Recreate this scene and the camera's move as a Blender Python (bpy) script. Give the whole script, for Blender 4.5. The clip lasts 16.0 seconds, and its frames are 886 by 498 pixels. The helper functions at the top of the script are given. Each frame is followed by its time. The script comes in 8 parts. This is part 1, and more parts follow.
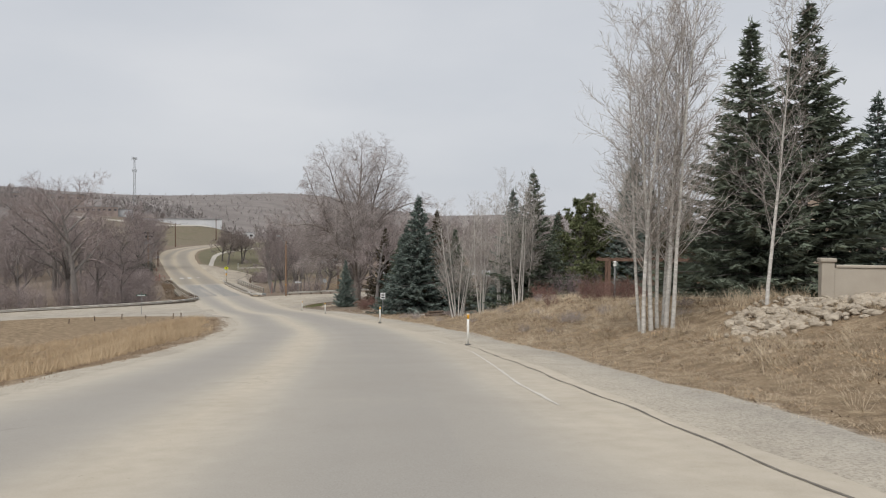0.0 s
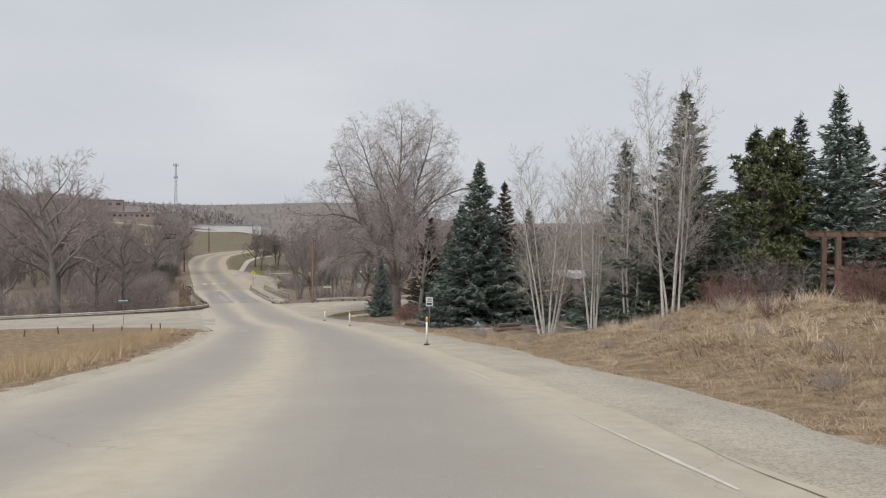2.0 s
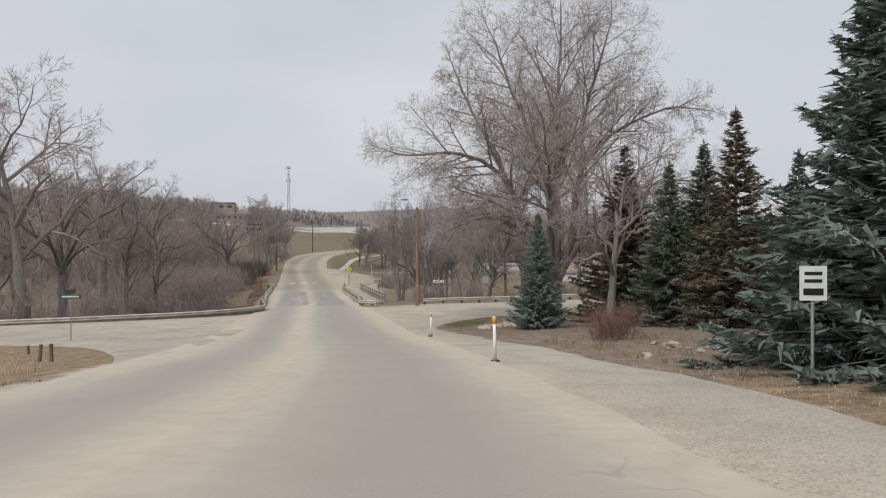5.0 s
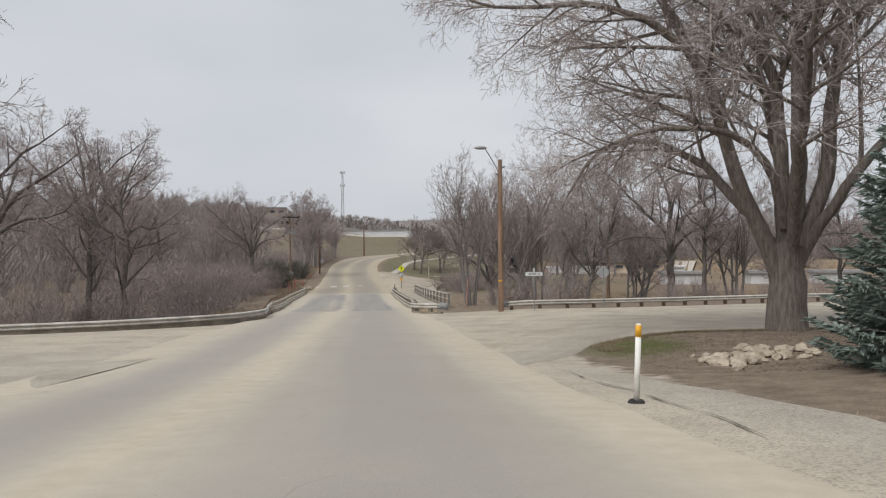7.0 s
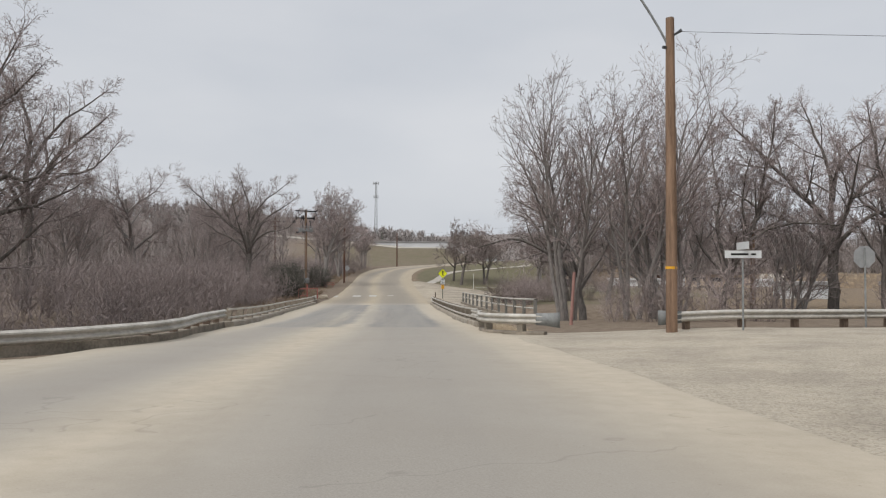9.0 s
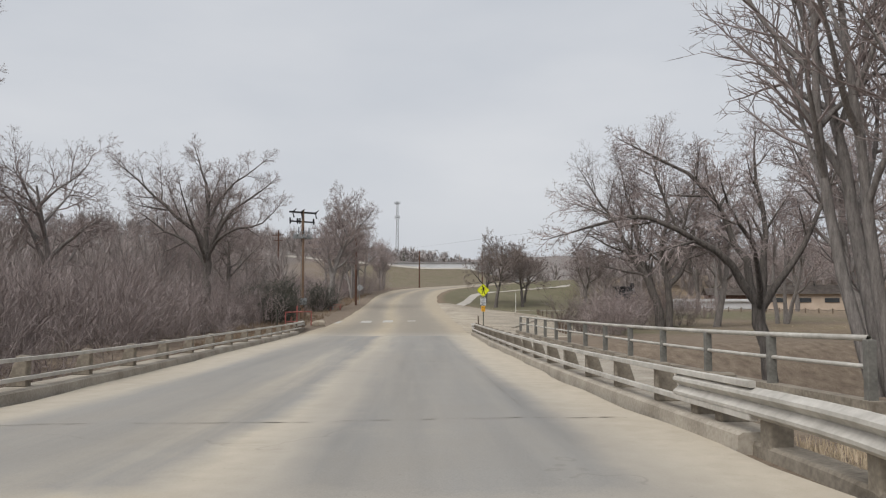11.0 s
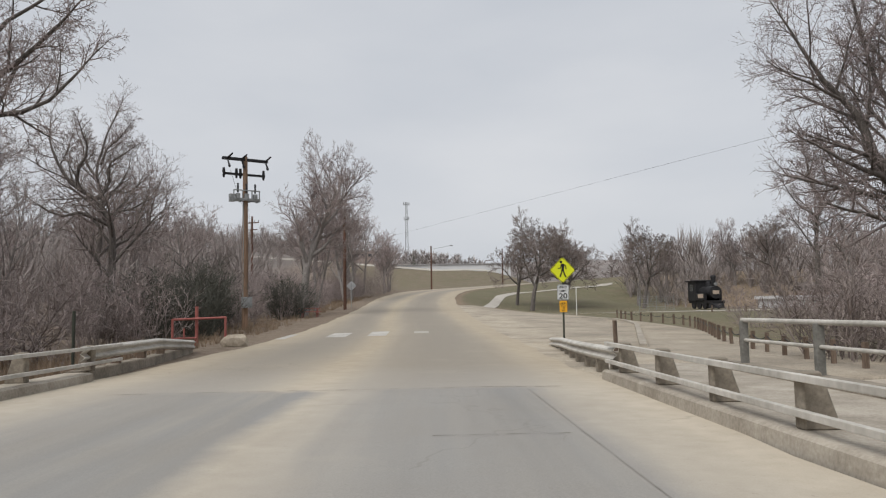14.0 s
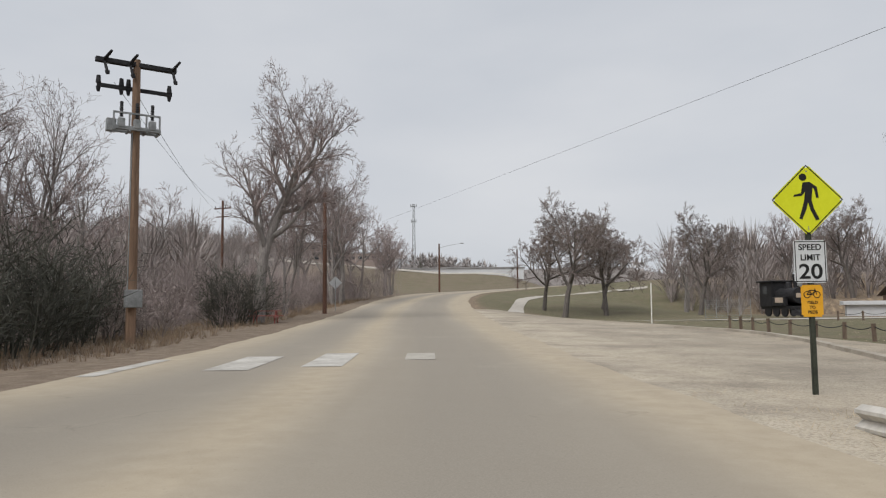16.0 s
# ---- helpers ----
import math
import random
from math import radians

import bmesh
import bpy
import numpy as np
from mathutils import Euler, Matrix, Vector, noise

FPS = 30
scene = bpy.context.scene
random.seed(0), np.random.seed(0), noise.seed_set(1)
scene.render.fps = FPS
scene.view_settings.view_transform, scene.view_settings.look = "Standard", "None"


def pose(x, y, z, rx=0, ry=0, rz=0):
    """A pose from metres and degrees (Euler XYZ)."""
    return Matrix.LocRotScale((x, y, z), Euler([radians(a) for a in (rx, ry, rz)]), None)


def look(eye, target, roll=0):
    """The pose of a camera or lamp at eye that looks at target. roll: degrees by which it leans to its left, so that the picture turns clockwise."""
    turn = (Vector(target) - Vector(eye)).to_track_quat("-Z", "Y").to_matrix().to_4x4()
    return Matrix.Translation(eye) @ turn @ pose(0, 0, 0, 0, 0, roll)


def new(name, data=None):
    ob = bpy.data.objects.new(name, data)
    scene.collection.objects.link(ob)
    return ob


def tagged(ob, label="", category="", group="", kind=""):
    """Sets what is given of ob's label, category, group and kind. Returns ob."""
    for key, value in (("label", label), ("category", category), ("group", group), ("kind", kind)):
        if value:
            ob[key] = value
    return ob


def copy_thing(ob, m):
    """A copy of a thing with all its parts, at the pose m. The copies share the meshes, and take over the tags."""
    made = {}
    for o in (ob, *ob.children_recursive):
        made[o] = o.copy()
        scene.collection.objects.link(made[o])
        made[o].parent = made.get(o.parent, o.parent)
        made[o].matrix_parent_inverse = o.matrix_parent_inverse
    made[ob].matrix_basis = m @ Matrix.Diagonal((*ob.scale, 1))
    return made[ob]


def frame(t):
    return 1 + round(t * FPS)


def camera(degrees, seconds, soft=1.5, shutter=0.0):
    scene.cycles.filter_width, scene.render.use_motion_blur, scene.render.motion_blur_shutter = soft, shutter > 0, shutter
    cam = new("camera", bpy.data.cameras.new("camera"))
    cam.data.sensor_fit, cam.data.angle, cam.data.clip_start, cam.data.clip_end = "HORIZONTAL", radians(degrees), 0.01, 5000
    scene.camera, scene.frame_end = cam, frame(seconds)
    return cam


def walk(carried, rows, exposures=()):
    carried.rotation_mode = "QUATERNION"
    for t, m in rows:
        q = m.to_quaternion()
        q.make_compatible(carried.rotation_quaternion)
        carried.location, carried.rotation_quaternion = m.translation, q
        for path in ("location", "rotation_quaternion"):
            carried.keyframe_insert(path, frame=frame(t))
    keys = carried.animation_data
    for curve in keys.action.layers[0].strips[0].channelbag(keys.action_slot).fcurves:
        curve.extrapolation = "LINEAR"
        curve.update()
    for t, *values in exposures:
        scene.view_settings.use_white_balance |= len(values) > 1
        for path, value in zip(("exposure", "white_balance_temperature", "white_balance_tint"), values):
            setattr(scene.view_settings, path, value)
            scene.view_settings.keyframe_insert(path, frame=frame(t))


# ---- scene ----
cam = camera(61.5, 16.0, soft=1.2)
PATH = [
    (0, (0.662, 1.614, 2.433), (0.656, 3.614, 2.377), 0.4),
    (0.5, (0.277, 6.49, 1.811), (0.25, 8.489, 1.77), 0.5),
    (1, (-0.18, 11.887, 1.229), (-0.235, 13.886, 1.196), 0.4),
    (1.5, (-0.745, 17.119, 0.852), (-0.831, 19.117, 0.819), 0.3),
    (2, (-1.323, 22.777, 0.216), (-1.445, 24.773, 0.185), 0.3),
    (2.5, (-2.109, 28.207, -0.37), (-2.267, 30.201, -0.401), 0.3),
    (3, (-3.054, 34.28, -1.051), (-3.255, 36.27, -1.077), 0.3),
    (3.5, (-4.165, 40.139, -1.663), (-4.415, 42.123, -1.684), 0.3),
    (4, (-5.522, 46.127, -2.19), (-5.836, 48.102, -2.21), 0.1),
    (6.5, (-14.544, 76.577, -5.169), (-15.084, 78.503, -5.164), -0.5),
    (7, (-16.602, 82.31, -5.674), (-17.171, 84.227, -5.66), -0.4),
    (7.5, (-18.758, 87.733, -6.248), (-19.352, 89.642, -6.229), 0.3),
    (8, (-20.917, 92.933, -6.762), (-21.534, 94.835, -6.738), 0.9),
    (8.5, (-23.148, 98.61, -7.127), (-23.786, 100.506, -7.103), 0.7),
    (9, (-25.462, 104.375, -7.462), (-26.117, 106.264, -7.402), 0.2),
    (9.5, (-27.773, 109.979, -7.598), (-28.445, 111.86, -7.49), 0.4),
    (10, (-30.069, 115.389, -7.691), (-30.757, 117.263, -7.571), 0.4),
    (12.5, (-40.362, 139.723, -8.786), (-41.091, 141.581, -8.656), -0.5),
    (13, (-42.285, 144.257, -8.845), (-43.016, 146.113, -8.709), -0.7),
    (13.5, (-44.155, 148.823, -8.887), (-44.893, 150.677, -8.745), -1.0),
    (14, (-46.129, 153.214, -8.944), (-46.865, 155.068, -8.801), -0.9),
    (14.5, (-47.907, 157.63, -9.035), (-48.647, 159.481, -8.886), -0.8),
    (15, (-49.811, 162.101, -9.115), (-50.553, 163.953, -8.966), -0.6),
    (15.5, (-51.728, 166.565, -9.211), (-52.477, 168.414, -9.062), -0.6),
    (16, (-53.643, 171.119, -9.258), (-54.398, 172.964, -9.097), -0.5),
]
walk(cam, [(t, look(eye, target, roll)) for t, eye, target, roll in PATH])

# ---- world, sun ----
SUN_EL, SUN_AZ = 52.0, 200.0
world = bpy.data.worlds.new("overcast")
scene.world = world
world.use_nodes = True
wn = world.node_tree
wn.nodes.clear()
w_out = wn.nodes.new("ShaderNodeOutputWorld")
w_bg = wn.nodes.new("ShaderNodeBackground")
w_sky = wn.nodes.new("ShaderNodeTexSky")
w_sky.sky_type = "NISHITA"
w_sky.sun_disc = False
w_sky.sun_elevation = radians(SUN_EL)
w_sky.sun_rotation = radians(SUN_AZ)
w_sky.air_density, w_sky.dust_density, w_sky.ozone_density = 1.0, 3.0, 1.0
w_dim = wn.nodes.new("ShaderNodeMixRGB")
w_dim.blend_type = "MULTIPLY"
w_dim.inputs[0].default_value = 1.0
w_dim.inputs[2].default_value = (0.09, 0.09, 0.09, 1)
w_tc = wn.nodes.new("ShaderNodeTexCoord")
w_map = wn.nodes.new("ShaderNodeMapping")
w_map.inputs["Scale"].default_value = (1.2, 1.2, 3.4)
w_noise = wn.nodes.new("ShaderNodeTexNoise")
w_noise.inputs["Scale"].default_value = 1.6
w_noise.inputs["Detail"].default_value = 5.0
w_ramp = wn.nodes.new("ShaderNodeValToRGB")
w_ramp.color_ramp.elements[0].position, w_ramp.color_ramp.elements[0].color = 0.3, (0.575, 0.605, 0.655, 1)
w_ramp.color_ramp.elements[1].position, w_ramp.color_ramp.elements[1].color = 0.72, (0.70, 0.715, 0.745, 1)
w_mix = wn.nodes.new("ShaderNodeMixRGB")
w_mix.inputs[0].default_value = 0.93
for a, b in ((w_sky.outputs[0], w_dim.inputs[1]), (w_tc.outputs["Generated"], w_map.inputs[0]), (w_map.outputs[0], w_noise.inputs["Vector"]),
             (w_noise.outputs[0], w_ramp.inputs[0]), (w_dim.outputs[0], w_mix.inputs[1]), (w_ramp.outputs[0], w_mix.inputs[2]),
             (w_mix.outputs[0], w_bg.inputs[0]), (w_bg.outputs[0], w_out.inputs[0])):
    wn.links.new(a, b)
w_bg.inputs[1].default_value = 1.0
sun_data = bpy.data.lights.new("sun", "SUN")
sun_data.energy, sun_data.angle, sun_data.color = 2.5, radians(40), (1.0, 0.97, 0.93)
sun = new("sun", sun_data)
sun.matrix_world = look((0, 0, 60), (0 + 40 * math.sin(radians(SUN_AZ)) * -1 * math.cos(radians(SUN_EL)),
                                     40 * math.cos(radians(SUN_AZ)) * -1 * math.cos(radians(SUN_EL)), 60 - 40 * math.sin(radians(SUN_EL))))


# ---- materials ----
def nodes_of(name):
    m = bpy.data.materials.new(name)
    m.use_nodes = True
    t = m.node_tree
    return m, t, t.nodes["Principled BSDF"]


def noise_node(t, scale, detail=4.0, rough=0.55, vec=None):
    n = t.nodes.new("ShaderNodeTexNoise")
    n.inputs["Scale"].default_value = scale
    n.inputs["Detail"].default_value = detail
    n.inputs["Roughness"].default_value = rough
    if vec is not None:
        t.links.new(vec, n.inputs["Vector"])
    return n.outputs[0]


def ramp_node(t, fac, stops):
    r = t.nodes.new("ShaderNodeValToRGB")
    while len(r.color_ramp.elements) < len(stops):
        r.color_ramp.elements.new(0.5)
    for e, (p, c) in zip(r.color_ramp.elements, stops):
        e.position, e.color = p, (*c, 1) if len(c) == 3 else c
    t.links.new(fac, r.inputs[0])
    return r.outputs[0]


def mix_node(t, fac, a, b, mode="MIX"):
    m = t.nodes.new("ShaderNodeMixRGB")
    m.blend_type = mode
    for sock, v in zip(m.inputs, (fac, a, b)):
        if isinstance(v, (int, float)):
            sock.default_value = v if sock.type == "VALUE" else (v, v, v, 1)
        elif isinstance(v, tuple):
            sock.default_value = (*v, 1)
        else:
            t.links.new(v, sock)
    return m.outputs[0]


def math_node(t, op, a, b=0.0, clamp=False):
    m = t.nodes.new("ShaderNodeMath")
    m.operation, m.use_clamp = op, clamp
    for sock, v in zip(m.inputs, (a, b)):
        if isinstance(v, (int, float)):
            sock.default_value = v
        else:
            t.links.new(v, sock)
    return m.outputs[0]


def band(t, v, lo, hi, soft):
    """1 between lo and hi, fading over soft."""
    up = t.nodes.new("ShaderNodeMapRange")
    up.inputs[1].default_value, up.inputs[2].default_value = lo - soft, lo + soft
    t.links.new(v, up.inputs[0])
    dn = t.nodes.new("ShaderNodeMapRange")
    dn.inputs[1].default_value, dn.inputs[2].default_value = hi - soft, hi + soft
    dn.inputs[3].default_value, dn.inputs[4].default_value = 1.0, 0.0
    t.links.new(v, dn.inputs[0])
    return math_node(t, "MULTIPLY", up.outputs[0], dn.outputs[0])


def bump_on(t, bsdf, height, strength=0.4, dist=0.02):
    b = t.nodes.new("ShaderNodeBump")
    b.inputs["Strength"].default_value, b.inputs["Distance"].default_value = strength, dist
    t.links.new(height, b.inputs["Height"])
    t.links.new(b.outputs[0], bsdf.inputs["Normal"])


def surface(name, dark, light, scale=3.0, fine=40.0, rough=0.85, metal=0.0, bump=0.3, dist=0.01, island=0.0, streak=None, world_space=False, spec=0.3):
    """A mottled surface with variation at two scales; island: brightness spread from piece to piece."""
    m, t, p = nodes_of(name)
    tc = t.nodes.new("ShaderNodeTexCoord")
    if world_space:
        vec = t.nodes.new("ShaderNodeNewGeometry").outputs["Position"]
    else:
        vec = tc.outputs["Object"]
    if streak:
        mp = t.nodes.new("ShaderNodeMapping")
        mp.inputs["Scale"].default_value = streak
        t.links.new(vec, mp.inputs[0])
        vec = mp.outputs[0]
    big, small = noise_node(t, scale, 3, vec=vec), noise_node(t, fine, 4, vec=vec)
    fac = math_node(t, "ADD", math_node(t, "MULTIPLY", big, 0.6), math_node(t, "MULTIPLY", small, 0.4))
    col = ramp_node(t, fac, [(0.36, dark), (0.64, light)])
    if island:
        g = t.nodes.new("ShaderNodeNewGeometry")
        oi = t.nodes.new("ShaderNodeObjectInfo")
        rnd = math_node(t, "ADD", g.outputs["Random Per Island"], oi.outputs["Random"])
        val = t.nodes.new("ShaderNodeMapRange")
        val.inputs[1].default_value, val.inputs[2].default_value = 0.0, 2.0
        val.inputs[3].default_value, val.inputs[4].default_value = 1 - island, 1 + island
        t.links.new(rnd, val.inputs[0])
        hsv = t.nodes.new("ShaderNodeHueSaturation")
        t.links.new(val.outputs[0], hsv.inputs["Value"])
        t.links.new(col, hsv.inputs["Color"])
        col = hsv.outputs[0]
    t.links.new(col, p.inputs["Base Color"])
    p.inputs["Roughness"].default_value, p.inputs["Metallic"].default_value = rough, metal
    p.inputs["Specular IOR Level"].default_value = spec
    if bump:
        bump_on(t, p, small, bump, dist)
    return m


BARK_COTTON = surface("bark_cottonwood", (0.12, 0.10, 0.086), (0.29, 0.25, 0.22), 2.0, 14, 0.95, bump=0.9, dist=0.04, streak=(5, 5, 0.8))
BARK_DARK = surface("bark_dark", (0.14, 0.127, 0.118), (0.285, 0.26, 0.243), 3.0, 14, 0.95, bump=0.7, dist=0.03, streak=(5, 5, 0.8))
BARK_ASPEN = surface("bark_aspen", (0.36, 0.34, 0.31), (0.62, 0.60, 0.56), 2.5, 10, 0.9, bump=0.3, streak=(1, 1, 4))
TWIG = surface("twigs_brown", (0.21, 0.171, 0.162), (0.385, 0.327, 0.312), 0.5, 3, 0.95, bump=0, island=0.35)
TWIG_PALE = surface("twigs_pale", (0.255, 0.222, 0.208), (0.44, 0.39, 0.37), 0.5, 3, 0.95, bump=0, island=0.35)
BARK_OLD = surface("bark_old", (0.075, 0.066, 0.06), (0.19, 0.168, 0.152), 2.0, 14, 0.95, bump=0.9, dist=0.04, streak=(5, 5, 0.8))
TWIG_ASPEN = surface("twigs_aspen", (0.26, 0.236, 0.212), (0.46, 0.425, 0.395), 0.5, 3, 0.95, bump=0, island=0.3)
TWIG_PURPLE = surface("twigs_purple", (0.17, 0.135, 0.135), (0.30, 0.25, 0.25), 0.5, 3, 0.95, bump=0, island=0.3)
TWIG_DARK = surface("twigs_dark", (0.15, 0.123, 0.112), (0.29, 0.245, 0.225), 0.4, 3, 0.95, bump=0, island=0.4)
TWIG_RED = surface("twigs_red", (0.12, 0.068, 0.055), (0.25, 0.155, 0.13), 0.6, 3, 0.95, bump=0, island=0.3)
# far twigs, paled so that the haze of distance sits in the colour
TWIG_HAZED = surface("twigs_hazed", (0.29, 0.265, 0.255), (0.40, 0.37, 0.355), 0.05, 0.4, 0.95, bump=0, island=0.35)
NEEDLE_BLUE = surface("needles_blue", (0.10, 0.128, 0.112), (0.20, 0.238, 0.21), 0.8, 5, 0.9, bump=0, island=0.34, spec=0.1)
NEEDLE_GREEN = surface("needles_green", (0.082, 0.10, 0.076), (0.172, 0.196, 0.146), 0.8, 5, 0.9, bump=0, island=0.34, spec=0.1)
NEEDLE_PINE = surface("needles_pine", (0.09, 0.105, 0.052), (0.20, 0.22, 0.115), 0.8, 5, 0.9, bump=0, island=0.34, spec=0.1)
NEEDLE_DULL = surface("needles_dull", (0.05, 0.052, 0.042), (0.11, 0.108, 0.088), 0.8, 5, 0.85, bump=0, island=0.35)
NEEDLE_BROWN = surface("needles_brown", (0.07, 0.062, 0.042), (0.15, 0.128, 0.09), 0.8, 5, 0.9, bump=0, island=0.34, spec=0.1)
GRASS_DRY = surface("dry_grass_blades", (0.31, 0.245, 0.165), (0.60, 0.50, 0.37), 0.35, 2.5, 0.9, bump=0, island=0.42)
GRASS_GOLD = surface("golden_grass_blades", (0.32, 0.235, 0.145), (0.52, 0.405, 0.27), 0.15, 1.2, 0.9, bump=0, island=0.25)
LEAF_DARK = surface("dark_leaf_litter", (0.075, 0.05, 0.042), (0.20, 0.14, 0.11), 0.5, 4, 0.9, bump=0, island=0.4)
LEAF_TAN = surface("tan_leaf_litter", (0.22, 0.145, 0.085), (0.54, 0.405, 0.26), 0.5, 3, 0.9, bump=0, island=0.5)
WEED = surface("weed_stalks", (0.16, 0.11, 0.075), (0.34, 0.26, 0.18), 0.3, 2, 0.9, bump=0, island=0.3)
STONE = surface("pale_stone", (0.24, 0.203, 0.156), (0.416, 0.36, 0.286), 2.5, 14, 0.9, bump=0.6, dist=0.02, island=0.25)
CONCRETE = surface("weathered_concrete", (0.24, 0.21, 0.17), (0.42, 0.38, 0.32), 1.4, 22, 0.9, bump=0.35)
CONCRETE_DK = surface("stained_concrete", (0.14, 0.12, 0.095), (0.33, 0.29, 0.235), 1.2, 16, 0.92, bump=0.4)
GALV = surface("weathered_galvanised_steel", (0.36, 0.34, 0.305), (0.58, 0.555, 0.51), 1.3, 9, 0.66, metal=0.12, bump=0.1)
GALV_NEW = surface("bright_galvanised_steel", (0.15, 0.155, 0.155), (0.25, 0.258, 0.255), 2.0, 14, 0.7, metal=0.1, bump=0.05)
STEEL_GREY = surface("grey_steel", (0.20, 0.21, 0.21), (0.36, 0.37, 0.37), 3, 20, 0.55, metal=0.4, bump=0.05)
STEEL_DARK = surface("dark_grey_steel", (0.13, 0.127, 0.115), (0.24, 0.235, 0.215), 3, 20, 0.6, metal=0.2, bump=0.05)
TIMBER = surface("weathered_timber", (0.09, 0.065, 0.048), (0.20, 0.15, 0.115), 2.0, 18, 0.92, bump=0.6, streak=(6, 6, 0.6))
TIMBER_RED = surface("cedar_timber", (0.10, 0.062, 0.045), (0.20, 0.13, 0.098), 2.0, 18, 0.9, bump=0.5, streak=(6, 6, 0.6))
POLE_WOOD = surface("pole_wood", (0.125, 0.08, 0.054), (0.30, 0.198, 0.135), 1.2, 12, 0.9, bump=0.6, streak=(7, 7, 0.35))
POLE_DARK = surface("creosote_pole", (0.07, 0.04, 0.028), (0.16, 0.085, 0.06), 1.2, 12, 0.9, bump=0.5, streak=(7, 7, 0.35))
WHITE_PAINT = surface("white_plastic", (0.62, 0.61, 0.57), (0.80, 0.79, 0.76), 4, 30, 0.6, bump=0.05)
YELLOW_TAPE = surface("amber_reflector", (0.62, 0.30, 0.02), (0.75, 0.40, 0.04), 6, 40, 0.5, bump=0)
RUBBER = surface("black_rubber", (0.02, 0.02, 0.02), (0.05, 0.048, 0.045), 6, 40, 0.85, bump=0.2)
RED_PAINT = surface("faded_red_paint", (0.28, 0.088, 0.075), (0.40, 0.145, 0.125), 5, 30, 0.6, bump=0.1)
STUCCO = surface("beige_stucco", (0.36, 0.32, 0.265), (0.46, 0.415, 0.35), 0.8, 60, 0.95, bump=0.4)
STUCCO_TAN = surface("tan_stucco", (0.40, 0.32, 0.25), (0.50, 0.41, 0.33), 0.8, 60, 0.95, bump=0.4)
SHINGLE = surface("roof_shingles", (0.10, 0.085, 0.075), (0.20, 0.17, 0.15), 1.5, 12, 0.9, bump=0.5)
BLACK_IRON = surface("black_iron", (0.012, 0.012, 0.014), (0.035, 0.034, 0.036), 3, 20, 0.55, metal=0.2, bump=0.15)
SIGN_YELLOW = surface("fluorescent_yellow_sheeting", (0.62, 0.66, 0.015), (0.70, 0.74, 0.03), 4, 60, 0.45, bump=0)
SIGN_AMBER = surface("amber_sheeting", (0.68, 0.33, 0.02), (0.76, 0.40, 0.035), 4, 60, 0.45, bump=0)
SIGN_WHITE = surface("white_sheeting", (0.55, 0.57, 0.58), (0.66, 0.68, 0.69), 4, 60, 0.45, bump=0)
SIGN_BLACK = surface("black_sheeting", (0.012, 0.012, 0.012), (0.02, 0.02, 0.02), 4, 60, 0.5, bump=0)
SIGN_GREEN = surface("green_sheeting", (0.03, 0.07, 0.05), (0.045, 0.095, 0.07), 4, 60, 0.5, bump=0)
ALU_BACK = surface("aluminium_sign_back", (0.34, 0.35, 0.36), (0.46, 0.47, 0.48), 4, 40, 0.5, metal=0.5, bump=0.05)
POST_GREEN = surface("dark_green_steel_post", (0.025, 0.03, 0.022), (0.06, 0.065, 0.05), 4, 40, 0.7, bump=0.1)
BLDG_WHITE = surface("white_metal_siding", (0.50, 0.51, 0.52), (0.64, 0.65, 0.66), 0.1, 2, 0.6, bump=0)
BLDG_BRICK = surface("brown_brick", (0.25, 0.20, 0.175), (0.34, 0.28, 0.25), 0.2, 6, 0.9, bump=0.1)
BLDG_ROOF = surface("grey_metal_roof", (0.22, 0.22, 0.22), (0.34, 0.34, 0.34), 0.2, 4, 0.6, bump=0)
GLASS_DARK = surface("dark_window_glass", (0.03, 0.035, 0.04), (0.06, 0.065, 0.07), 1, 5, 0.12, bump=0, spec=0.6)
ROAD_PAINT = surface("worn_road_paint", (0.31, 0.29, 0.26), (0.52, 0.505, 0.47), 1.5, 9, 0.85, bump=0.1)
WATER = surface("river_water", (0.03, 0.032, 0.025), (0.05, 0.05, 0.04), 0.4, 4, 0.08, bump=0.1)


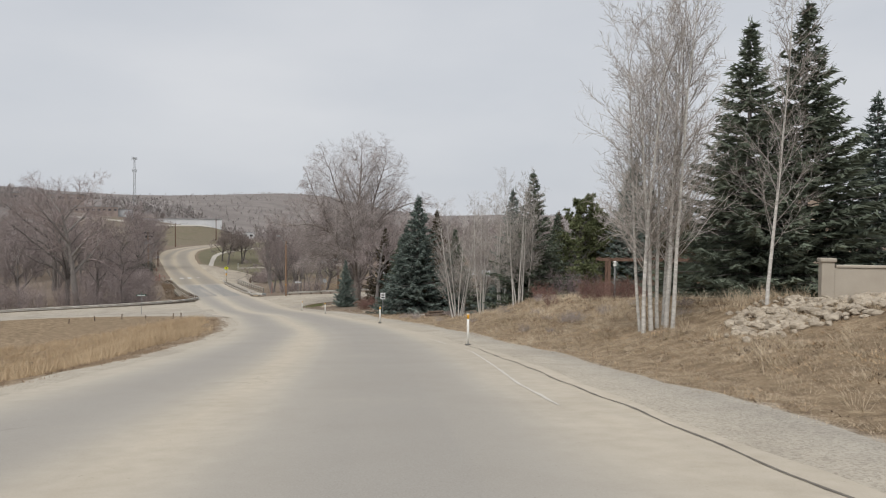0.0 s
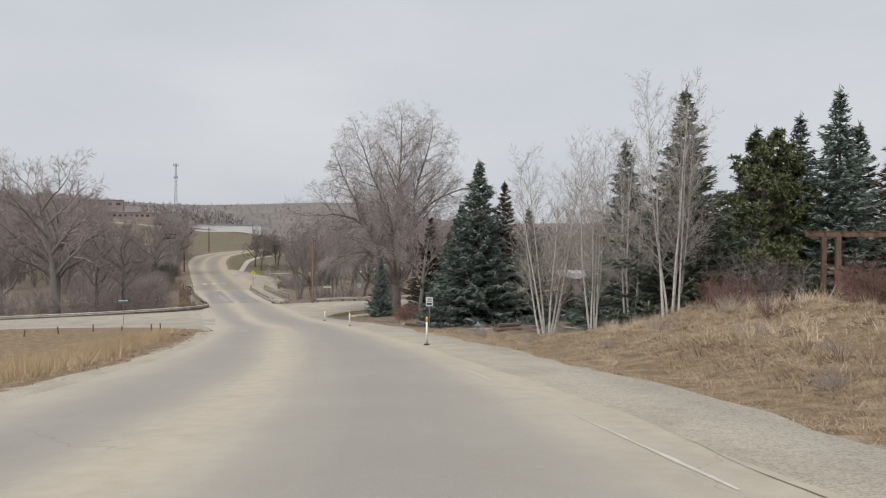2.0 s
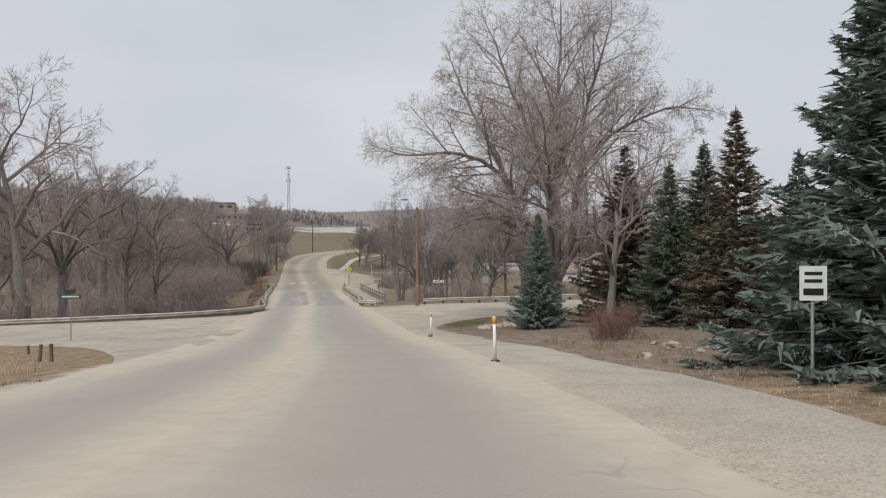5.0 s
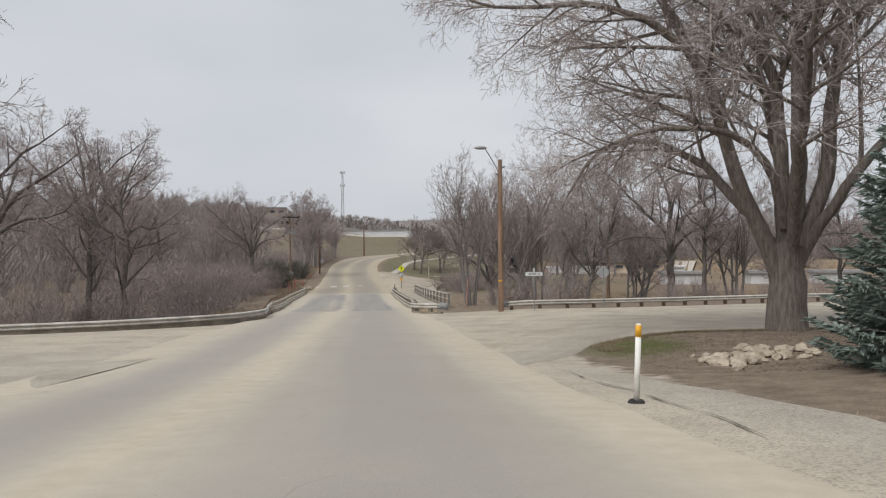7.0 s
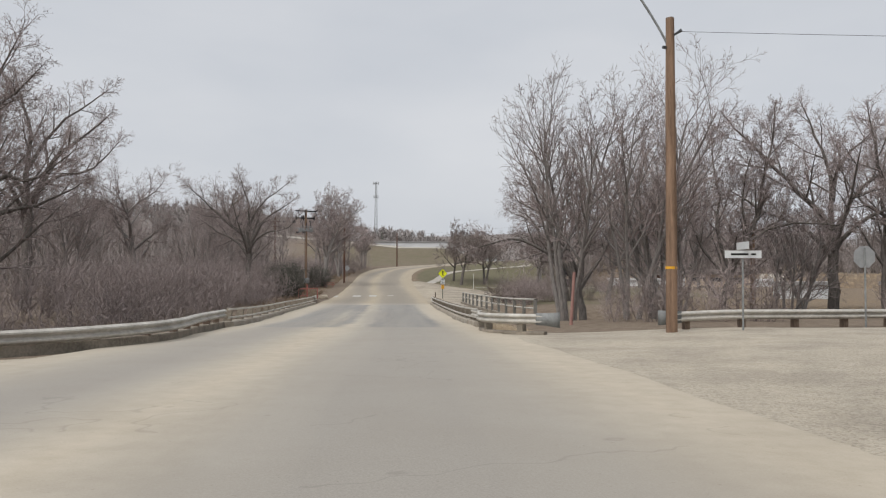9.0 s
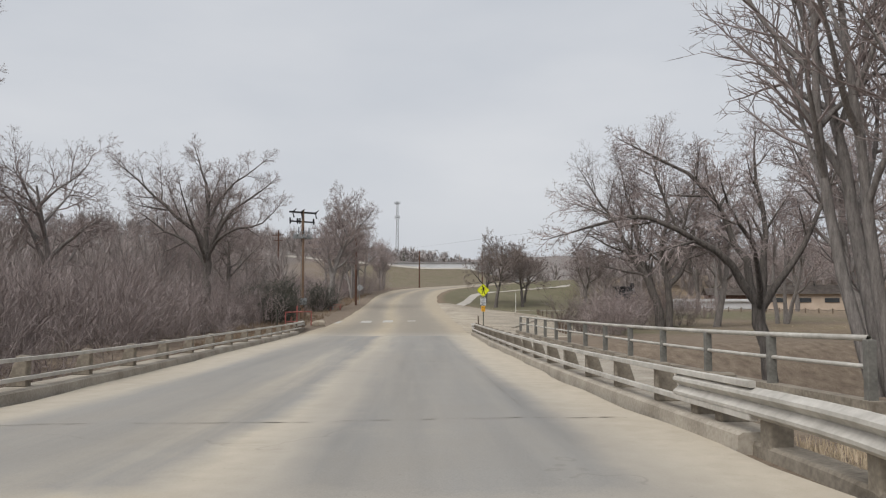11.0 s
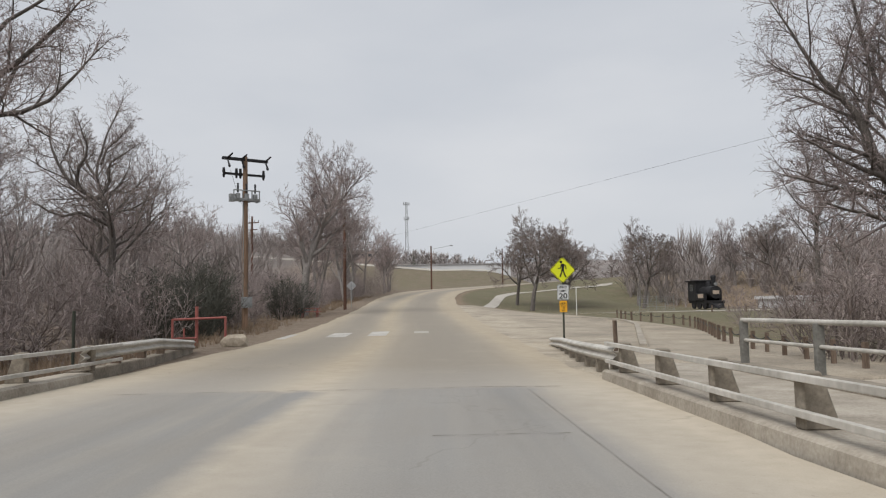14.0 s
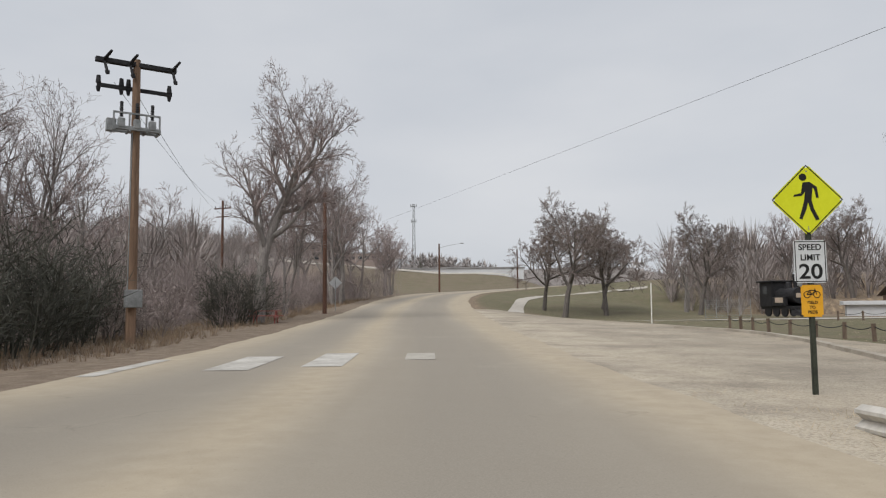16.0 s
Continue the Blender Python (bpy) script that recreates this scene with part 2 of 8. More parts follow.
def ground_material():
    """Soil and leaf litter, with dry grass, lawn and gravel laid out by the attribute 'zone'."""
    m, t, p = nodes_of("ground")
    at = t.nodes.new("ShaderNodeAttribute")
    at.attribute_name = "zone"
    sep = t.nodes.new("ShaderNodeSeparateColor")
    t.links.new(at.outputs["Color"], sep.inputs[0])
    pos = t.nodes.new("ShaderNodeNewGeometry").outputs["Position"]
    n1, n2, n3 = noise_node(t, 0.35, 4, vec=pos), noise_node(t, 2.2, 5, vec=pos), noise_node(t, 16, 4, 0.7, vec=pos)
    mid = math_node(t, "ADD", math_node(t, "MULTIPLY", n2, 0.5), math_node(t, "MULTIPLY", n3, 0.5))
    soil = ramp_node(t, mid, [(0.3, (0.10, 0.075, 0.055)), (0.5, (0.19, 0.15, 0.115)), (0.72, (0.30, 0.25, 0.19))])
    dry = ramp_node(t, mid, [(0.32, (0.085, 0.06, 0.038)), (0.5, (0.22, 0.162, 0.104)), (0.68, (0.40, 0.315, 0.21))])
    lawn = ramp_node(t, mid, [(0.3, (0.082, 0.079, 0.046)), (0.52, (0.138, 0.13, 0.08)), (0.72, (0.235, 0.205, 0.138))])
    grav = ramp_node(t, mid, [(0.3, (0.26, 0.225, 0.18)), (0.5, (0.39, 0.345, 0.285)), (0.72, (0.50, 0.45, 0.38))])

    def edge(ch):
        v = math_node(t, "ADD", ch, math_node(t, "MULTIPLY", math_node(t, "SUBTRACT", math_node(t, "ADD", math_node(t, "MULTIPLY", n2, 0.6), math_node(t, "MULTIPLY", n1, 0.4)), 0.5), 1.4))
        r = t.nodes.new("ShaderNodeMapRange")
        r.inputs[1].default_value, r.inputs[2].default_value = 0.35, 0.65
        t.links.new(v, r.inputs[0])
        return r.outputs[0]
    c = mix_node(t, edge(sep.outputs[0]), soil, dry)
    c = mix_node(t, edge(sep.outputs[1]), c, lawn)
    c = mix_node(t, edge(sep.outputs[2]), c, grav)
    # hill ground greyed in its colour to stand in for distance haze
    hazed_hill = ramp_node(t, math_node(t, "ADD", math_node(t, "MULTIPLY", noise_node(t, 0.02, 5, 0.65, vec=pos), 0.7), math_node(t, "MULTIPLY", n2, 0.3)), [(0.35, (0.15, 0.133, 0.125)), (0.65, (0.255, 0.228, 0.212))])
    c = mix_node(t, at.outputs["Alpha"], c, hazed_hill)
    t.links.new(c, p.inputs["Base Color"])
    p.inputs["Roughness"].default_value = 0.95
    p.inputs["Specular IOR Level"].default_value = 0.15
    bump_on(t, p, mid, 0.7, 0.08)
    return m


def road_material(name, sand=(), grey=(), patch=None, older=0.0, stain=0.0, base=((0.325, 0.296, 0.252), (0.42, 0.388, 0.335)), rough=0.0):
    """Dusty pavement. The UV map holds metres across (u) and along (v). sand, grey: bands (from, to, soft, amount) across; patch: bands with newer seal."""
    m, t, p = nodes_of(name)
    uv = t.nodes.new("ShaderNodeUVMap")
    sx = t.nodes.new("ShaderNodeSeparateXYZ")
    t.links.new(uv.outputs[0], sx.inputs[0])
    pos = t.nodes.new("ShaderNodeNewGeometry").outputs["Position"]
    mp = t.nodes.new("ShaderNodeMapping")
    mp.inputs["Scale"].default_value = (0.9, 0.045, 1.0)
    t.links.new(uv.outputs[0], mp.inputs[0])
    along = noise_node(t, 0.9, 4, vec=mp.outputs[0])
    n1, n2, n3 = noise_node(t, 0.25, 4, vec=pos), noise_node(t, 3.0, 5, vec=pos), noise_node(t, 60, 3, 0.7, vec=pos)
    fac = math_node(t, "ADD", math_node(t, "MULTIPLY", along, 0.6), math_node(t, "ADD", math_node(t, "MULTIPLY", n2, 0.14), math_node(t, "MULTIPLY", n3, 0.26)))
    col = ramp_node(t, fac, [(0.34, base[0]), (0.66, base[1])])
    mw = t.nodes.new("ShaderNodeMapping")
    mw.inputs["Scale"].default_value = (0.12, 0.022, 1.0)
    t.links.new(uv.outputs[0], mw.inputs[0])
    wob = math_node(t, "ADD", sx.outputs[0], math_node(t, "MULTIPLY", math_node(t, "SUBTRACT", noise_node(t, 1.0, 3, vec=mw.outputs[0]), 0.5), 2.2))
    tint = ramp_node(t, math_node(t, "ADD", math_node(t, "MULTIPLY", n2, 0.6), math_node(t, "MULTIPLY", n3, 0.4)), [(0.3, (0.40, 0.35, 0.275)), (0.7, (0.515, 0.46, 0.375))])
    for lo, hi, soft, amount in sand:
        k = math_node(t, "MULTIPLY", band(t, wob, lo, hi, soft), math_node(t, "MULTIPLY", math_node(t, "ADD", along, 0.25), amount), clamp=True)
        col = mix_node(t, k, col, tint)
    dark = ramp_node(t, n3, [(0.3, (0.275, 0.254, 0.224)), (0.7, (0.35, 0.327, 0.292))])
    for lo, hi, soft, amount in grey:
        k = math_node(t, "MULTIPLY", band(t, wob, lo, hi, soft), math_node(t, "MULTIPLY", math_node(t, "ADD", along, 0.3), amount), clamp=True)
        col = mix_node(t, k, col, dark)
    if patch:
        v0, v1, bands = patch
        seal = ramp_node(t, math_node(t, "ADD", math_node(t, "MULTIPLY", along, 0.55), math_node(t, "MULTIPLY", n3, 0.45)), [(0.3, (0.185, 0.182, 0.175)), (0.7, (0.305, 0.296, 0.278))])
        wv = math_node(t, "ADD", sx.outputs[1], math_node(t, "MULTIPLY", math_node(t, "SUBTRACT", n2, 0.5), 0.8))
        wu = math_node(t, "ADD", sx.outputs[0], math_node(t, "ADD", math_node(t, "MULTIPLY", math_node(t, "SUBTRACT", n1, 0.5), 0.9), math_node(t, "MULTIPLY", math_node(t, "SUBTRACT", n2, 0.5), 0.12)))
        for lo, hi, amount in bands:
            k = math_node(t, "MULTIPLY", math_node(t, "MULTIPLY", band(t, wu, lo, hi, 0.22), band(t, wv, v0, v1, 0.3)),
                          math_node(t, "MULTIPLY", math_node(t, "ADD", along, 0.35), amount), clamp=True)
            dust = ramp_node(t, noise_node(t, 0.7, 5, 0.65, vec=mp.outputs[0]), [(0.40, (1, 1, 1)), (0.66, (0.3, 0.3, 0.3))])
            col = mix_node(t, math_node(t, "MULTIPLY", k, dust), col, seal)
    # thin cracks
    vor = t.nodes.new("ShaderNodeTexVoronoi")
    vor.feature = "DISTANCE_TO_EDGE"
    vor.inputs["Scale"].default_value = 0.22
    dist = t.nodes.new("ShaderNodeVectorMath")
    dist.operation = "ADD"
    nz = t.nodes.new("ShaderNodeTexNoise")
    nz.inputs["Scale"].default_value = 1.1
    t.links.new(pos, nz.inputs["Vector"])
    sc = t.nodes.new("ShaderNodeVectorMath")
    sc.operation = "SCALE"
    sc.inputs["Scale"].default_value = 1.6
    t.links.new(nz.outputs["Color"], sc.inputs[0])
    t.links.new(pos, dist.inputs[0])
    t.links.new(sc.outputs[0], dist.inputs[1])
    t.links.new(dist.outputs[0], vor.inputs["Vector"])
    crack = t.nodes.new("ShaderNodeMapRange")
    crack.inputs[1].default_value, crack.inputs[2].default_value = 0.0, 0.006
    crack.inputs[3].default_value, crack.inputs[4].default_value = 0.22, 0.0
    t.links.new(vor.outputs["Distance"], crack.inputs[0])
    ck = math_node(t, "MULTIPLY", crack.outputs[0], math_node(t, "GREATER_THAN", n1, 0.58))
    col = mix_node(t, ck, col, (0.10, 0.092, 0.082))
    if older:
        # the older, darker pavement past the bridge
        worn = t.nodes.new("ShaderNodeMapRange")
        worn.inputs[1].default_value, worn.inputs[2].default_value = older, older + 6
        worn.inputs[3].default_value, worn.inputs[4].default_value = 0.0, 1.0
        t.links.new(math_node(t, "ADD", sx.outputs[1], math_node(t, "MULTIPLY", n2, 2.0)), worn.inputs[0])
        col = mix_node(t, worn.outputs[0], col, mix_node(t, 1.0, col, (0.83, 0.80, 0.75), "MULTIPLY"))
    if stain:
        blot = noise_node(t, 0.45, 6, 0.65, vec=pos)
        k = ramp_node(t, blot, [(0.46, (0, 0, 0)), (0.62, (1, 1, 1))])
        col = mix_node(t, math_node(t, "MULTIPLY", k, stain), col, mix_node(t, n3, (0.19, 0.165, 0.135), (0.28, 0.245, 0.20)))
        k = ramp_node(t, blot, [(0.30, (1, 1, 1)), (0.42, (0, 0, 0))])
        col = mix_node(t, math_node(t, "MULTIPLY", k, stain), col, mix_node(t, n3, (0.42, 0.36, 0.28), (0.54, 0.48, 0.39)))
    # stray dark grit
    grit = ramp_node(t, noise_node(t, 22, 2, 0.5, vec=pos), [(0.70, (0, 0, 0)), (0.76, (1, 1, 1))])
    col = mix_node(t, math_node(t, "MULTIPLY", grit, 0.35), col, (0.17, 0.15, 0.125))
    t.links.new(col, p.inputs["Base Color"])
    p.inputs["Roughness"].default_value = 0.9
    p.inputs["Specular IOR Level"].default_value = 0.25
    if rough:
        # loose stones
        peb = t.nodes.new("ShaderNodeTexVoronoi")
        peb.inputs["Scale"].default_value = 34.0
        t.links.new(pos, peb.inputs["Vector"])
        tone = ramp_node(t, peb.outputs["Color"], [(0.2, (0.7, 0.69, 0.68)), (0.45, (1.0, 1.0, 1.0)), (0.85, (1.15, 1.15, 1.14))])
        col = mix_node(t, 0.75, col, mix_node(t, 1.0, col, tone, "MULTIPLY"))
        t.links.new(col, p.inputs["Base Color"])
        bump_on(t, p, math_node(t, "ADD", math_node(t, "MULTIPLY", n2, 1.5), math_node(t, "SUBTRACT", n3, peb.outputs["Distance"])), 0.5, 0.02)
    else:
        bump_on(t, p, n3, 0.35, 0.006)
    return m


GROUND = ground_material()
GRAVEL = road_material("gravel_shoulder", stain=0.3, sand=((2.4, 4.4, 0.8, 0.95), (-8.0, -5.7, 0.9, 0.95)), base=((0.335, 0.305, 0.258), (0.435, 0.40, 0.342)), rough=1.0)


# ---- building helpers ----
def empty(name, place=(0, 0, 0), turn=0.0, label="", category="", group="", kind=""):
    ob = new(name)
    ob.matrix_basis = pose(*place, 0, 0, turn)
    return tagged(ob, label, category, group, kind)


def mesh_of(name, verts, faces, material=None, smooth=False):
    me = bpy.data.meshes.new(name)
    verts = np.asarray(verts, dtype=np.float32)
    me.from_pydata([], [], [])
    if isinstance(faces, np.ndarray):
        nf, k = faces.shape
        me.vertices.add(len(verts))
        me.vertices.foreach_set("co", verts.ravel())
        me.loops.add(nf * k)
        me.loops.foreach_set("vertex_index", faces.astype(np.int32).ravel())
        me.polygons.add(nf)
        me.polygons.foreach_set("loop_start", np.arange(0, nf * k, k, dtype=np.int32))
        me.polygons.foreach_set("use_smooth", np.full(nf, smooth))
        me.update(calc_edges=True)
    else:
        me.from_pydata([tuple(map(float, v)) for v in verts], [], faces)
        if smooth:
            me.polygons.foreach_set("use_smooth", [True] * len(me.polygons))
        me.update()
    if material:
        me.materials.append(material)
    return me


def part(name, data, material=None, parent=None, label="", smooth=False):
    """Links a bmesh or a mesh as one object, under a thing or a part."""
    if isinstance(data, bmesh.types.BMesh):
        bmesh.ops.recalc_face_normals(data, faces=data.faces)
        me = bpy.data.meshes.new(name)
        data.to_mesh(me)
        data.free()
        if smooth:
            me.polygons.foreach_set("use_smooth", [True] * len(me.polygons))
        if material:
            me.materials.append(material)
        data = me
    ob = new(name, data)
    if parent is not None:
        ob.parent = parent
    if label:
        ob["label"] = label
    return ob


def box(bm, x0, y0, z0, x1, y1, z1, bevel=0.0, m=None):
    r = bmesh.ops.create_cube(bm, size=1.0)
    vs = r["verts"]
    mat = Matrix.Translation(((x0 + x1) / 2, (y0 + y1) / 2, (z0 + z1) / 2)) @ Matrix.Diagonal((x1 - x0, y1 - y0, z1 - z0, 1))
    bmesh.ops.transform(bm, matrix=mat, verts=vs)
    if bevel:
        es = list({e for v in vs for e in v.link_edges})
        r2 = bmesh.ops.bevel(bm, geom=es, offset=bevel, segments=2, affect="EDGES", profile=0.5)
        vs = list({v for f in r2["faces"] for v in f.verts} | {v for v in vs if v.is_valid})
    if m is not None:
        bmesh.ops.transform(bm, matrix=m, verts=vs)
    return vs


def rod(bm, a, b, r0, r1=None, seg=8, caps=True):
    a, b = Vector(a), Vector(b)
    d = b - a
    r = bmesh.ops.create_cone(bm, cap_ends=caps, segments=seg, radius1=r0, radius2=r0 if r1 is None else r1, depth=d.length)
    q = Vector((0, 0, 1)).rotation_difference(d.normalized()).to_matrix().to_4x4()
    bmesh.ops.transform(bm, matrix=Matrix.Translation((a + b) / 2) @ q, verts=r["verts"])
    return r["verts"]


def bundles(lines):
    """Lines of (points, radii) as pairs of arrays, one pair for each number of points."""
    if isinstance(lines, tuple):
        return [lines]
    by = {}
    for pts, rad in lines:
        by.setdefault(len(pts), []).append((np.asarray(pts, float), np.asarray(rad, float)))
    return [(np.stack([p for p, _ in l]), np.stack([r for _, r in l])) for l in by.values()]


def across(t):
    """A unit vector square to each of the ways t."""
    u = np.cross(t, np.where(np.abs(t[..., 2:]) < 0.9, (0.0, 0.0, 1.0), (1.0, 0.0, 0.0)))
    return u / (np.linalg.norm(u, axis=-1, keepdims=True) + 1e-9)


def tubes(lines, sides):
    """Tapered tubes along lines of (points, radii), as arrays of vertices and quads."""
    V, F, base = [], [], 0
    ang = np.linspace(0, 2 * np.pi, sides, endpoint=False)
    ca, sa = np.cos(ang)[:, None], np.sin(ang)[:, None]
    for P, R in bundles(lines):
        m, n = R.shape
        tan = np.gradient(P, axis=1)
        tan /= np.linalg.norm(tan, axis=2, keepdims=True) + 1e-9
        u = np.cross(tan, np.where(np.abs(tan[:, :1, 2:]) < 0.9, (0.0, 0.0, 1.0), (1.0, 0.0, 0.0)))
        u /= np.linalg.norm(u, axis=2, keepdims=True) + 1e-9
        w = np.cross(tan, u)
        V.append((P[:, :, None] + R[:, :, None, None] * (ca * u[:, :, None] + sa * w[:, :, None])).reshape(-1, 3))
        i = np.arange(n - 1)[:, None] * sides + np.arange(sides)[None]
        j = np.arange(n - 1)[:, None] * sides + (np.arange(sides)[None] + 1) % sides
        f = np.stack([i, j, j + sides, i + sides], -1).reshape(-1, 4)
        F.append((base + np.arange(m)[:, None, None] * (n * sides) + f[None]).reshape(-1, 4))
        base += m * n * sides
    return np.concatenate(V), np.concatenate(F)


def spikes(lines):
    """Fine twigs: three-sided spikes from the first point of a line to its last."""
    a, b, r = (np.concatenate(l) for l in zip(*((P[:, 0], P[:, -1], R[:, :1]) for P, R in bundles(lines))))
    t = b - a
    t /= np.linalg.norm(t, axis=1)[:, None] + 1e-9
    u = across(t)
    w = np.cross(t, u)
    V = np.stack([a + r * u, a - r * 0.5 * u + r * 0.87 * w, a - r * 0.5 * u - r * 0.87 * w, b], 1).reshape(-1, 3)
    i = np.arange(len(a))[:, None, None] * 4
    return V, (i + np.array([(0, 1, 3), (1, 2, 3), (2, 0, 3)])[None]).reshape(-1, 3)


def blades(lines, seed=1):
    """The finest twigs: a sliver each."""
    rng = np.random.default_rng(seed)
    a, b, r = (np.concatenate(l) for l in zip(*((P[:, 0], P[:, -1], R[:, :1]) for P, R in bundles(lines))))
    t = b - a
    u = np.cross(t, rng.normal(0, 1, a.shape))
    u /= np.linalg.norm(u, axis=1)[:, None] + 1e-9
    V = np.stack([a + 1.35 * r * u, a - 1.35 * r * u, b], 1).reshape(-1, 3)
    return V, np.arange(len(V)).reshape(-1, 3)


def join_arrays(sets):
    """Joins vertices and faces; quads are cut in two where triangles are among them."""
    sets = list(sets)
    if any(f.shape[1] == 3 for _, f in sets):
        sets = [(v, f if f.shape[1] == 3 else np.concatenate([f[:, (0, 1, 2)], f[:, (0, 2, 3)]])) for v, f in sets]
    V, F, base = [], [], 0
    for v, f in sets:
        V.append(v)
        F.append(f + base)
        base += len(v)
    return np.concatenate(V), np.concatenate(F)


# ---- the lie of the land ----
ROAD_LINE = np.array([(2, -60), (1.3, -20), (0.66, 1.6), (-0.18, 11.9), (-1.32, 22.8), (-3.05, 34.3), (-5.52, 46.1), (-9.6, 61), (-14.54, 76.6), (-18.76, 87.7),
                      (-23.15, 98.6), (-27.77, 110), (-34.3, 125.3), (-40.36, 139.7), (-46.1, 153.2), (-53.64, 171.1), (-62, 190.5), (-72, 213), (-83.5, 240),
                      (-92.5, 265), (-97, 285), (-96, 303), (-88, 319), (-73, 331), (-52, 341), (-18, 350)], float)
ROAD_Z = np.array([7.3, 3.1, 0.97, -0.13, -1.28, -2.46, -3.61, -5.03, -6.42, -7.5, -8.35, -8.9, -9.45, -10.0, -10.3, -10.55, -10.5, -9.95, -8.9, -7.75, -6.75, -5.9, -4.8, -3.7, -2.9, -2.5])


def refine(points, step):
    """A smooth curve through points, with corners cut, in even steps."""
    p = np.asarray(points, float)
    s = np.r_[0, np.cumsum(np.linalg.norm(np.diff(p[:, :2], axis=0), axis=1))]
    m = np.gradient(p, s, axis=0)
    q = np.arange(0, s[-1], step)
    i = np.clip(np.searchsorted(s, q, "right") - 1, 0, len(s) - 2)
    h = (s[i + 1] - s[i])[:, None]
    u = ((q - s[i])[:, None]) / h
    out = (2 * u**3 - 3 * u**2 + 1) * p[i] + (u**3 - 2 * u**2 + u) * h * m[i] + (-2 * u**3 + 3 * u**2) * p[i + 1] + (u**3 - u**2) * h * m[i + 1]
    return out


ROAD = refine(np.c_[ROAD_LINE, ROAD_Z], 1.5)
ROAD_S = np.r_[0, np.cumsum(np.linalg.norm(np.diff(ROAD[:, :2], axis=0), axis=1))]


def to_line(x, y, line):
    """Signed distance to the right of a line, and the fraction-index of the nearest place, for arrays."""
    x, y = np.asarray(x, float), np.asarray(y, float)
    best = np.full(x.shape, 1e9)
    side, idx = np.zeros(x.shape), np.zeros(x.shape)
    for k in range(len(line) - 1):
        a, v = line[k, :2], line[k + 1, :2] - line[k, :2]
        u = np.clip(((x - a[0]) * v[0] + (y - a[1]) * v[1]) / (v @ v), 0, 1)
        dx, dy = x - a[0] - u * v[0], y - a[1] - u * v[1]
        d = np.hypot(dx, dy)
        near = d < best
        best = np.where(near, d, best)
        side = np.where(near, np.sign(v[1] * (x - a[0]) - v[0] * (y - a[1])), side)
        idx = np.where(near, k + u, idx)
    return side * best, idx


def smooth01(v, lo, hi):
    u = np.clip((np.asarray(v, float) - lo) / (hi - lo), 0, 1)
    return u * u * (3 - 2 * u)


ROAD_COARSE = ROAD[::3]
RIVER = np.array([(-260, -30), (-150, 42), (-80, 98), (-58, 126), (-45, 147), (-31, 153), (-12, 166), (20, 190), (90, 240), (260, 330)], float)
BRIDGE_Y0, BRIDGE_Y1 = 133.0, 166.5


def land(x, y, under=True):
    """Height of the ground; under=False gives the level of the pavement above the river too."""
    x, y = np.asarray(x, float), np.asarray(y, float)
    d, i = to_line(x, y, ROAD_COARSE)
    zr = np.interp(i, np.arange(len(ROAD_COARSE)), ROAD_COARSE[:, 2])
    yr = np.interp(i, np.arange(len(ROAD_COARSE)), ROAD_COARSE[:, 1])
    far = np.abs(d)
    # the right side: a bank, then level ground; the left: a slope down to the river terrace
    bank = 0.66 * smooth01(d, 6.3, 9.5) + 0.9 * smooth01(d, 9.5, 13)
    right = zr + bank * (1 - smooth01(yr, 46, 57)) + 0.25 * smooth01(yr, 66, 100) * (1 - smooth01(yr, 118, 170)) * smooth01(d, 5, 11)
    right = np.where(yr > 150, np.minimum(right, -10.4 + np.maximum(0, 0.045 * (yr - 290))), right)
    right_w = smooth01(d, 5.0, 15.0) * smooth01(yr, 195, 230) * (1 - 0.8 * smooth01(yr, 238, 268) * (1 - smooth01(d, 16, 40)))
    right = np.where(yr > 150, zr + (right - zr) * right_w, right)
    terrace = np.minimum(zr, -8.75 - 0.012 * np.clip(far - 20, 0, 60))
    left = zr + (terrace - zr) * smooth01(far, 6.5, 26)
    left = np.where(yr > 120, zr - 0.25 * smooth01(far, 8, 14), left)
    h = np.where(d > 0, right, left)
    # distant field and hills
    f = (x + 50) * -0.38 + (y - 170) * 0.925
    hills = np.interp(f, [-400, 60, 130, 185, 262, 290, 312, 420, 1000, 1900, 4000], [-10, -10.3, -8.7, -5.2, 3.4, 2.8, 2.4, 5, 16, 78, 95])
    hills = hills + 9 * smooth01(f, 900, 1900) * np.sin(x / 310.0 + 0.6) + 5 * smooth01(f, 700, 1500) * np.sin(x / 131.0 + y / 400.0)
    hills = hills * (1 - 0.5 * smooth01((x + 50) * 0.925 + (y - 170) * 0.38, 350, 850) * smooth01(f, 600, 1200))
    hills = hills + 0.12 * np.clip(-150 - x, 0, 160) * smooth01(f, 150, 300)
    hills = -10.2 + (hills + 10.2) * (1 - 0.8 * smooth01((x + 50) * 0.925 + (y - 170) * 0.38, 12, 55) * (1 - smooth01(f, 450, 1000)))
    away = smooth01(far, 30, 110) * smooth01(f, 90, 160)
    away = np.maximum(away, smooth01(f, 195, 260))
    h = h + (hills - h) * away
    h = np.where(f < 0, h + (np.clip(h, -12, 4) - h) * smooth01(far, 60, 200), h)
    if under:
        rd, _ = to_line(x, y, RIVER)
        deep = 1 - smooth01(np.abs(rd), 5.0, 11.5)
        cover = 1 - smooth01(far, 7.5, 9.0) * 1.0
        cover = cover * (1 - smooth01(y + 0.41 * (x + 40), 137.0, 139.0) * (1 - smooth01(y + 0.41 * (x + 40), 159.5, 161.5)))
        deep = deep * (1 - cover)
        h = h + (-13.0 - h) * deep
    return h


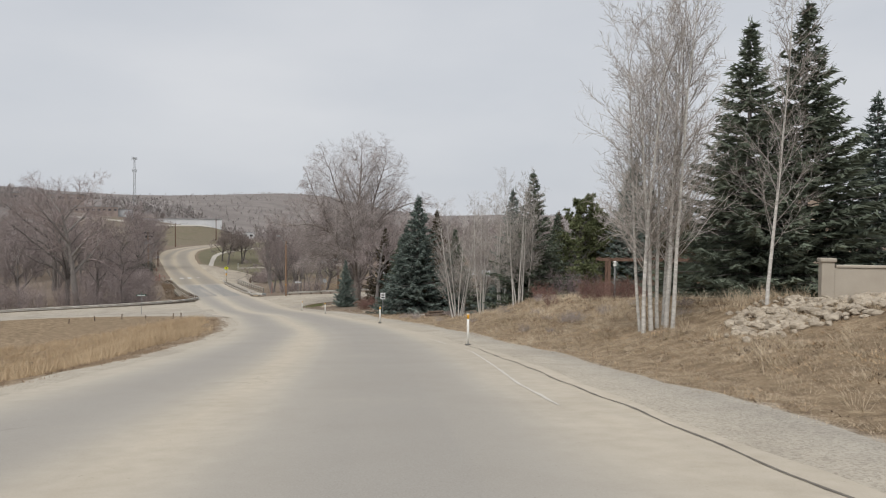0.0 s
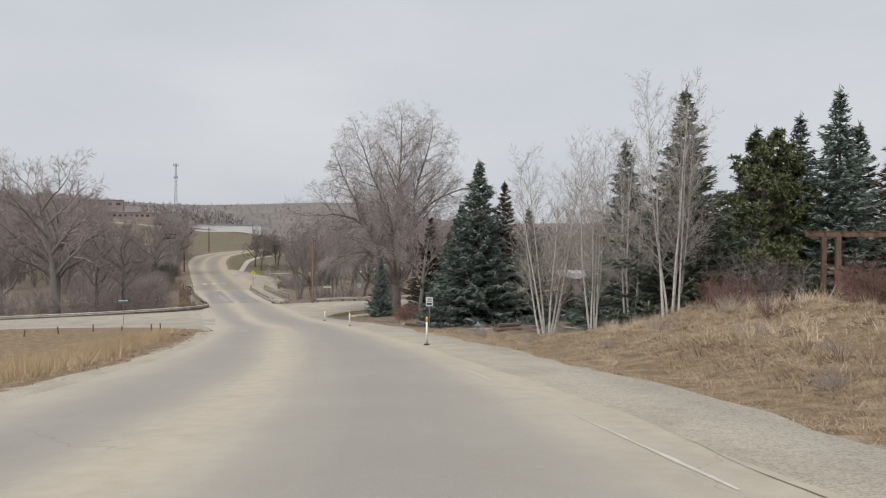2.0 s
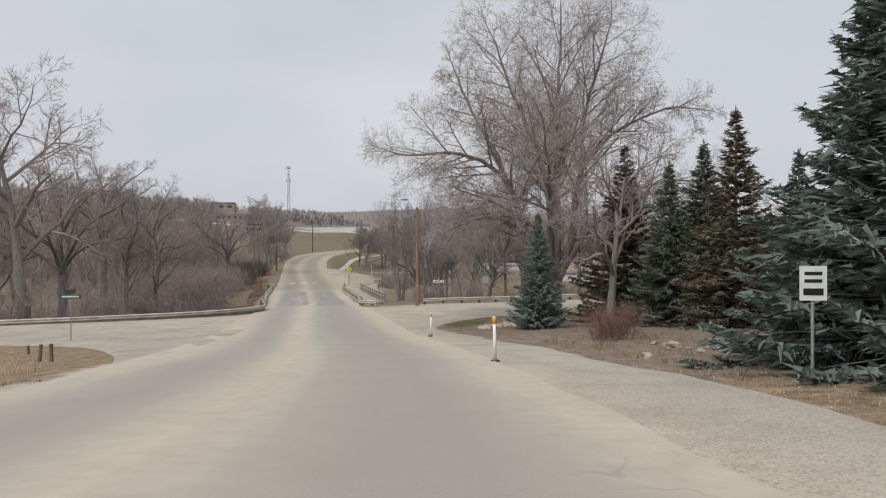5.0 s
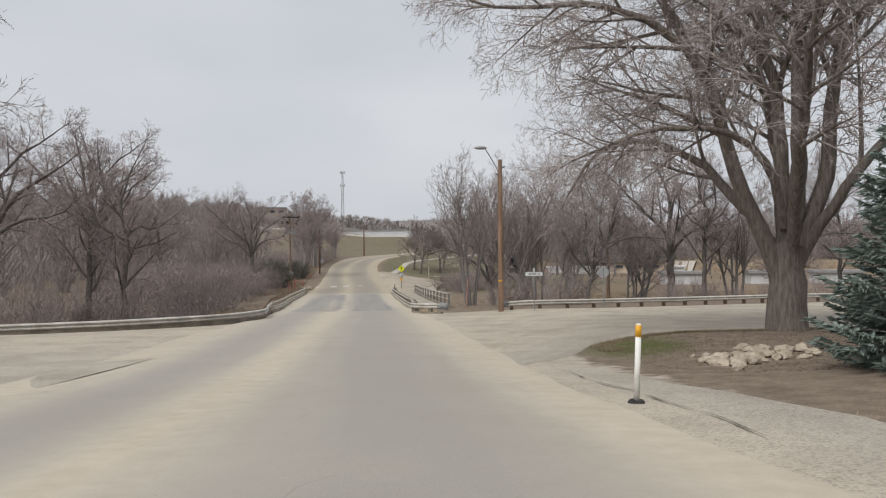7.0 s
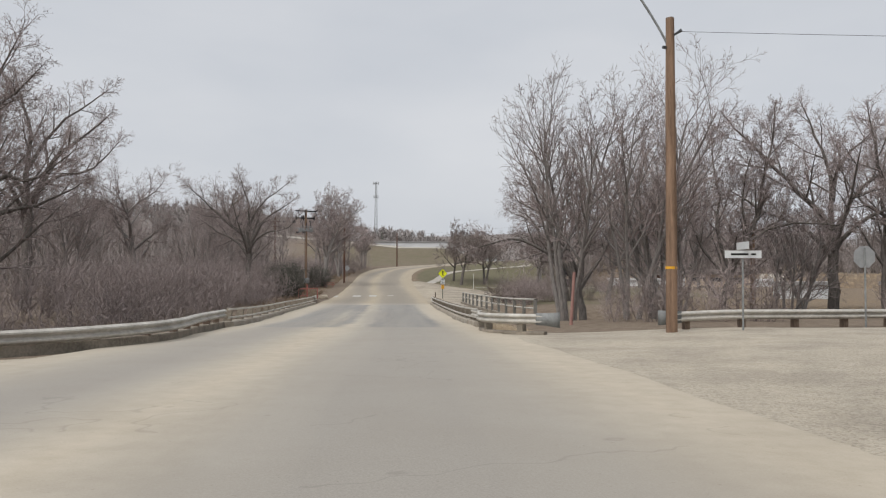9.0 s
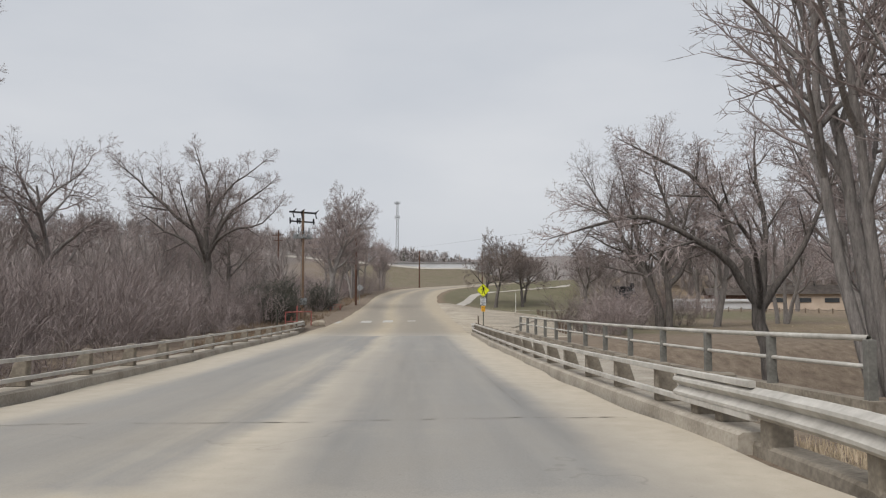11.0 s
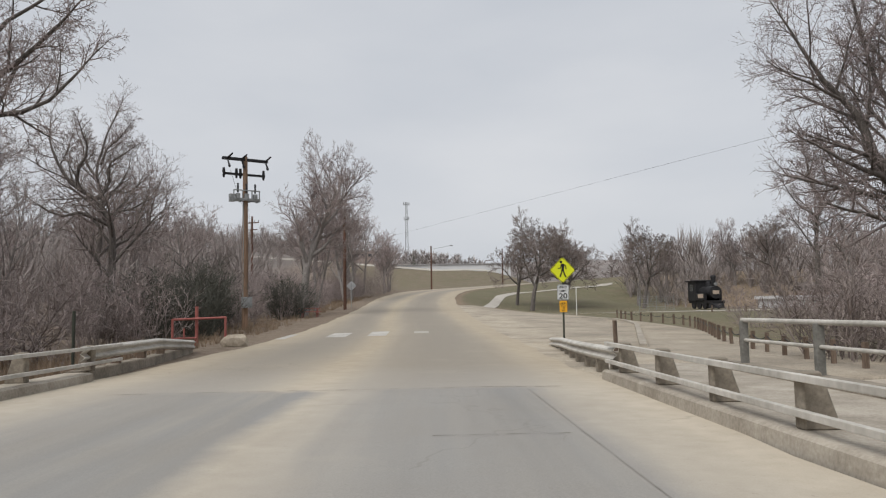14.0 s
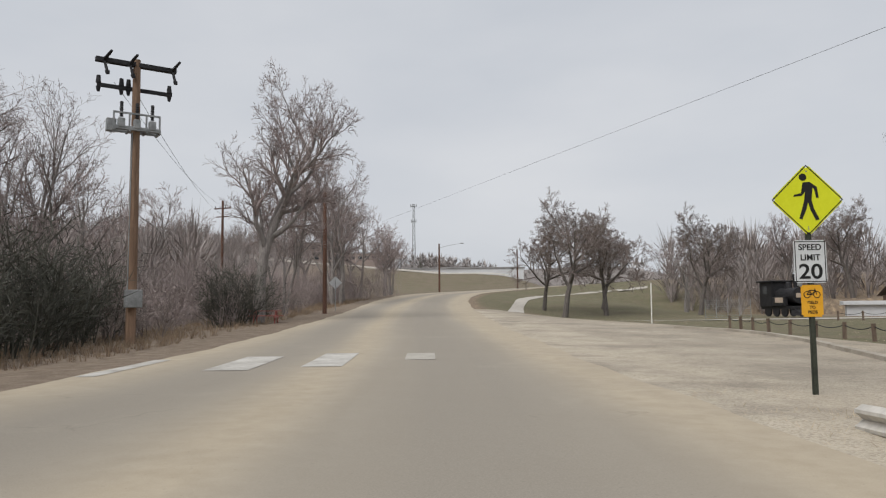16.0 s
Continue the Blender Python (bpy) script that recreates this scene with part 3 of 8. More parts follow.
def rough(x, y):
    """Uneven ground off the pavement."""
    d, i = to_line(x, y, ROAD_COARSE)
    bumps = 0.13 * np.sin(x * 1.3 + np.sin(y * 0.7)) * np.sin(y * 1.1 + 1.7 * np.sin(x * 0.4)) + 0.05 * np.sin(x * 2.9 + y * 2.3)
    yr = np.interp(i, np.arange(len(ROAD_COARSE)), ROAD_COARSE[:, 1])
    return bumps * smooth01(np.abs(d), 7.0, 12.0) * (1 - smooth01(yr, 72, 80) * (1 - smooth01(yr, 262, 300)))


def land_at(x, y):
    x, y = np.array([x], float), np.array([y], float)
    return float((land(x, y) + rough(x, y))[0])


def road_at(d, v):
    """A place on the road: d metres to the right of its line, v metres along it."""
    x, y, z = (np.interp(v, ROAD_S, ROAD[:, k]) for k in range(3))
    x2, y2 = (np.interp(v + 1.0, ROAD_S, ROAD[:, k]) for k in range(2))
    x1, y1 = (np.interp(v - 1.0, ROAD_S, ROAD[:, k]) for k in range(2))
    L = np.hypot(x2 - x1, y2 - y1)
    tx, ty = (x2 - x1) / L, (y2 - y1) / L
    return x + d * ty, y - d * tx, z


def along(y):
    """Metres along the road at which its line passes y."""
    return float(np.interp(y, ROAD[:, 1], ROAD_S))


def strip(name, rows_d, v0, v1, step, lift, material, label, drape=False, rough=0.0):
    """A paved ribbon along the main road; rows_d: function of v giving the edges."""
    vs = np.arange(v0, v1 + step * 0.5, step)
    n = 13
    X, Y, Z, U, Vv = [], [], [], [], []
    for v in vs:
        a, b = rows_d(v)
        a += 0.12 * math.sin(v * 0.9) * math.sin(v * 0.37 + 1) + rough * (math.sin(v * 1.7 + 2) * 0.5 + math.sin(v * 0.61))
        b += 0.12 * math.sin(v * 0.8 + 2) * math.sin(v * 0.43) + rough * (math.sin(v * 1.9) * 0.5 + math.sin(v * 0.53 + 1))
        for k in range(n):
            d = a + (b - a) * k / (n - 1)
            x, y, z = road_at(d, v)
            if drape:
                z = float(land(np.array([x]), np.array([y]), False)[0])
            X.append(x), Y.append(y), Z.append(z + lift), U.append(d), Vv.append(v)
    verts = np.c_[X, Y, Z]
    i = (np.arange(len(vs) - 1)[:, None] * n + np.arange(n - 1)[None]).ravel()
    faces = np.stack([i, i + 1, i + n + 1, i + n], -1)
    me = mesh_of(name, verts, faces, material, True)
    uvl = me.uv_layers.new(name="UVMap")
    loops = np.empty(len(me.loops), np.int32)
    me.loops.foreach_get("vertex_index", loops)
    uvl.data.foreach_set("uv", np.c_[np.array(U)[loops], np.array(Vv)[loops]].astype(np.float32).ravel())
    ob = part(name, me)
    return tagged(ob, label, "road", kind="structure")


def lane(name, left, right, lift, material, label, step=1.2, n=9, category="road"):
    """A draped ribbon between two edges given as lists of points."""
    a, b = refine(left, 0.25), refine(right, 0.25)
    count = max(8, int(max(len(a), len(b)) * 0.25 / step))
    ia, ib = np.linspace(0, len(a) - 1, count), np.linspace(0, len(b) - 1, count)
    A = np.c_[np.interp(ia, np.arange(len(a)), a[:, 0]), np.interp(ia, np.arange(len(a)), a[:, 1])]
    B = np.c_[np.interp(ib, np.arange(len(b)), b[:, 0]), np.interp(ib, np.arange(len(b)), b[:, 1])]
    w = np.r_[0, np.linspace(0.022, 0.978, n - 2), 1] if n > 5 else np.linspace(0, 1, n)
    P = A[:, None] * (1 - w)[None, :, None] + B[:, None] * w[None, :, None]
    P = P.reshape(-1, 2)
    z = land(P[:, 0], P[:, 1], False) + lift
    if n > 5:
        # worn edges that run out into the ground
        z.reshape(count, n)[:, [0, -1]] -= lift + 0.05
    i = (np.arange(count - 1)[:, None] * n + np.arange(n - 1)[None]).ravel()
    faces = np.stack([i, i + 1, i + n + 1, i + n], -1)
    me = mesh_of(name, np.c_[P, z], faces, material, True)
    uvl = me.uv_layers.new(name="UVMap")
    loops = np.empty(len(me.loops), np.int32)
    me.loops.foreach_get("vertex_index", loops)
    width = np.linalg.norm(A - B, axis=1).mean()
    U = np.tile(w * width, count)
    V = np.repeat(np.arange(count) * step, n)
    uvl.data.foreach_set("uv", np.c_[U[loops], V[loops]].astype(np.float32).ravel())
    return tagged(part(name, me), label, category, kind="structure")


def build_ground():
    def axis(lo, hi, step, reach):
        core = list(np.arange(lo, hi + 1e-6, step))
        g, x = step, hi
        while x < reach:
            g *= 1.16
            x += g
            core.append(x)
        g, x = step, lo
        while x > -reach:
            g *= 1.16
            x -= g
            core.insert(0, x)
        return np.array(core)
    gx, gy = axis(-112, 42, 1.0, 3200), axis(-24, 312, 1.0, 3600)
    X, Y = np.meshgrid(gx, gy)
    Z = land(X, Y)
    d, i = to_line(X, Y, ROAD_COARSE)
    yr = np.interp(i, np.arange(len(ROAD_COARSE)), ROAD_COARSE[:, 1])
    Z = Z + rough(X, Y)
    nx, ny = len(gx), len(gy)
    k = (np.arange(ny - 1)[:, None] * nx + np.arange(nx - 1)[None]).ravel()
    faces = np.stack([k, k + 1, k + nx + 1, k + nx], -1)
    me = mesh_of("ground", np.c_[X.ravel(), Y.ravel(), Z.ravel()], faces, GROUND, True)
    zone = me.attributes.new("zone", "FLOAT_COLOR", "POINT")
    dryness = np.clip(smooth01(d, 4.5, 6.0) * (1 - smooth01(yr, 66, 76)) + (d < -6) * (d > -34) * (1 - smooth01(yr, 96, 110)) + smooth01(yr, 165, 180) * (d > 3) * 0.45, 0, 1)
    f = (X + 50) * -0.38 + (Y - 170) * 0.925
    lat = (X + 50) * 0.925 + (Y - 170) * 0.38
    lawn = np.clip(smooth01(yr, 160, 172) * smooth01(d, np.where(yr > 229, 4.4, 7.0), np.where(yr > 229, 5.4, 12.0)) * (f < 330) + 0.8 * smooth01(f, 150, 165) * (1 - smooth01(f, 285, 296)) * smooth01(lat, -50, -38), 0, 1) * 0.62
    lawn = np.maximum(lawn, 0.72 * np.exp(-((X + 17.4) ** 2 / 6 + (Y - 105.0) ** 2 / 10)))
    flat = smooth01(lat, 8, 26) * (yr > 150) * (1 - smooth01(Y, 196, 212))
    lawn = np.where(f > 330, 0.0, lawn * (1 - 0.4 * flat))
    lawn = lawn * (1 - 0.8 * smooth01(lat, 32, 52))
    dryness = dryness * (1 - 0.85 * smooth01(d, 8.5, 10.5) * smooth01(yr, 50, 55) * (yr < 100))
    dryness = np.maximum(dryness, 0.5 * flat)
    dryness = np.where(f > 330, 0.1, dryness)
    grav = np.clip((1 - smooth01(np.where(d < 0, np.abs(d + 1.5) + 1.1, np.abs(d + 1.5)), 6.2, 7.6)) * (1 - smooth01(yr, 102, 106)) + (1 - smooth01(np.abs(d + 1.5), 8.5, 12.5)) * (d > 0) * (yr > 164) * (1 - smooth01(yr, 222, 228)), 0, 1)
    # alpha: where the far hills and left slope take the haze-grey colour
    col = np.c_[dryness.ravel(), lawn.ravel(), grav.ravel(), np.maximum(smooth01(f, 322, 380), smooth01(f, 110, 150) * smooth01(-lat, 44, 56)).ravel()].astype(np.float32)
    zone.data.foreach_set("color", col.ravel())
    return tagged(part("ground", me), "brown soil, dry grass and lawn sloping down to the river", "ground", kind="structure")


build_ground()

V_BR0, V_BR1 = along(BRIDGE_Y0), along(BRIDGE_Y1)
ROAD_MAT = road_material("dusty_asphalt",
                         sand=((-3.0, -1.9, 0.6, 1.5), (2.2, 4.6, 0.6, 1.35), (-8.0, -5.7, 0.9, 1.15)),
                         grey=((-5.2, -3.5, 0.6, 1.2), (-1.0, 1.5, 0.7, 1.25)),
                         older=along(166), stain=0.12,
                         patch=(along(131), along(165.3), ((-5.3, -1.95, 1.15), (-0.95, 1.85, 1.6))))


def road_edges(v):
    y = float(np.interp(v, ROAD_S, ROAD[:, 1]))
    left = float(np.interp(y, [-60, 60, 74, 84, 112, 126, 134, 150, 168, 178, 230, 265, 285, 303, 330], [-6.1, -6.1, -6.6, -7.2, -7.4, -6.2, -6.3, -7.0, -7.2, -7.0, -6.4, -7.4, -8.2, -8.0, -5.0]))
    right = float(np.interp(y, [-60, 25, 45, 70, 88, 112, 126, 132, 168, 182, 230, 300, 360], [3.7, 3.7, 3.0, 2.9, 3.3, 3.6, 3.5, 3.2, 3.3, 3.6, 4.2, 4.4, 4.4]))
    return left, right


strip("road", road_edges, 0.0, ROAD_S[-1] - 2, 1.5, 0.05, ROAD_MAT, "dusty two-lane asphalt road, sanded along the middle and edges")
def road_pts(pairs):
    return [road_at(d, along(y))[:2] for d, y in pairs]


strip("gravel_shoulder", lambda v: (road_edges(v)[1] - 0.5, float(np.interp(np.interp(v, ROAD_S, ROAD[:, 1]), [-60, 20, 60, 90, 96, 103.5], [5.0, 5.4, 5.7, 5.8, 5.2, 2.9]))), 0.0, along(103.5), 1.5, 0.028,
      GRAVEL, "pale gravel shoulder beside the asphalt", drape=True, rough=0.16)
strip("gravel_verge", lambda v: (road_edges(v)[0] - 0.9, road_edges(v)[0] + 0.5), 0.0, along(72), 1.5, 0.026, GRAVEL, "sandy verge along the asphalt edge", drape=True, rough=0.14)
PATH_MAT = surface("pale_concrete_path", (0.34, 0.31, 0.27), (0.48, 0.45, 0.40), 0.8, 20, 0.9, bump=0.2, world_space=True)
SIDE_MAT = road_material("dusty_side_road", stain=0.4, sand=((5.0, 30.0, 3.0, 0.9),), grey=((2.0, 5.0, 2.0, 0.12),), base=((0.32, 0.29, 0.243), (0.42, 0.383, 0.327)), rough=0.8)
lane("driveway", [(-1.6, 66.4), (3, 67.4), (9, 69.5), (20, 73)], [(-2.6, 70.0), (2, 71), (8, 74), (19, 78)], 0.045, PATH_MAT, "pale gravel driveway beside the spruces", n=5, category="driveway")
lane("side_road_right", [(-21.0, 96.0), (-19.6, 100), (-18.9, 103.2), (-18.7, 106.0), (-17.0, 109.0), (-9, 113.2), (5, 121), (34, 136), (90, 165)],
     [(-22.6, 96.5), (-24.6, 104), (-28.8, 116), (-31.5, 128.2), (-22.5, 130.3), (-8, 141), (22, 156), (84, 184)], 0.036, SIDE_MAT, "dusty side road turning off along the river")
lane("side_road_left", [(-20.6, 74), (-25.5, 81), (-35, 90), (-46, 91.5), (-61, 81), (-100, 52), (-190, -16)],
     [(-40.5, 128), (-37.6, 117), (-40.6, 111.5), (-50, 102.4), (-66, 88.5), (-106, 55), (-196, -12)], 0.036, SIDE_MAT, "dusty side road running off beside a guardrail")
LOT_MAT = road_material("gravel_lot", stain=0.75, sand=((0.0, 3.2, 1.6, 0.9),), grey=((4.0, 6.5, 1.5, 0.3),), base=((0.30, 0.258, 0.2), (0.405, 0.352, 0.277)), rough=0.8)
lane("parking_lot", road_pts([(2.2, 165.4), (2.2, 176), (2.2, 186), (2.6, 200), (3.0, 213), (3.4, 222), (3.6, 230)]), road_pts([(6.3, 165.6)]) + [(-41.0, 171.5), (-45.5, 184), (-49.8, 198), (-56, 209.5), (-63, 219.5), (-73.4, 231.5)], 0.04, LOT_MAT,
     "pale gravel parking area beside the road", category="parking lot")
lane("footpath", [(-71.6, 228.6), (-75.8, 243), (-79.8, 257), (-83.3, 272), (-84.4, 286), (-80.6, 298), (-70.5, 309)], [(-70.1, 228.2), (-74.3, 242.6), (-78.3, 256.6), (-81.5, 271.6), (-82.6, 285.6), (-79.0, 296.8), (-69.3, 307.6)],
     0.06, PATH_MAT, "narrow pale concrete footpath curving through the lawn", n=3, category="path")
lane("park_drive", [(-64, 232), (-50, 246), (-30, 262), (10, 290)], [(-62, 228), (-48, 241), (-28, 257), (12, 284)], 0.05, PATH_MAT, "pale paved drive across the park", n=4, category="road")

lane("field_road", [(-213.6, 383.9), (-172, 401), (-130.3, 418.1)], [(-211.7, 379.3), (-170, 396.4), (-128.4, 413.5)], 0.08, PATH_MAT, "pale road across the far side of the field", n=3)

water_me = mesh_of("river", [(-260, -34, -12.75), (-60, 112, -12.75), (-31, 144, -12.75), (260, 318, -12.75), (260, 342, -12.75), (-36, 160, -12.75), (-66, 130, -12.75), (-260, -12, -12.75)],
                   [(0, 1, 6, 7), (1, 2, 5, 6), (2, 3, 4, 5)], WATER)
tagged(part("river", water_me), "dark shallow river under the bridge", "river", kind="structure")


# ---- bridge ----
def ribbon(points, profile):
    """Sweeps a closed profile of (sideways, up) along 3D points; sideways is to the right of the way."""
    p = np.asarray(points, float)
    tan = np.gradient(p[:, :2], axis=0)
    tan /= np.linalg.norm(tan, axis=1)[:, None]
    side = np.c_[tan[:, 1], -tan[:, 0]]
    prof = np.asarray(profile, float)
    k = len(prof)
    V = np.concatenate([np.c_[p[i, :2] + prof[:, :1] * side[i], p[i, 2] + prof[:, 1]] for i in range(len(p))])
    F = [(i * k + j, i * k + (j + 1) % k, (i + 1) * k + (j + 1) % k, (i + 1) * k + j) for i in range(len(p) - 1) for j in range(k)]
    F.append(tuple(range(k - 1, -1, -1)))
    F.append(tuple((len(p) - 1) * k + j for j in range(k)))
    bm = bmesh.new()
    vs = [bm.verts.new(v) for v in V]
    for f in F:
        bm.faces.new([vs[j] for j in f])
    return bm


def road_run(d, v0, v1, step=1.5, lift=0.0):
    return np.array([np.array(road_at(d if not callable(d) else d(v), v)) + (0, 0, lift) for v in np.linspace(v0, v1, max(2, int(abs(v1 - v0) / step) + 1))])


def left_d(v):
    return float(np.interp(np.interp(v, ROAD_S, ROAD[:, 1]), [128, 133, 150, 170, 180], [-6.4, -6.7, -7.3, -7.4, -8.4]))


bridge = empty("bridge", label="concrete road bridge with kerbs and a footway", category="bridge", kind="structure")
part("deck", ribbon(road_run(-1.6, V_BR0 - 1, V_BR1 + 1), [(-6.4, -0.02), (8.1, -0.02), (8.1, -0.55), (5.0, -0.9), (-5.0, -0.9), (-6.4, -0.55)]), CONCRETE_DK, bridge)
part("kerb", ribbon(road_run(3.55, V_BR0 - 0.5, V_BR1), [(-0.28, -0.1), (-0.25, 0.2), (-0.2, 0.23), (0.25, 0.23), (0.25, -0.1)]), CONCRETE, bridge)
part("kerb", ribbon(road_run(lambda v: left_d(v) + 0.05, V_BR0 - 1, V_BR1 + 1.5), [(-0.3, -0.1), (-0.3, 0.23), (0.2, 0.23), (0.26, 0.2), (0.3, -0.1)]), CONCRETE, bridge)
part("footway", ribbon(road_run(5.05, V_BR0 + 2, V_BR1 + 3), [(-1.22, -0.05), (-1.22, 0.09), (1.25, 0.09), (1.25, -0.05)]), CONCRETE, bridge, "sandy concrete footway slab")
part("footway_kerb", ribbon(road_run(6.35, V_BR0 + 2, V_BR1 + 2), [(-0.12, -0.1), (-0.12, 0.26), (0.15, 0.26), (0.15, -0.3)]), CONCRETE_DK, bridge)
for vv in (V_BR0 + 0.6, V_BR1 - 0.6):
    bx, by, bz = road_at(-1.6, vv)
    bm = bmesh.new()
    box(bm, -6.2, -0.6, -4.0, 8.0, 0.6, -0.5, 0.04)
    ab = part("abutment", bm, CONCRETE_DK, bridge)
    ab.matrix_basis = pose(bx, by, bz, 0, 0, 23)


def bridge_post():
    """A wedge-shaped concrete post with a timber block on its face; the road lies towards -x."""
    bm = bmesh.new()
    base, top, zt = 0.44, 0.19, 0.55
    pts = [(-0.10, 0), (0.27, 0), (0.09, zt), (-0.10, zt)]
    f, b = [bm.verts.new((x, -0.09, z)) for x, z in pts], [bm.verts.new((x, 0.09, z)) for x, z in pts]
    bm.faces.new(f), bm.faces.new(b[::-1])
    for i in range(4):
        bm.faces.new((f[i], b[i], b[(i + 1) % 4], f[(i + 1) % 4]))
    bmesh.ops.bevel(bm, geom=bm.edges[:], offset=0.02, segments=1, affect="EDGES")
    bmesh.ops.recalc_face_normals(bm, faces=bm.faces)
    me = bpy.data.meshes.new("post")
    bm.to_mesh(me)
    bm.free()
    me.materials.append(CONCRETE_DK)
    return me


POST_MESH = bridge_post()


def bridge_railing(d, side, v0, v1, gap, name_label):
    rail = empty("bridge_railing", label=name_label, category="railing")
    for h in (0.29, 0.62):
        prof = [(side * a, b) for a, b in ((-0.05, -0.034), (-0.056, -0.028), (-0.056, 0.030), (-0.05, 0.036), (0.012, 0.036), (0.018, 0.030), (0.018, -0.034))]
        part("rail", ribbon(road_run(lambda v: (d(v) if callable(d) else d) - side * 0.12, v0 - 0.6, v1 + 0.4, 1.2, h + 0.1), prof), GALV, rail)
    for v in np.arange(v0 + 0.4, v1, gap):
        x, y, z = road_at(d(v) if callable(d) else d, v)
        xa, ya, _ = road_at(0, v + 0.5)
        xb, yb, _ = road_at(0, v - 0.5)
        turn = math.degrees(math.atan2(ya - yb, xa - xb)) - 90 + (0 if side > 0 else 180)
        p = part("post", POST_MESH, None, rail)
        p.matrix_basis = pose(x, y, z + 0.225, 0, 0, turn)
    return rail


bridge_railing(3.55, 1, V_BR0, V_BR1 - 0.3, 2.2, "two-rail steel bridge railing on wedge-shaped concrete posts beside a footway")
bridge_railing(left_d, -1, V_BR0 - 0.5, V_BR1 + 3.0, 2.75, "two-rail steel bridge railing on wedge-shaped concrete posts above the brush")


def foot_railing(v0, v1):
    rail = empty("footway_railing", label="tall steel pedestrian railing with two rails beside the footway", category="railing")
    for h, r in ((1.12, 0.045), (0.72, 0.035)):
        V, F = tubes([(road_run(6.35, v0, v1, 2.0, h), np.full(len(road_run(6.35, v0, v1, 2.0, h)), r))], 8)
        part("rail", mesh_of("rail", V, F, GALV, True), None, rail)
    for v in np.arange(v0, v1 + 0.1, 2.9):
        x, y, z = road_at(6.35, v)
        bm = bmesh.new()
        box(bm, -0.07, -0.06, 0.2, 0.07, 0.06, 1.1, 0.01)
        p = part("post", bm, STEEL_DARK, rail)
        p.matrix_basis = pose(x, y, z, 0, 0, 23)
    return rail


foot_railing(V_BR0 + 2.2, V_BR1 + 0.7)

W_BEAM = [(0, 0), (0.03, 0.02), (0.08, 0.05), (0.085, 0.085), (0.03, 0.125), (0.0, 0.155), (0.03, 0.185), (0.085, 0.225), (0.08, 0.26), (0.03, 0.29), (0, 0.31),
          (-0.012, 0.31), (0.018, 0.285), (0.06, 0.255), (0.066, 0.228), (0.018, 0.19), (-0.014, 0.155), (0.018, 0.12), (0.066, 0.082), (0.06, 0.055), (0.018, 0.026), (-0.012, 0)]
BLOCK_BM = bmesh.new()
box(BLOCK_BM, -0.09, -0.10, -0.35, 0.09, 0.10, 0.72, 0.012)
BLOCK_MESH = bpy.data.meshes.new("post")
BLOCK_BM.to_mesh(BLOCK_MESH)
BLOCK_BM.free()
BLOCK_MESH.materials.append(TIMBER)
STUB_BM = bmesh.new()
box(STUB_BM, -0.11, -0.12, -0.35, 0.11, 0.12, 0.66, 0.02)
STUB_MESH = bpy.data.meshes.new("concrete_post")
STUB_BM.to_mesh(STUB_MESH)
STUB_BM.free()
STUB_MESH.materials.append(CONCRETE_DK)


def guardrail(points, face, label, tops=None, gap=1.9, mesh=None, wall=0.0, end=None, h0=0.45):
    """A W-beam rail along points on the ground; face: +1 when its face is to the right of the way."""
    p = refine(points, 0.6)
    z = land(p[:, 0], p[:, 1], False)
    lift = np.full(len(p), h0) if tops is None else np.interp(np.linspace(0, 1, len(p)), np.linspace(0, 1, len(tops)), tops)
    run = np.c_[p[:, :2], z + lift]
    ob = empty("guardrail", label=label, category="guardrail")
    part("beam", ribbon(run, [(face * a, b) for a, b in W_BEAM]), GALV, ob)
    s = np.r_[0, np.cumsum(np.linalg.norm(np.diff(p[:, :2], axis=0), axis=1))]
    for q in np.arange(0.5, s[-1], gap):
        x, y = np.interp(q, s, p[:, 0]), np.interp(q, s, p[:, 1])
        k = min(int(np.searchsorted(s, q)), len(p) - 1)
        t = p[k] - p[k - 1]
        n = np.array([t[1], -t[0]]) / np.linalg.norm(t) * face
        o = part("post", mesh or BLOCK_MESH, None, ob)
        hh = float(np.interp(q, s, lift)) - h0
        o.matrix_basis = pose(x - 0.12 * n[0], y - 0.12 * n[1], float(np.interp(q, s, z)) + hh, 0, 0, math.degrees(math.atan2(t[1], t[0])) + random.uniform(-3, 3))
    if wall:
        base = np.c_[p[:, :2], z]
        part("kerb_wall", ribbon(base, [(face * -0.30, -0.3), (face * -0.30, wall), (face * -0.02, wall), (face * 0.0, wall - 0.03), (face * 0.02, -0.3)]), CONCRETE_DK, ob, "low stained concrete wall")
    if end is not None:
        k = 0 if end == 0 else -1
        t = (run[1] - run[0]) if end == 0 else (run[-1] - run[-2])
        t = t[:2] / np.linalg.norm(t[:2]) * (-1 if end == 0 else 1)
        n = np.array([t[1], -t[0]]) * face * (1 if end else -1)
        bm = bmesh.new()
        rows = []
        for u, a in ((-0.25, 0.075), (0.1, 0.09), (0.3, 0.09), (0.42, 0.05), (0.48, -0.04), (0.44, -0.12), (0.36, -0.16)):
            q = run[k][:2] + t * u + n * a
            rows.append([bm.verts.new((q[0], q[1], run[k][2] - 0.03 - 0.14 * max(u, 0))), bm.verts.new((q[0], q[1], run[k][2] + 0.34 + 0.06 * max(u, 0)))])
        for a, b in zip(rows, rows[1:]):
            bm.faces.new((a[0], b[0], b[1], a[1]))
        e = part("end_terminal", bm, GALV_NEW, ob, "bright curved steel end terminal", smooth=True)
        sol = e.modifiers.new("thick", "SOLIDIFY")
        sol.thickness = 0.012
    return ob


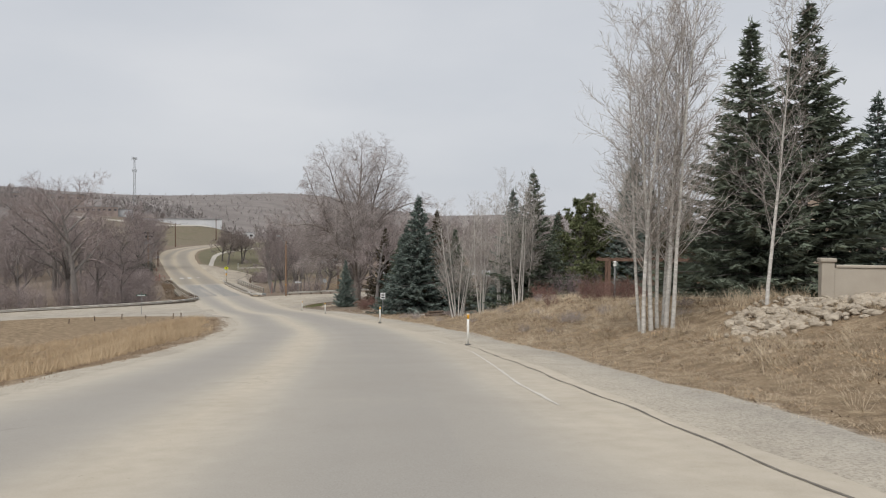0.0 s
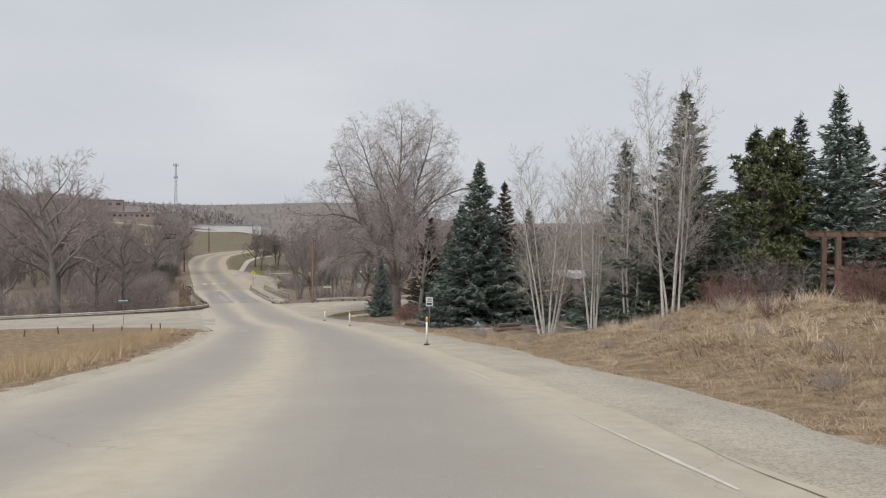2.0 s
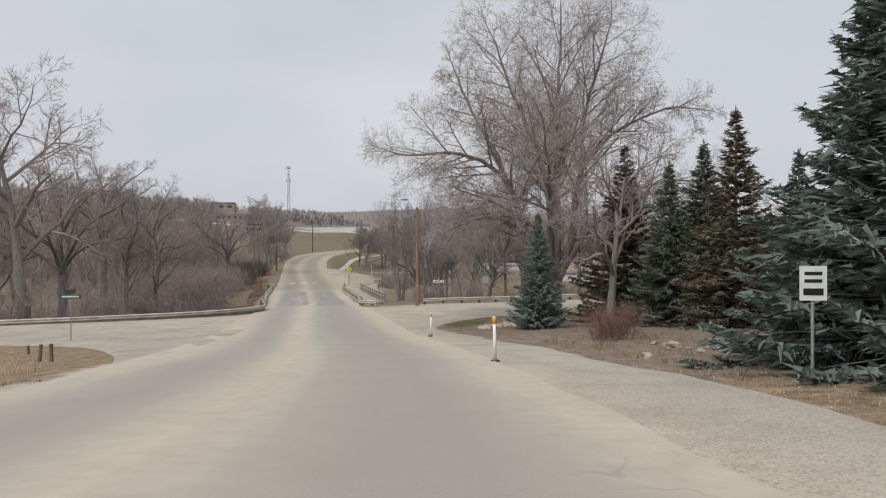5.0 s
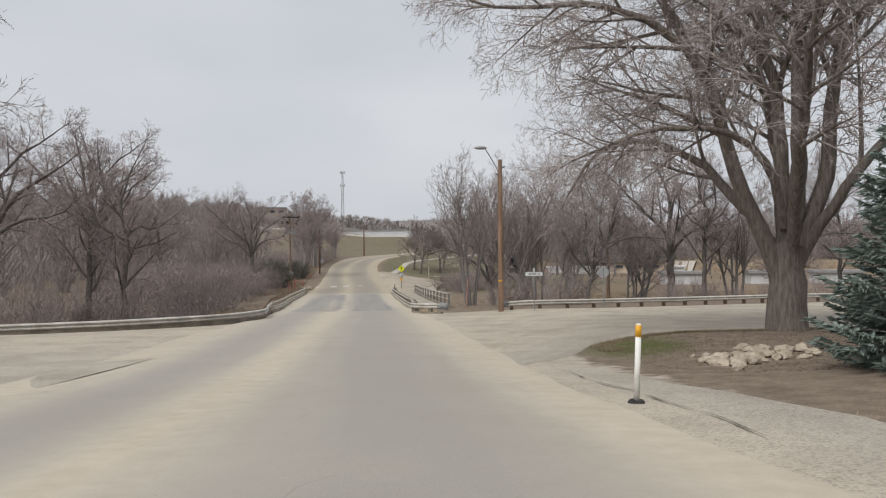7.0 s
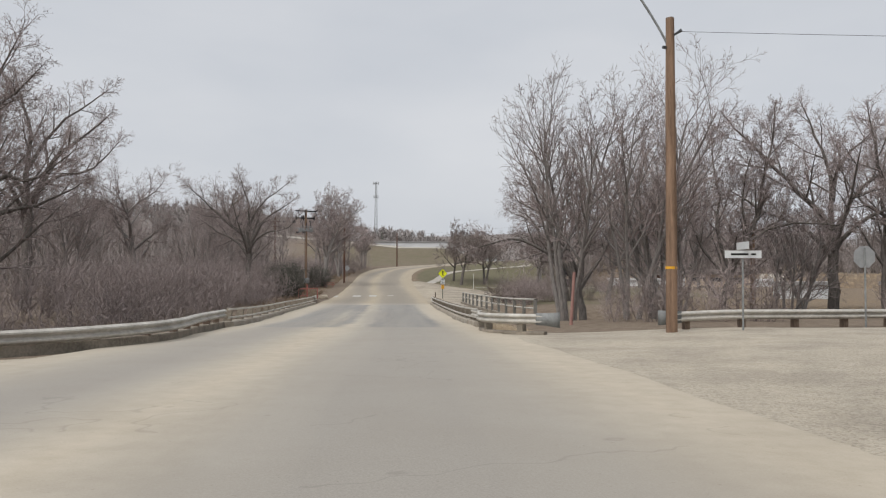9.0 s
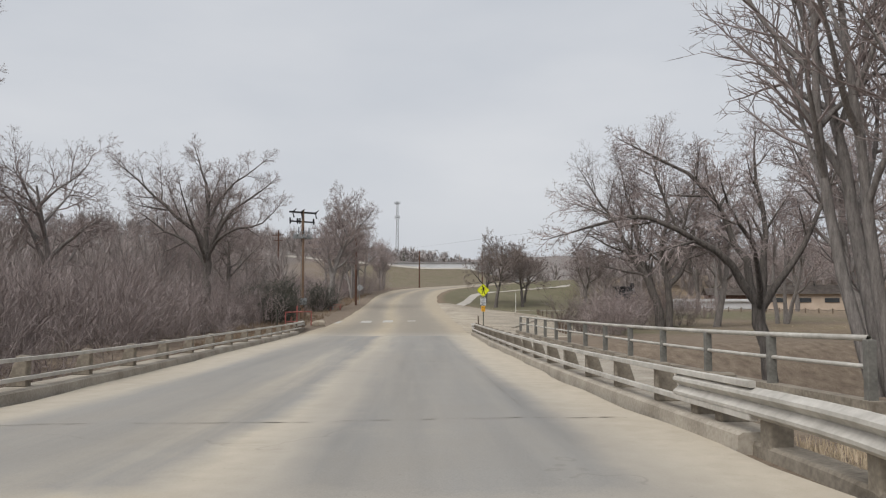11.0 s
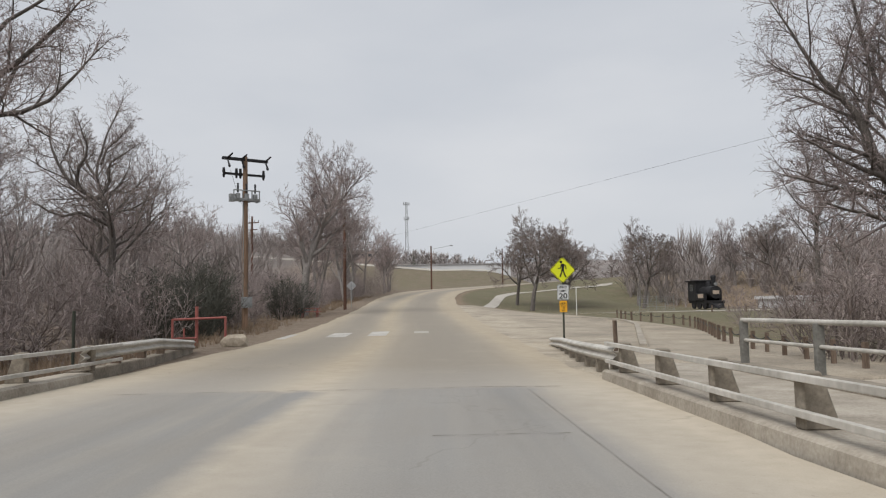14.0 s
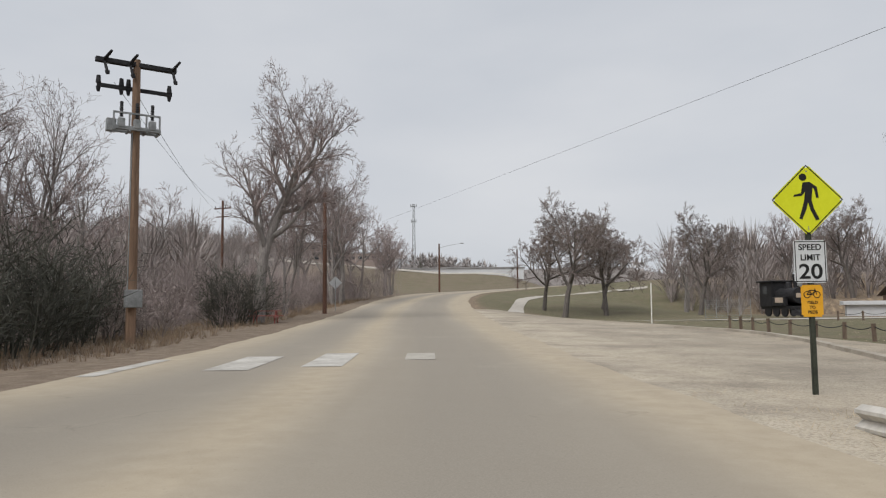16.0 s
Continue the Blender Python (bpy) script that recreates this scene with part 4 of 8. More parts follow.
guardrail(road_pts([(3.45, 134.5), (3.4, 131.0)]) + [(-32.5, 128.7), (-31.8, 127.6), (-30.9, 127.1), (-29.8, 126.95)], 1, "weathered galvanised guardrail curving to a bright end plate", mesh=STUB_MESH, end=1, h0=0.38, wall=0.14)
guardrail([(-26.3, 128.6), (-21.5, 131.4), (-15, 136.8), (-8, 143.2), (4, 152), (24, 166)], 1, "long weathered guardrail beside the river side road", tops=(0.28, 0.28, 0.32, 0.36, 0.4, 0.42), end=0)
guardrail([(-108, 54), (-88, 69.5), (-66, 88.2), (-52, 100.3), (-44.5, 107.4), (-40.4, 112), (-38.6, 116.2)] + road_pts([(-6.2, 122), (-6.4, 128), (-6.7, 132.5)]), 1,
          "long weathered guardrail on a low concrete wall", tops=(0.12, 0.12, 0.12, 0.12, 0.12, 0.12, 0.14, 0.24, 0.42), mesh=BLOCK_MESH, wall=0.24)
guardrail(road_pts([(3.5, 166.2), (3.7, 170.5), (4.15, 175), (4.5, 178.5)]), -1, "weathered guardrail on concrete posts, its end bent down", tops=(0.36, 0.28, 0.18, -0.02), mesh=STUB_MESH, gap=1.5)
guardrail(road_pts([(-7.4, 168.0), (-7.7, 173), (-8.4, 178.3)]), 1, "short weathered guardrail with a low sloping end by a rock", tops=(0.45, 0.42, 0.12), mesh=BLOCK_MESH, wall=0.25)


# ---- trees ----
def unit(v):
    return v / (np.linalg.norm(v) + 1e-9)


def grow(rng, starts, spec):
    """Branches level by level, each level as a pair of arrays. spec: a level's points, wander, lift, children, first child, angle, length ratio, radius ratio, taper."""
    lines = []
    p, v = np.array([q[0] for q in starts], float), np.array([unit(np.array(q[1], float)) for q in starts])
    length, radius = np.array([q[2] for q in starts], float), np.array([q[3] for q in starts], float)
    for lev, c in enumerate(spec):
        n, kids = c["pts"], c["kids"]
        pts, ways = [p], [v]
        for k in range(1, n):
            v = v + rng.normal(0, c["wander"], v.shape) + (0, 0, c["lift"])
            v = v / np.linalg.norm(v, axis=1, keepdims=True)
            p = p + v * (length / (n - 1))[:, None]
            pts.append(p), ways.append(v)
        P, W = np.stack(pts, 1), np.stack(ways, 1)
        lines.append((P, radius[:, None] * (1 - c["taper"] * np.linspace(0, 1, n))[None]))
        if lev + 1 == len(spec) or not kids:
            break
        m = len(P)
        u = c["first"] + (1 - c["first"]) * (np.arange(kids)[None] + rng.uniform(0.1, 0.9, (m, kids))) / kids
        x = u * (n - 1)
        k = np.minimum(x.astype(int), n - 2)
        row = np.arange(m)[:, None]
        q = P[row, k] + (P[row, k + 1] - P[row, k]) * (x - k)[..., None]
        w = W[row, k + 1]
        turn = rng.uniform(0, 6.28, (m, 1)) + np.cumsum(2.4 + rng.uniform(-0.5, 0.5, (m, kids)), 1)
        a = across(w)
        b = np.cross(w, a)
        ang = np.radians(c["angle"] * rng.uniform(0.7, 1.3, (m, kids)))[..., None]
        way = w * np.cos(ang) + (a * np.cos(turn)[..., None] + b * np.sin(turn)[..., None]) * np.sin(ang)
        fall = 1 - c.get("fall", 0.35) * u
        size = length[:, None] * c["ratio"] * fall * rng.uniform(0.75, 1.25, (m, kids))
        rad = np.minimum(radius[:, None] * (1 - c["taper"] * u) * 0.85, radius[:, None] * c["rr"])
        p, v, length, radius = q.reshape(-1, 3), way.reshape(-1, 3), size.ravel(), rad.ravel()
    return lines


def level(pts=5, wander=0.1, lift=0.03, kids=6, first=0.25, angle=45, ratio=0.45, rr=0.45, taper=0.8, **k):
    return dict(pts=pts, wander=wander, lift=lift, kids=kids, first=first, angle=angle, ratio=ratio, rr=rr, taper=taper, **k)


def tree_meshes(lines, split, sides, bark, twig, thin=0.0):
    """Wood up to level split in one mesh, all finer branches in another."""
    def least(l, r):
        return (l[0], np.maximum(l[1], r)) if isinstance(l, tuple) else [(p, np.maximum(q, r)) for p, q in l]
    wood = [tubes(l, s) for l, s in zip(lines[:split], sides[:split])]
    fine = [blades(least(l, thin * 1.3)) if s == 0 else spikes(least(l, thin * 1.3)) if s == 1 else tubes(least(l, thin), s) for l, s in zip(lines[split:], sides[split:])]
    a, b = join_arrays(wood), join_arrays(fine)
    return mesh_of("trunk", *a, bark, True), mesh_of("crown", *b, twig, False)


PROTO, HEIGHTS = {}, {}
SHAPED = {"hero": 17, "bent": 24, "overhang": 21, "old": 21, "forked": 21, "crooked": 18, "gnarled": 18, "leaning": 18}


def plant(kind, x, y, height, turn=None, z=None, label=None, lean=(0, 0), name=None):
    """Plants a tree of that kind; alike ones share their meshes."""
    if kind not in PROTO:
        PROTO[kind] = KINDS[kind]()
    meshes, base, nm, lab, cat = PROTO[kind]
    if base not in HEIGHTS.get(kind, ()):
        tops = []
        for _, me in meshes[:1] if kind in SHAPED else meshes:
            co = np.empty(len(me.vertices) * 3, np.float32)
            me.vertices.foreach_get("co", co)
            tops.append(float(co[2::3].max()))
        HEIGHTS[kind] = (base, max(tops))
    base = HEIGHTS[kind][1]
    s = height / base
    ob = new(name or nm)
    if turn is None and kind in SHAPED:
        turn = SHAPED[kind] + random.uniform(-6, 6)
    ob.matrix_basis = pose(x, y, (land_at(x, y) if z is None else z) - 0.08, lean[0], lean[1], random.uniform(0, 360) if turn is None else turn) @ Matrix.Scale(s, 4)
    tagged(ob, label or lab, cat)
    for pn, me in meshes:
        part(pn, me, None, ob)
    return ob


def shaped(rng, limbs, spec, per=0.9, first=0.3, angle=44, reach=0.34):
    """Grows branches from limbs given as (points, radius at the root, radius at the tip); spec: the levels from the side branches on."""
    main, starts = [], []
    for pts, r0, r1 in limbs:
        p = np.array([(q[0], 0.0, q[1]) if len(q) == 2 else q for q in pts], float)
        size = np.linalg.norm(np.diff(p, axis=0), axis=1).sum()
        p = refine3(p, max(6, int(size / 0.8)))
        p[1:-1] += rng.normal(0, 0.05, p[1:-1].shape)
        n = len(p)
        rad = r0 + (r1 - r0) * np.linspace(0, 1, n) ** 0.85
        main.append((p, rad))
        if r1 > 0.2:
            continue
        turn = rng.uniform(0, 6.28)
        for k in range(max(3, int(size * per))):
            u = first + (1 - first) * (k + rng.uniform(0.1, 0.9)) / max(3, int(size * per))
            x = min(u * (n - 1), n - 1.001)
            m = int(x)
            q, w = p[m] + (p[m + 1] - p[m]) * (x - m), unit(p[m + 1] - p[m])
            turn += 2.4 + rng.uniform(-0.5, 0.5)
            a = unit(np.cross(w, np.array([0.3, 0.2, 1.0]) if abs(w[2]) < 0.95 else np.array([1.0, 0, 0])))
            b = np.cross(w, a)
            ang = radians(angle * rng.uniform(0.7, 1.3))
            way = w * math.cos(ang) + (a * math.cos(turn) + b * math.sin(turn)) * math.sin(ang)
            starts.append((q, way, max(1.6, size * reach * (1.15 - 0.55 * u)) * rng.uniform(0.75, 1.3), max(0.03, rad[m] * 0.5)))
        starts.append((p[-1], unit(p[-1] - p[-2]), max(1.6, size * 0.2), r1))
    return [main] + grow(rng, starts, spec)


def refine3(p, n):
    """A smooth 3D curve of n points through p."""
    s = np.r_[0, np.cumsum(np.linalg.norm(np.diff(p, axis=0), axis=1))]
    m = np.gradient(p, s, axis=0) if len(p) > 2 else np.repeat((p[1:] - p[:1]) / s[-1], 2, 0)
    q = np.linspace(0, s[-1], n)
    i = np.clip(np.searchsorted(s, q, "right") - 1, 0, len(s) - 2)
    h = (s[i + 1] - s[i])[:, None]
    u = (q - s[i])[:, None] / h
    return (2 * u**3 - 3 * u**2 + 1) * p[i] + (u**3 - 2 * u**2 + u) * h * m[i] + (-2 * u**3 + 3 * u**2) * p[i + 1] + (u**3 - u**2) * h * m[i + 1]


def twigs(lift=0.03, fine=6, droop=0.0):
    return [level(pts=6, wander=0.075, lift=lift, kids=8, first=0.15, angle=40, ratio=0.52, rr=0.5, taper=0.78),
            level(pts=4, wander=0.09, lift=lift - droop * 0.5, kids=fine, first=0.15, angle=42, ratio=0.6, rr=0.55, taper=0.75),
            level(pts=3, wander=0.10, lift=lift - droop, kids=fine - 1, first=0.15, angle=42, ratio=0.66, rr=0.6, taper=0.65),
            level(pts=2, wander=0.10, lift=lift - droop * 1.5, kids=2, first=0.2, angle=38, ratio=0.8, rr=0.75, taper=0.6),
            level(pts=2, wander=0.10, lift=lift - droop * 2, kids=0, taper=0.5)]


def shaped_tree(seed, limbs, label, bark, twig, thin, lift=0.03, fine=6, droop=0.0, **k):
    def make():
        rng = np.random.default_rng(seed)
        lines = shaped(rng, limbs, twigs(lift, fine, droop), **k)
        m = tree_meshes(lines, 2, (10, 6, 4, 3, 0, 0), bark, twig, thin)
        return [("trunk", m[0]), ("crown", m[1])], 1.0, "cottonwood_tree", label, "tree"
    return make


HERO_LIMBS = [
    ([(0, 0, -0.4), (0, 0, 1.2), (0.05, 0, 3.4)], 0.82, 0.60),
    ([(-0.3, 2.2), (-1.4, 4.9), (-2.4, 7.6), (-3.6, -0.5, 10.3), (-5.2, -0.8, 11.5), (-7.9, -1.2, 12.2), (-10.6, -1.6, 12.0)], 0.36, 0.07),
    ([(-3.4, -0.4, 9.9), (-4.6, 0.5, 13.0), (-6.2, 1.2, 16.2), (-7.2, 1.8, 19.0)], 0.2, 0.05),
    ([(-0.2, -0.2, 4.0), (-1.4, -1.0, 6.7), (-3.6, -1.6, 7.6), (-5.7, -2.0, 7.5), (-8.0, -2.4, 6.6)], 0.2, 0.05),
    ([(-0.1, 3.0), (0, 0.3, 6.2), (-0.1, 0.5, 9.2), (-0.8, 0.6, 12.2), (-2.0, 0.8, 15), (-3.2, 1.0, 18), (-4.0, 1.2, 20.8)], 0.34, 0.06),
    ([(0.2, 3.0), (0.4, -0.3, 7.3), (0.3, -0.6, 11.4), (0.1, -0.8, 15.4), (0.5, -0.6, 19.2), (0.6, -0.5, 22)], 0.36, 0.06),
    ([(0.3, 2.8), (1.5, 6), (1.8, 8.4), (2.4, 0.5, 11.4), (2.7, 0.7, 15.2), (3.6, 0.8, 18.6), (4.6, 1.0, 21.6)], 0.36, 0.06),
    ([(2.3, 0.4, 11), (4.6, 0, 13.8), (6.9, -0.4, 15.1), (9, -0.6, 15.8), (10.6, -0.6, 15.8)], 0.2, 0.05),
    ([(0.4, 2.6), (1.8, -0.8, 5.4), (3.6, -1.4, 7.6), (6, -1.8, 9.4), (8.6, -2.2, 10.2), (10.4, -2.4, 10)], 0.26, 0.05),
    ([(0, -0.4, 3.2), (-0.8, -3, 7.4), (-1.6, -5.6, 11), (-2.4, -8.0, 13.4)], 0.26, 0.05),
    ([(0.3, 0.4, 3.2), (0.8, 3, 8.6), (1.0, 5, 13.6), (1.6, 6.6, 18)], 0.28, 0.05),
    ([(-0.3, 0.3, 3.2), (-1.3, 1.2, 5.0), (-2.2, 2.2, 6.5), (-3.2, 3.0, 7.4), (-4.8, 4.2, 8.0), (-6.1, 5.4, 7.6), (-7.0, 5.6, 6.4)], 0.27, 0.06),
]
OLD_LIMBS = [
    ([(0.3, -0.4), (0.2, 1.3), (-0.7, 4.2), (-1.9, 6.3), (-3.0, 8.3), (-3.8, 9.8), (-4.8, 11.0), (-5.6, 12.4)], 0.46, 0.06),
    ([(-1.5, 5.6), (-2.8, -0.4, 6.8), (-4.0, -0.8, 7.1), (-5.4, -1.0, 7.9)], 0.17, 0.05),
    ([(-1.1, 5.0), (-1.4, 0.5, 8), (-1.6, 0.8, 9.8), (-2.3, 1.0, 12), (-2.8, 1.0, 14.6)], 0.22, 0.05),
    ([(1.1, -0.4), (1.0, 3.6), (0.5, 6.8), (1.1, 0.4, 11), (0.2, 0.6, 13.6), (0.5, 0.8, 15.6)], 0.36, 0.06),
    ([(1.0, 3.8), (2.3, 0.5, 5.0), (3.5, 1.0, 7.5), (4.2, 1.2, 10.5), (4.8, 1.4, 13.2)], 0.26, 0.05),
    ([(0.7, 5.4), (2.0, -0.8, 8.5), (2.9, -1.2, 12), (3.3, -1.4, 14.6)], 0.2, 0.05),
    ([(0.2, 2.0), (-0.2, 2.5, 5.5), (-0.8, 4.5, 9), (-0.6, 5.6, 12.6)], 0.26, 0.05),
]
FORKED_LIMBS = [
    ([(0, -0.4), (0.05, 2.5), (0.1, 4.6), (0, 6.2)], 0.36, 0.27),
    ([(0, 6.0), (-0.3, 7.2), (-1.8, -0.3, 8.6), (-3.7, -0.5, 10.3), (-5.8, -0.6, 12.2)], 0.2, 0.05),
    ([(0, 6.0), (0, 8.9), (0, 0.3, 10.5), (-0.6, 0.5, 12.2), (-0.9, 0.6, 13.2)], 0.21, 0.05),
    ([(0, 6.1), (0.7, 7.4), (1.6, 8.9), (2.6, 9.8), (4.2, -0.5, 10.7)], 0.19, 0.05),
    ([(0.1, 8.4), (0.8, 0.6, 10.3), (2.2, 1.0, 11.7), (3.3, 1.2, 12.7)], 0.13, 0.04),
    ([(0.1, 5.4), (0.7, -0.6, 6.6), (2.3, -1.0, 7.8), (4.2, -1.2, 8.0), (5.2, -1.2, 8.9)], 0.16, 0.04),
    ([(0, 5.2), (-1.3, 0.5, 6.8), (-3.4, 1.0, 7.7), (-5.2, 1.4, 9.0)], 0.17, 0.04),
    ([(0, 5.6), (0.2, 2.0, 8.2), (0.5, 3.4, 10.8)], 0.15, 0.04),
    ([(0, 5.4), (-0.3, -2.0, 8.0), (-0.6, -3.4, 10.2)], 0.15, 0.04),
]
CROOKED_LIMBS = [
    ([(0, -0.4), (0, 3.5), (0, 7.6), (0.1, 9.2), (0.6, 11), (-0.4, 13.6), (-0.5, 15.2)], 0.32, 0.11),
    ([(0.6, 11), (1.3, 12.8), (1.0, 15), (0.8, 16.4)], 0.15, 0.05),
    ([(0.3, 9.6), (-1.5, 0.4, 11), (-2.6, 0.6, 13)], 0.13, 0.04),
    ([(0.4, 10.2), (1.8, -0.4, 11.4), (3.0, -0.6, 13.6)], 0.13, 0.04),
    ([(0.1, 9.0), (0.6, 1.6, 11.2), (0.9, 2.6, 13.8)], 0.13, 0.04),
]
GNARLED_LIMBS = [
    ([(0, -0.4), (0, 3.4), (0, 6.8), (0.3, 9.1), (0.1, 10.4), (-0.3, 11.7), (0, 13.7), (0.6, 15.4)], 0.34, 0.06),
    ([(0.2, 9.9), (1.3, -0.2, 10.7), (2.3, -0.3, 10.5), (3.4, -0.4, 11.1)], 0.14, 0.05),
    ([(0.3, 9.0), (1.9, 0.5, 9.3), (3.4, 0.8, 10)], 0.13, 0.04),
    ([(-0.3, 11.6), (-1.5, 0.4, 13.2), (-2.1, 0.6, 15)], 0.12, 0.04),
    ([(0, 12.8), (1.2, -0.4, 14.3), (2.2, -0.6, 15)], 0.11, 0.04),
    ([(0.1, 9.6), (-1.6, -0.6, 10.6), (-3.0, -1.0, 11.6)], 0.13, 0.04),
]
LEANING_LIMBS = [
    ([(0, -0.4), (0.4, 3), (1.2, 6), (2.4, 8.6), (3.2, 10.4)], 0.30, 0.16),
    ([(3.2, 10.2), (3.4, 12.6), (4.2, 15), (4.4, 17)], 0.15, 0.05),
    ([(2.2, 8.2), (4.4, -0.4, 9.4), (6.6, -0.6, 9.6), (8.4, -0.8, 9.4)], 0.15, 0.04),
    ([(1.2, 6), (0.4, 0.5, 9), (0.6, 0.8, 12), (0.2, 1.0, 15)], 0.17, 0.05),
    ([(2.4, 8.6), (1.8, -0.8, 11.4), (2.2, -1.2, 14)], 0.13, 0.04),
    ([(1.0, 5.4), (-1.2, -0.4, 8.2), (-2.4, -0.8, 11)], 0.14, 0.04),
]


BENT_LIMBS = [
    ([(0, -0.4), (0.5, 2.4), (0.75, 5.0), (0.6, 8.0), (-0.4, 9.6), (-1.6, 10.4), (-2.6, 11.6), (-3.2, 13.0)], 0.36, 0.08),
    ([(-0.4, 9.5), (0.4, 0.3, 10.6), (0.3, 0.5, 12.0), (1.2, 0.6, 12.8)], 0.17, 0.05),
    ([(-1.4, 10.2), (-1.4, -0.5, 11.6), (-0.6, -0.8, 12.8), (-0.9, -1.0, 13.8)], 0.15, 0.05),
    ([(0.6, 7.8), (-1.0, -0.6, 8.6), (-2.6, -1.0, 8.4), (-3.8, -1.2, 9.2)], 0.15, 0.05),
    ([(0.7, 6.0), (1.9, 0.6, 7.2), (2.4, 0.8, 8.8)], 0.12, 0.04),
]
OVERHANG_LIMBS = [
    ([(0.8, -0.4), (0.5, 2.5), (0.1, 5.4)], 0.36, 0.26),
    ([(0.1, 5.2), (-1.4, 7.2), (-3.4, 8.4), (-5.4, 8.8), (-7.2, 8.3)], 0.2, 0.05),
    ([(0.1, 5.2), (-0.6, 0.5, 8.0), (-2.0, 0.8, 10.4), (-4.0, 1.0, 11.6)], 0.19, 0.05),
    ([(0.2, 5.2), (0.6, 0.3, 8.4), (0.4, 0.6, 11.4)], 0.2, 0.05),
    ([(0.2, 5.0), (1.8, -0.4, 7.6), (3.2, -0.6, 10.6)], 0.18, 0.05),
    ([(0.1, 5.0), (-0.8, -1.6, 7.4), (-2.4, -2.8, 9.0)], 0.15, 0.05),
]


def vase(seed, stems=6, label="bare grey riverside tree with many upswept stems"):
    """A tree that forks near the ground into long straight stems."""
    def make():
        rng = np.random.default_rng(seed)
        starts = []
        for k in range(stems):
            a = k * 2.4 + rng.uniform(-0.4, 0.4)
            t = rng.uniform(0.08, 0.34)
            starts.append(((0.35 * math.cos(a), 0.35 * math.sin(a), -0.3), (t * math.cos(a), t * math.sin(a), 1), rng.uniform(9.5, 12.5), rng.uniform(0.13, 0.21)))
        lines = grow(rng, starts, [level(pts=10, wander=0.05, lift=0.008, kids=9, first=0.3, angle=34, ratio=0.46, rr=0.5, taper=0.84, fall=0.45),
                                   level(pts=7, wander=0.07, lift=0.05, kids=8, first=0.22, angle=36, ratio=0.46, rr=0.5, taper=0.8),
                                   level(pts=4, wander=0.10, lift=0.06, kids=5, first=0.2, angle=38, ratio=0.52, rr=0.55, taper=0.75),
                                   level(pts=3, wander=0.13, lift=0.05, kids=4, first=0.15, angle=38, ratio=0.6, rr=0.6, taper=0.65),
                                   level(pts=2, wander=0.15, lift=0.04, kids=0, taper=0.5)])
        m = tree_meshes(lines, 2, (8, 6, 4, 3, 0), BARK_DARK, TWIG, 0.0062)
        return [("trunk", m[0]), ("crown", m[1])], 1.0, "cottonwood_tree", label, "tree"
    return make


def cottonwood(seed, spread=34, stems=1, twig=None, bark=None, lift=0.05, label="bare grey-brown cottonwood with a wide twiggy crown", slender=False, thin=0.0065, bushy=0, girth=1.0):
    def make():
        rng = np.random.default_rng(seed)
        starts = []
        for k in range(stems):
            a = k * 2.4 + rng.uniform(0, 1)
            tilt = 0.03 if stems == 1 else rng.uniform(0.10, 0.30) * (0.5 if slender else 1)
            starts.append(((0.35 * math.cos(a) * (stems > 1), 0.35 * math.sin(a) * (stems > 1), -0.2), (tilt * math.cos(a), tilt * math.sin(a), 1), rng.uniform(8.5, 10.5), (0.32 if stems == 1 else 0.21) * girth))
        kids = max(5, int((12 if slender else 9) / stems ** 0.5))
        lines = grow(rng, starts, [level(pts=9, wander=0.075, lift=0.03, kids=kids, first=0.3, angle=spread * 1.1, ratio=0.50 if slender else 0.62, rr=0.5, taper=0.8, fall=0.35),
                                   level(pts=7, wander=0.12, lift=lift, kids=7 if stems < 3 else 5, first=0.25, angle=spread, ratio=0.58, rr=0.5, taper=0.82, fall=0.4),
                                   level(pts=5, wander=0.14, lift=lift * 0.6, kids=7, first=0.25, angle=spread, ratio=0.56, rr=0.5, taper=0.8),
                                   level(pts=3, wander=0.16, lift=lift * 0.4, kids=6 + bushy // 2, first=0.2, angle=36, ratio=0.56, rr=0.55, taper=0.7),
                                   level(pts=2, wander=0.2, lift=0.02, kids=3 + bushy // 2, first=0.15, angle=38, ratio=0.7, rr=0.7, taper=0.6),
                                   level(pts=2, wander=0.22, lift=0.02, kids=0, taper=0.5)])
        m = tree_meshes(lines, 2, (8, 6, 4, 3, 0, 0), bark or BARK_DARK, twig or TWIG, thin)
        return [("trunk", m[0]), ("crown", m[1])], 13.5, "cottonwood_tree", label, "tree"
    return make


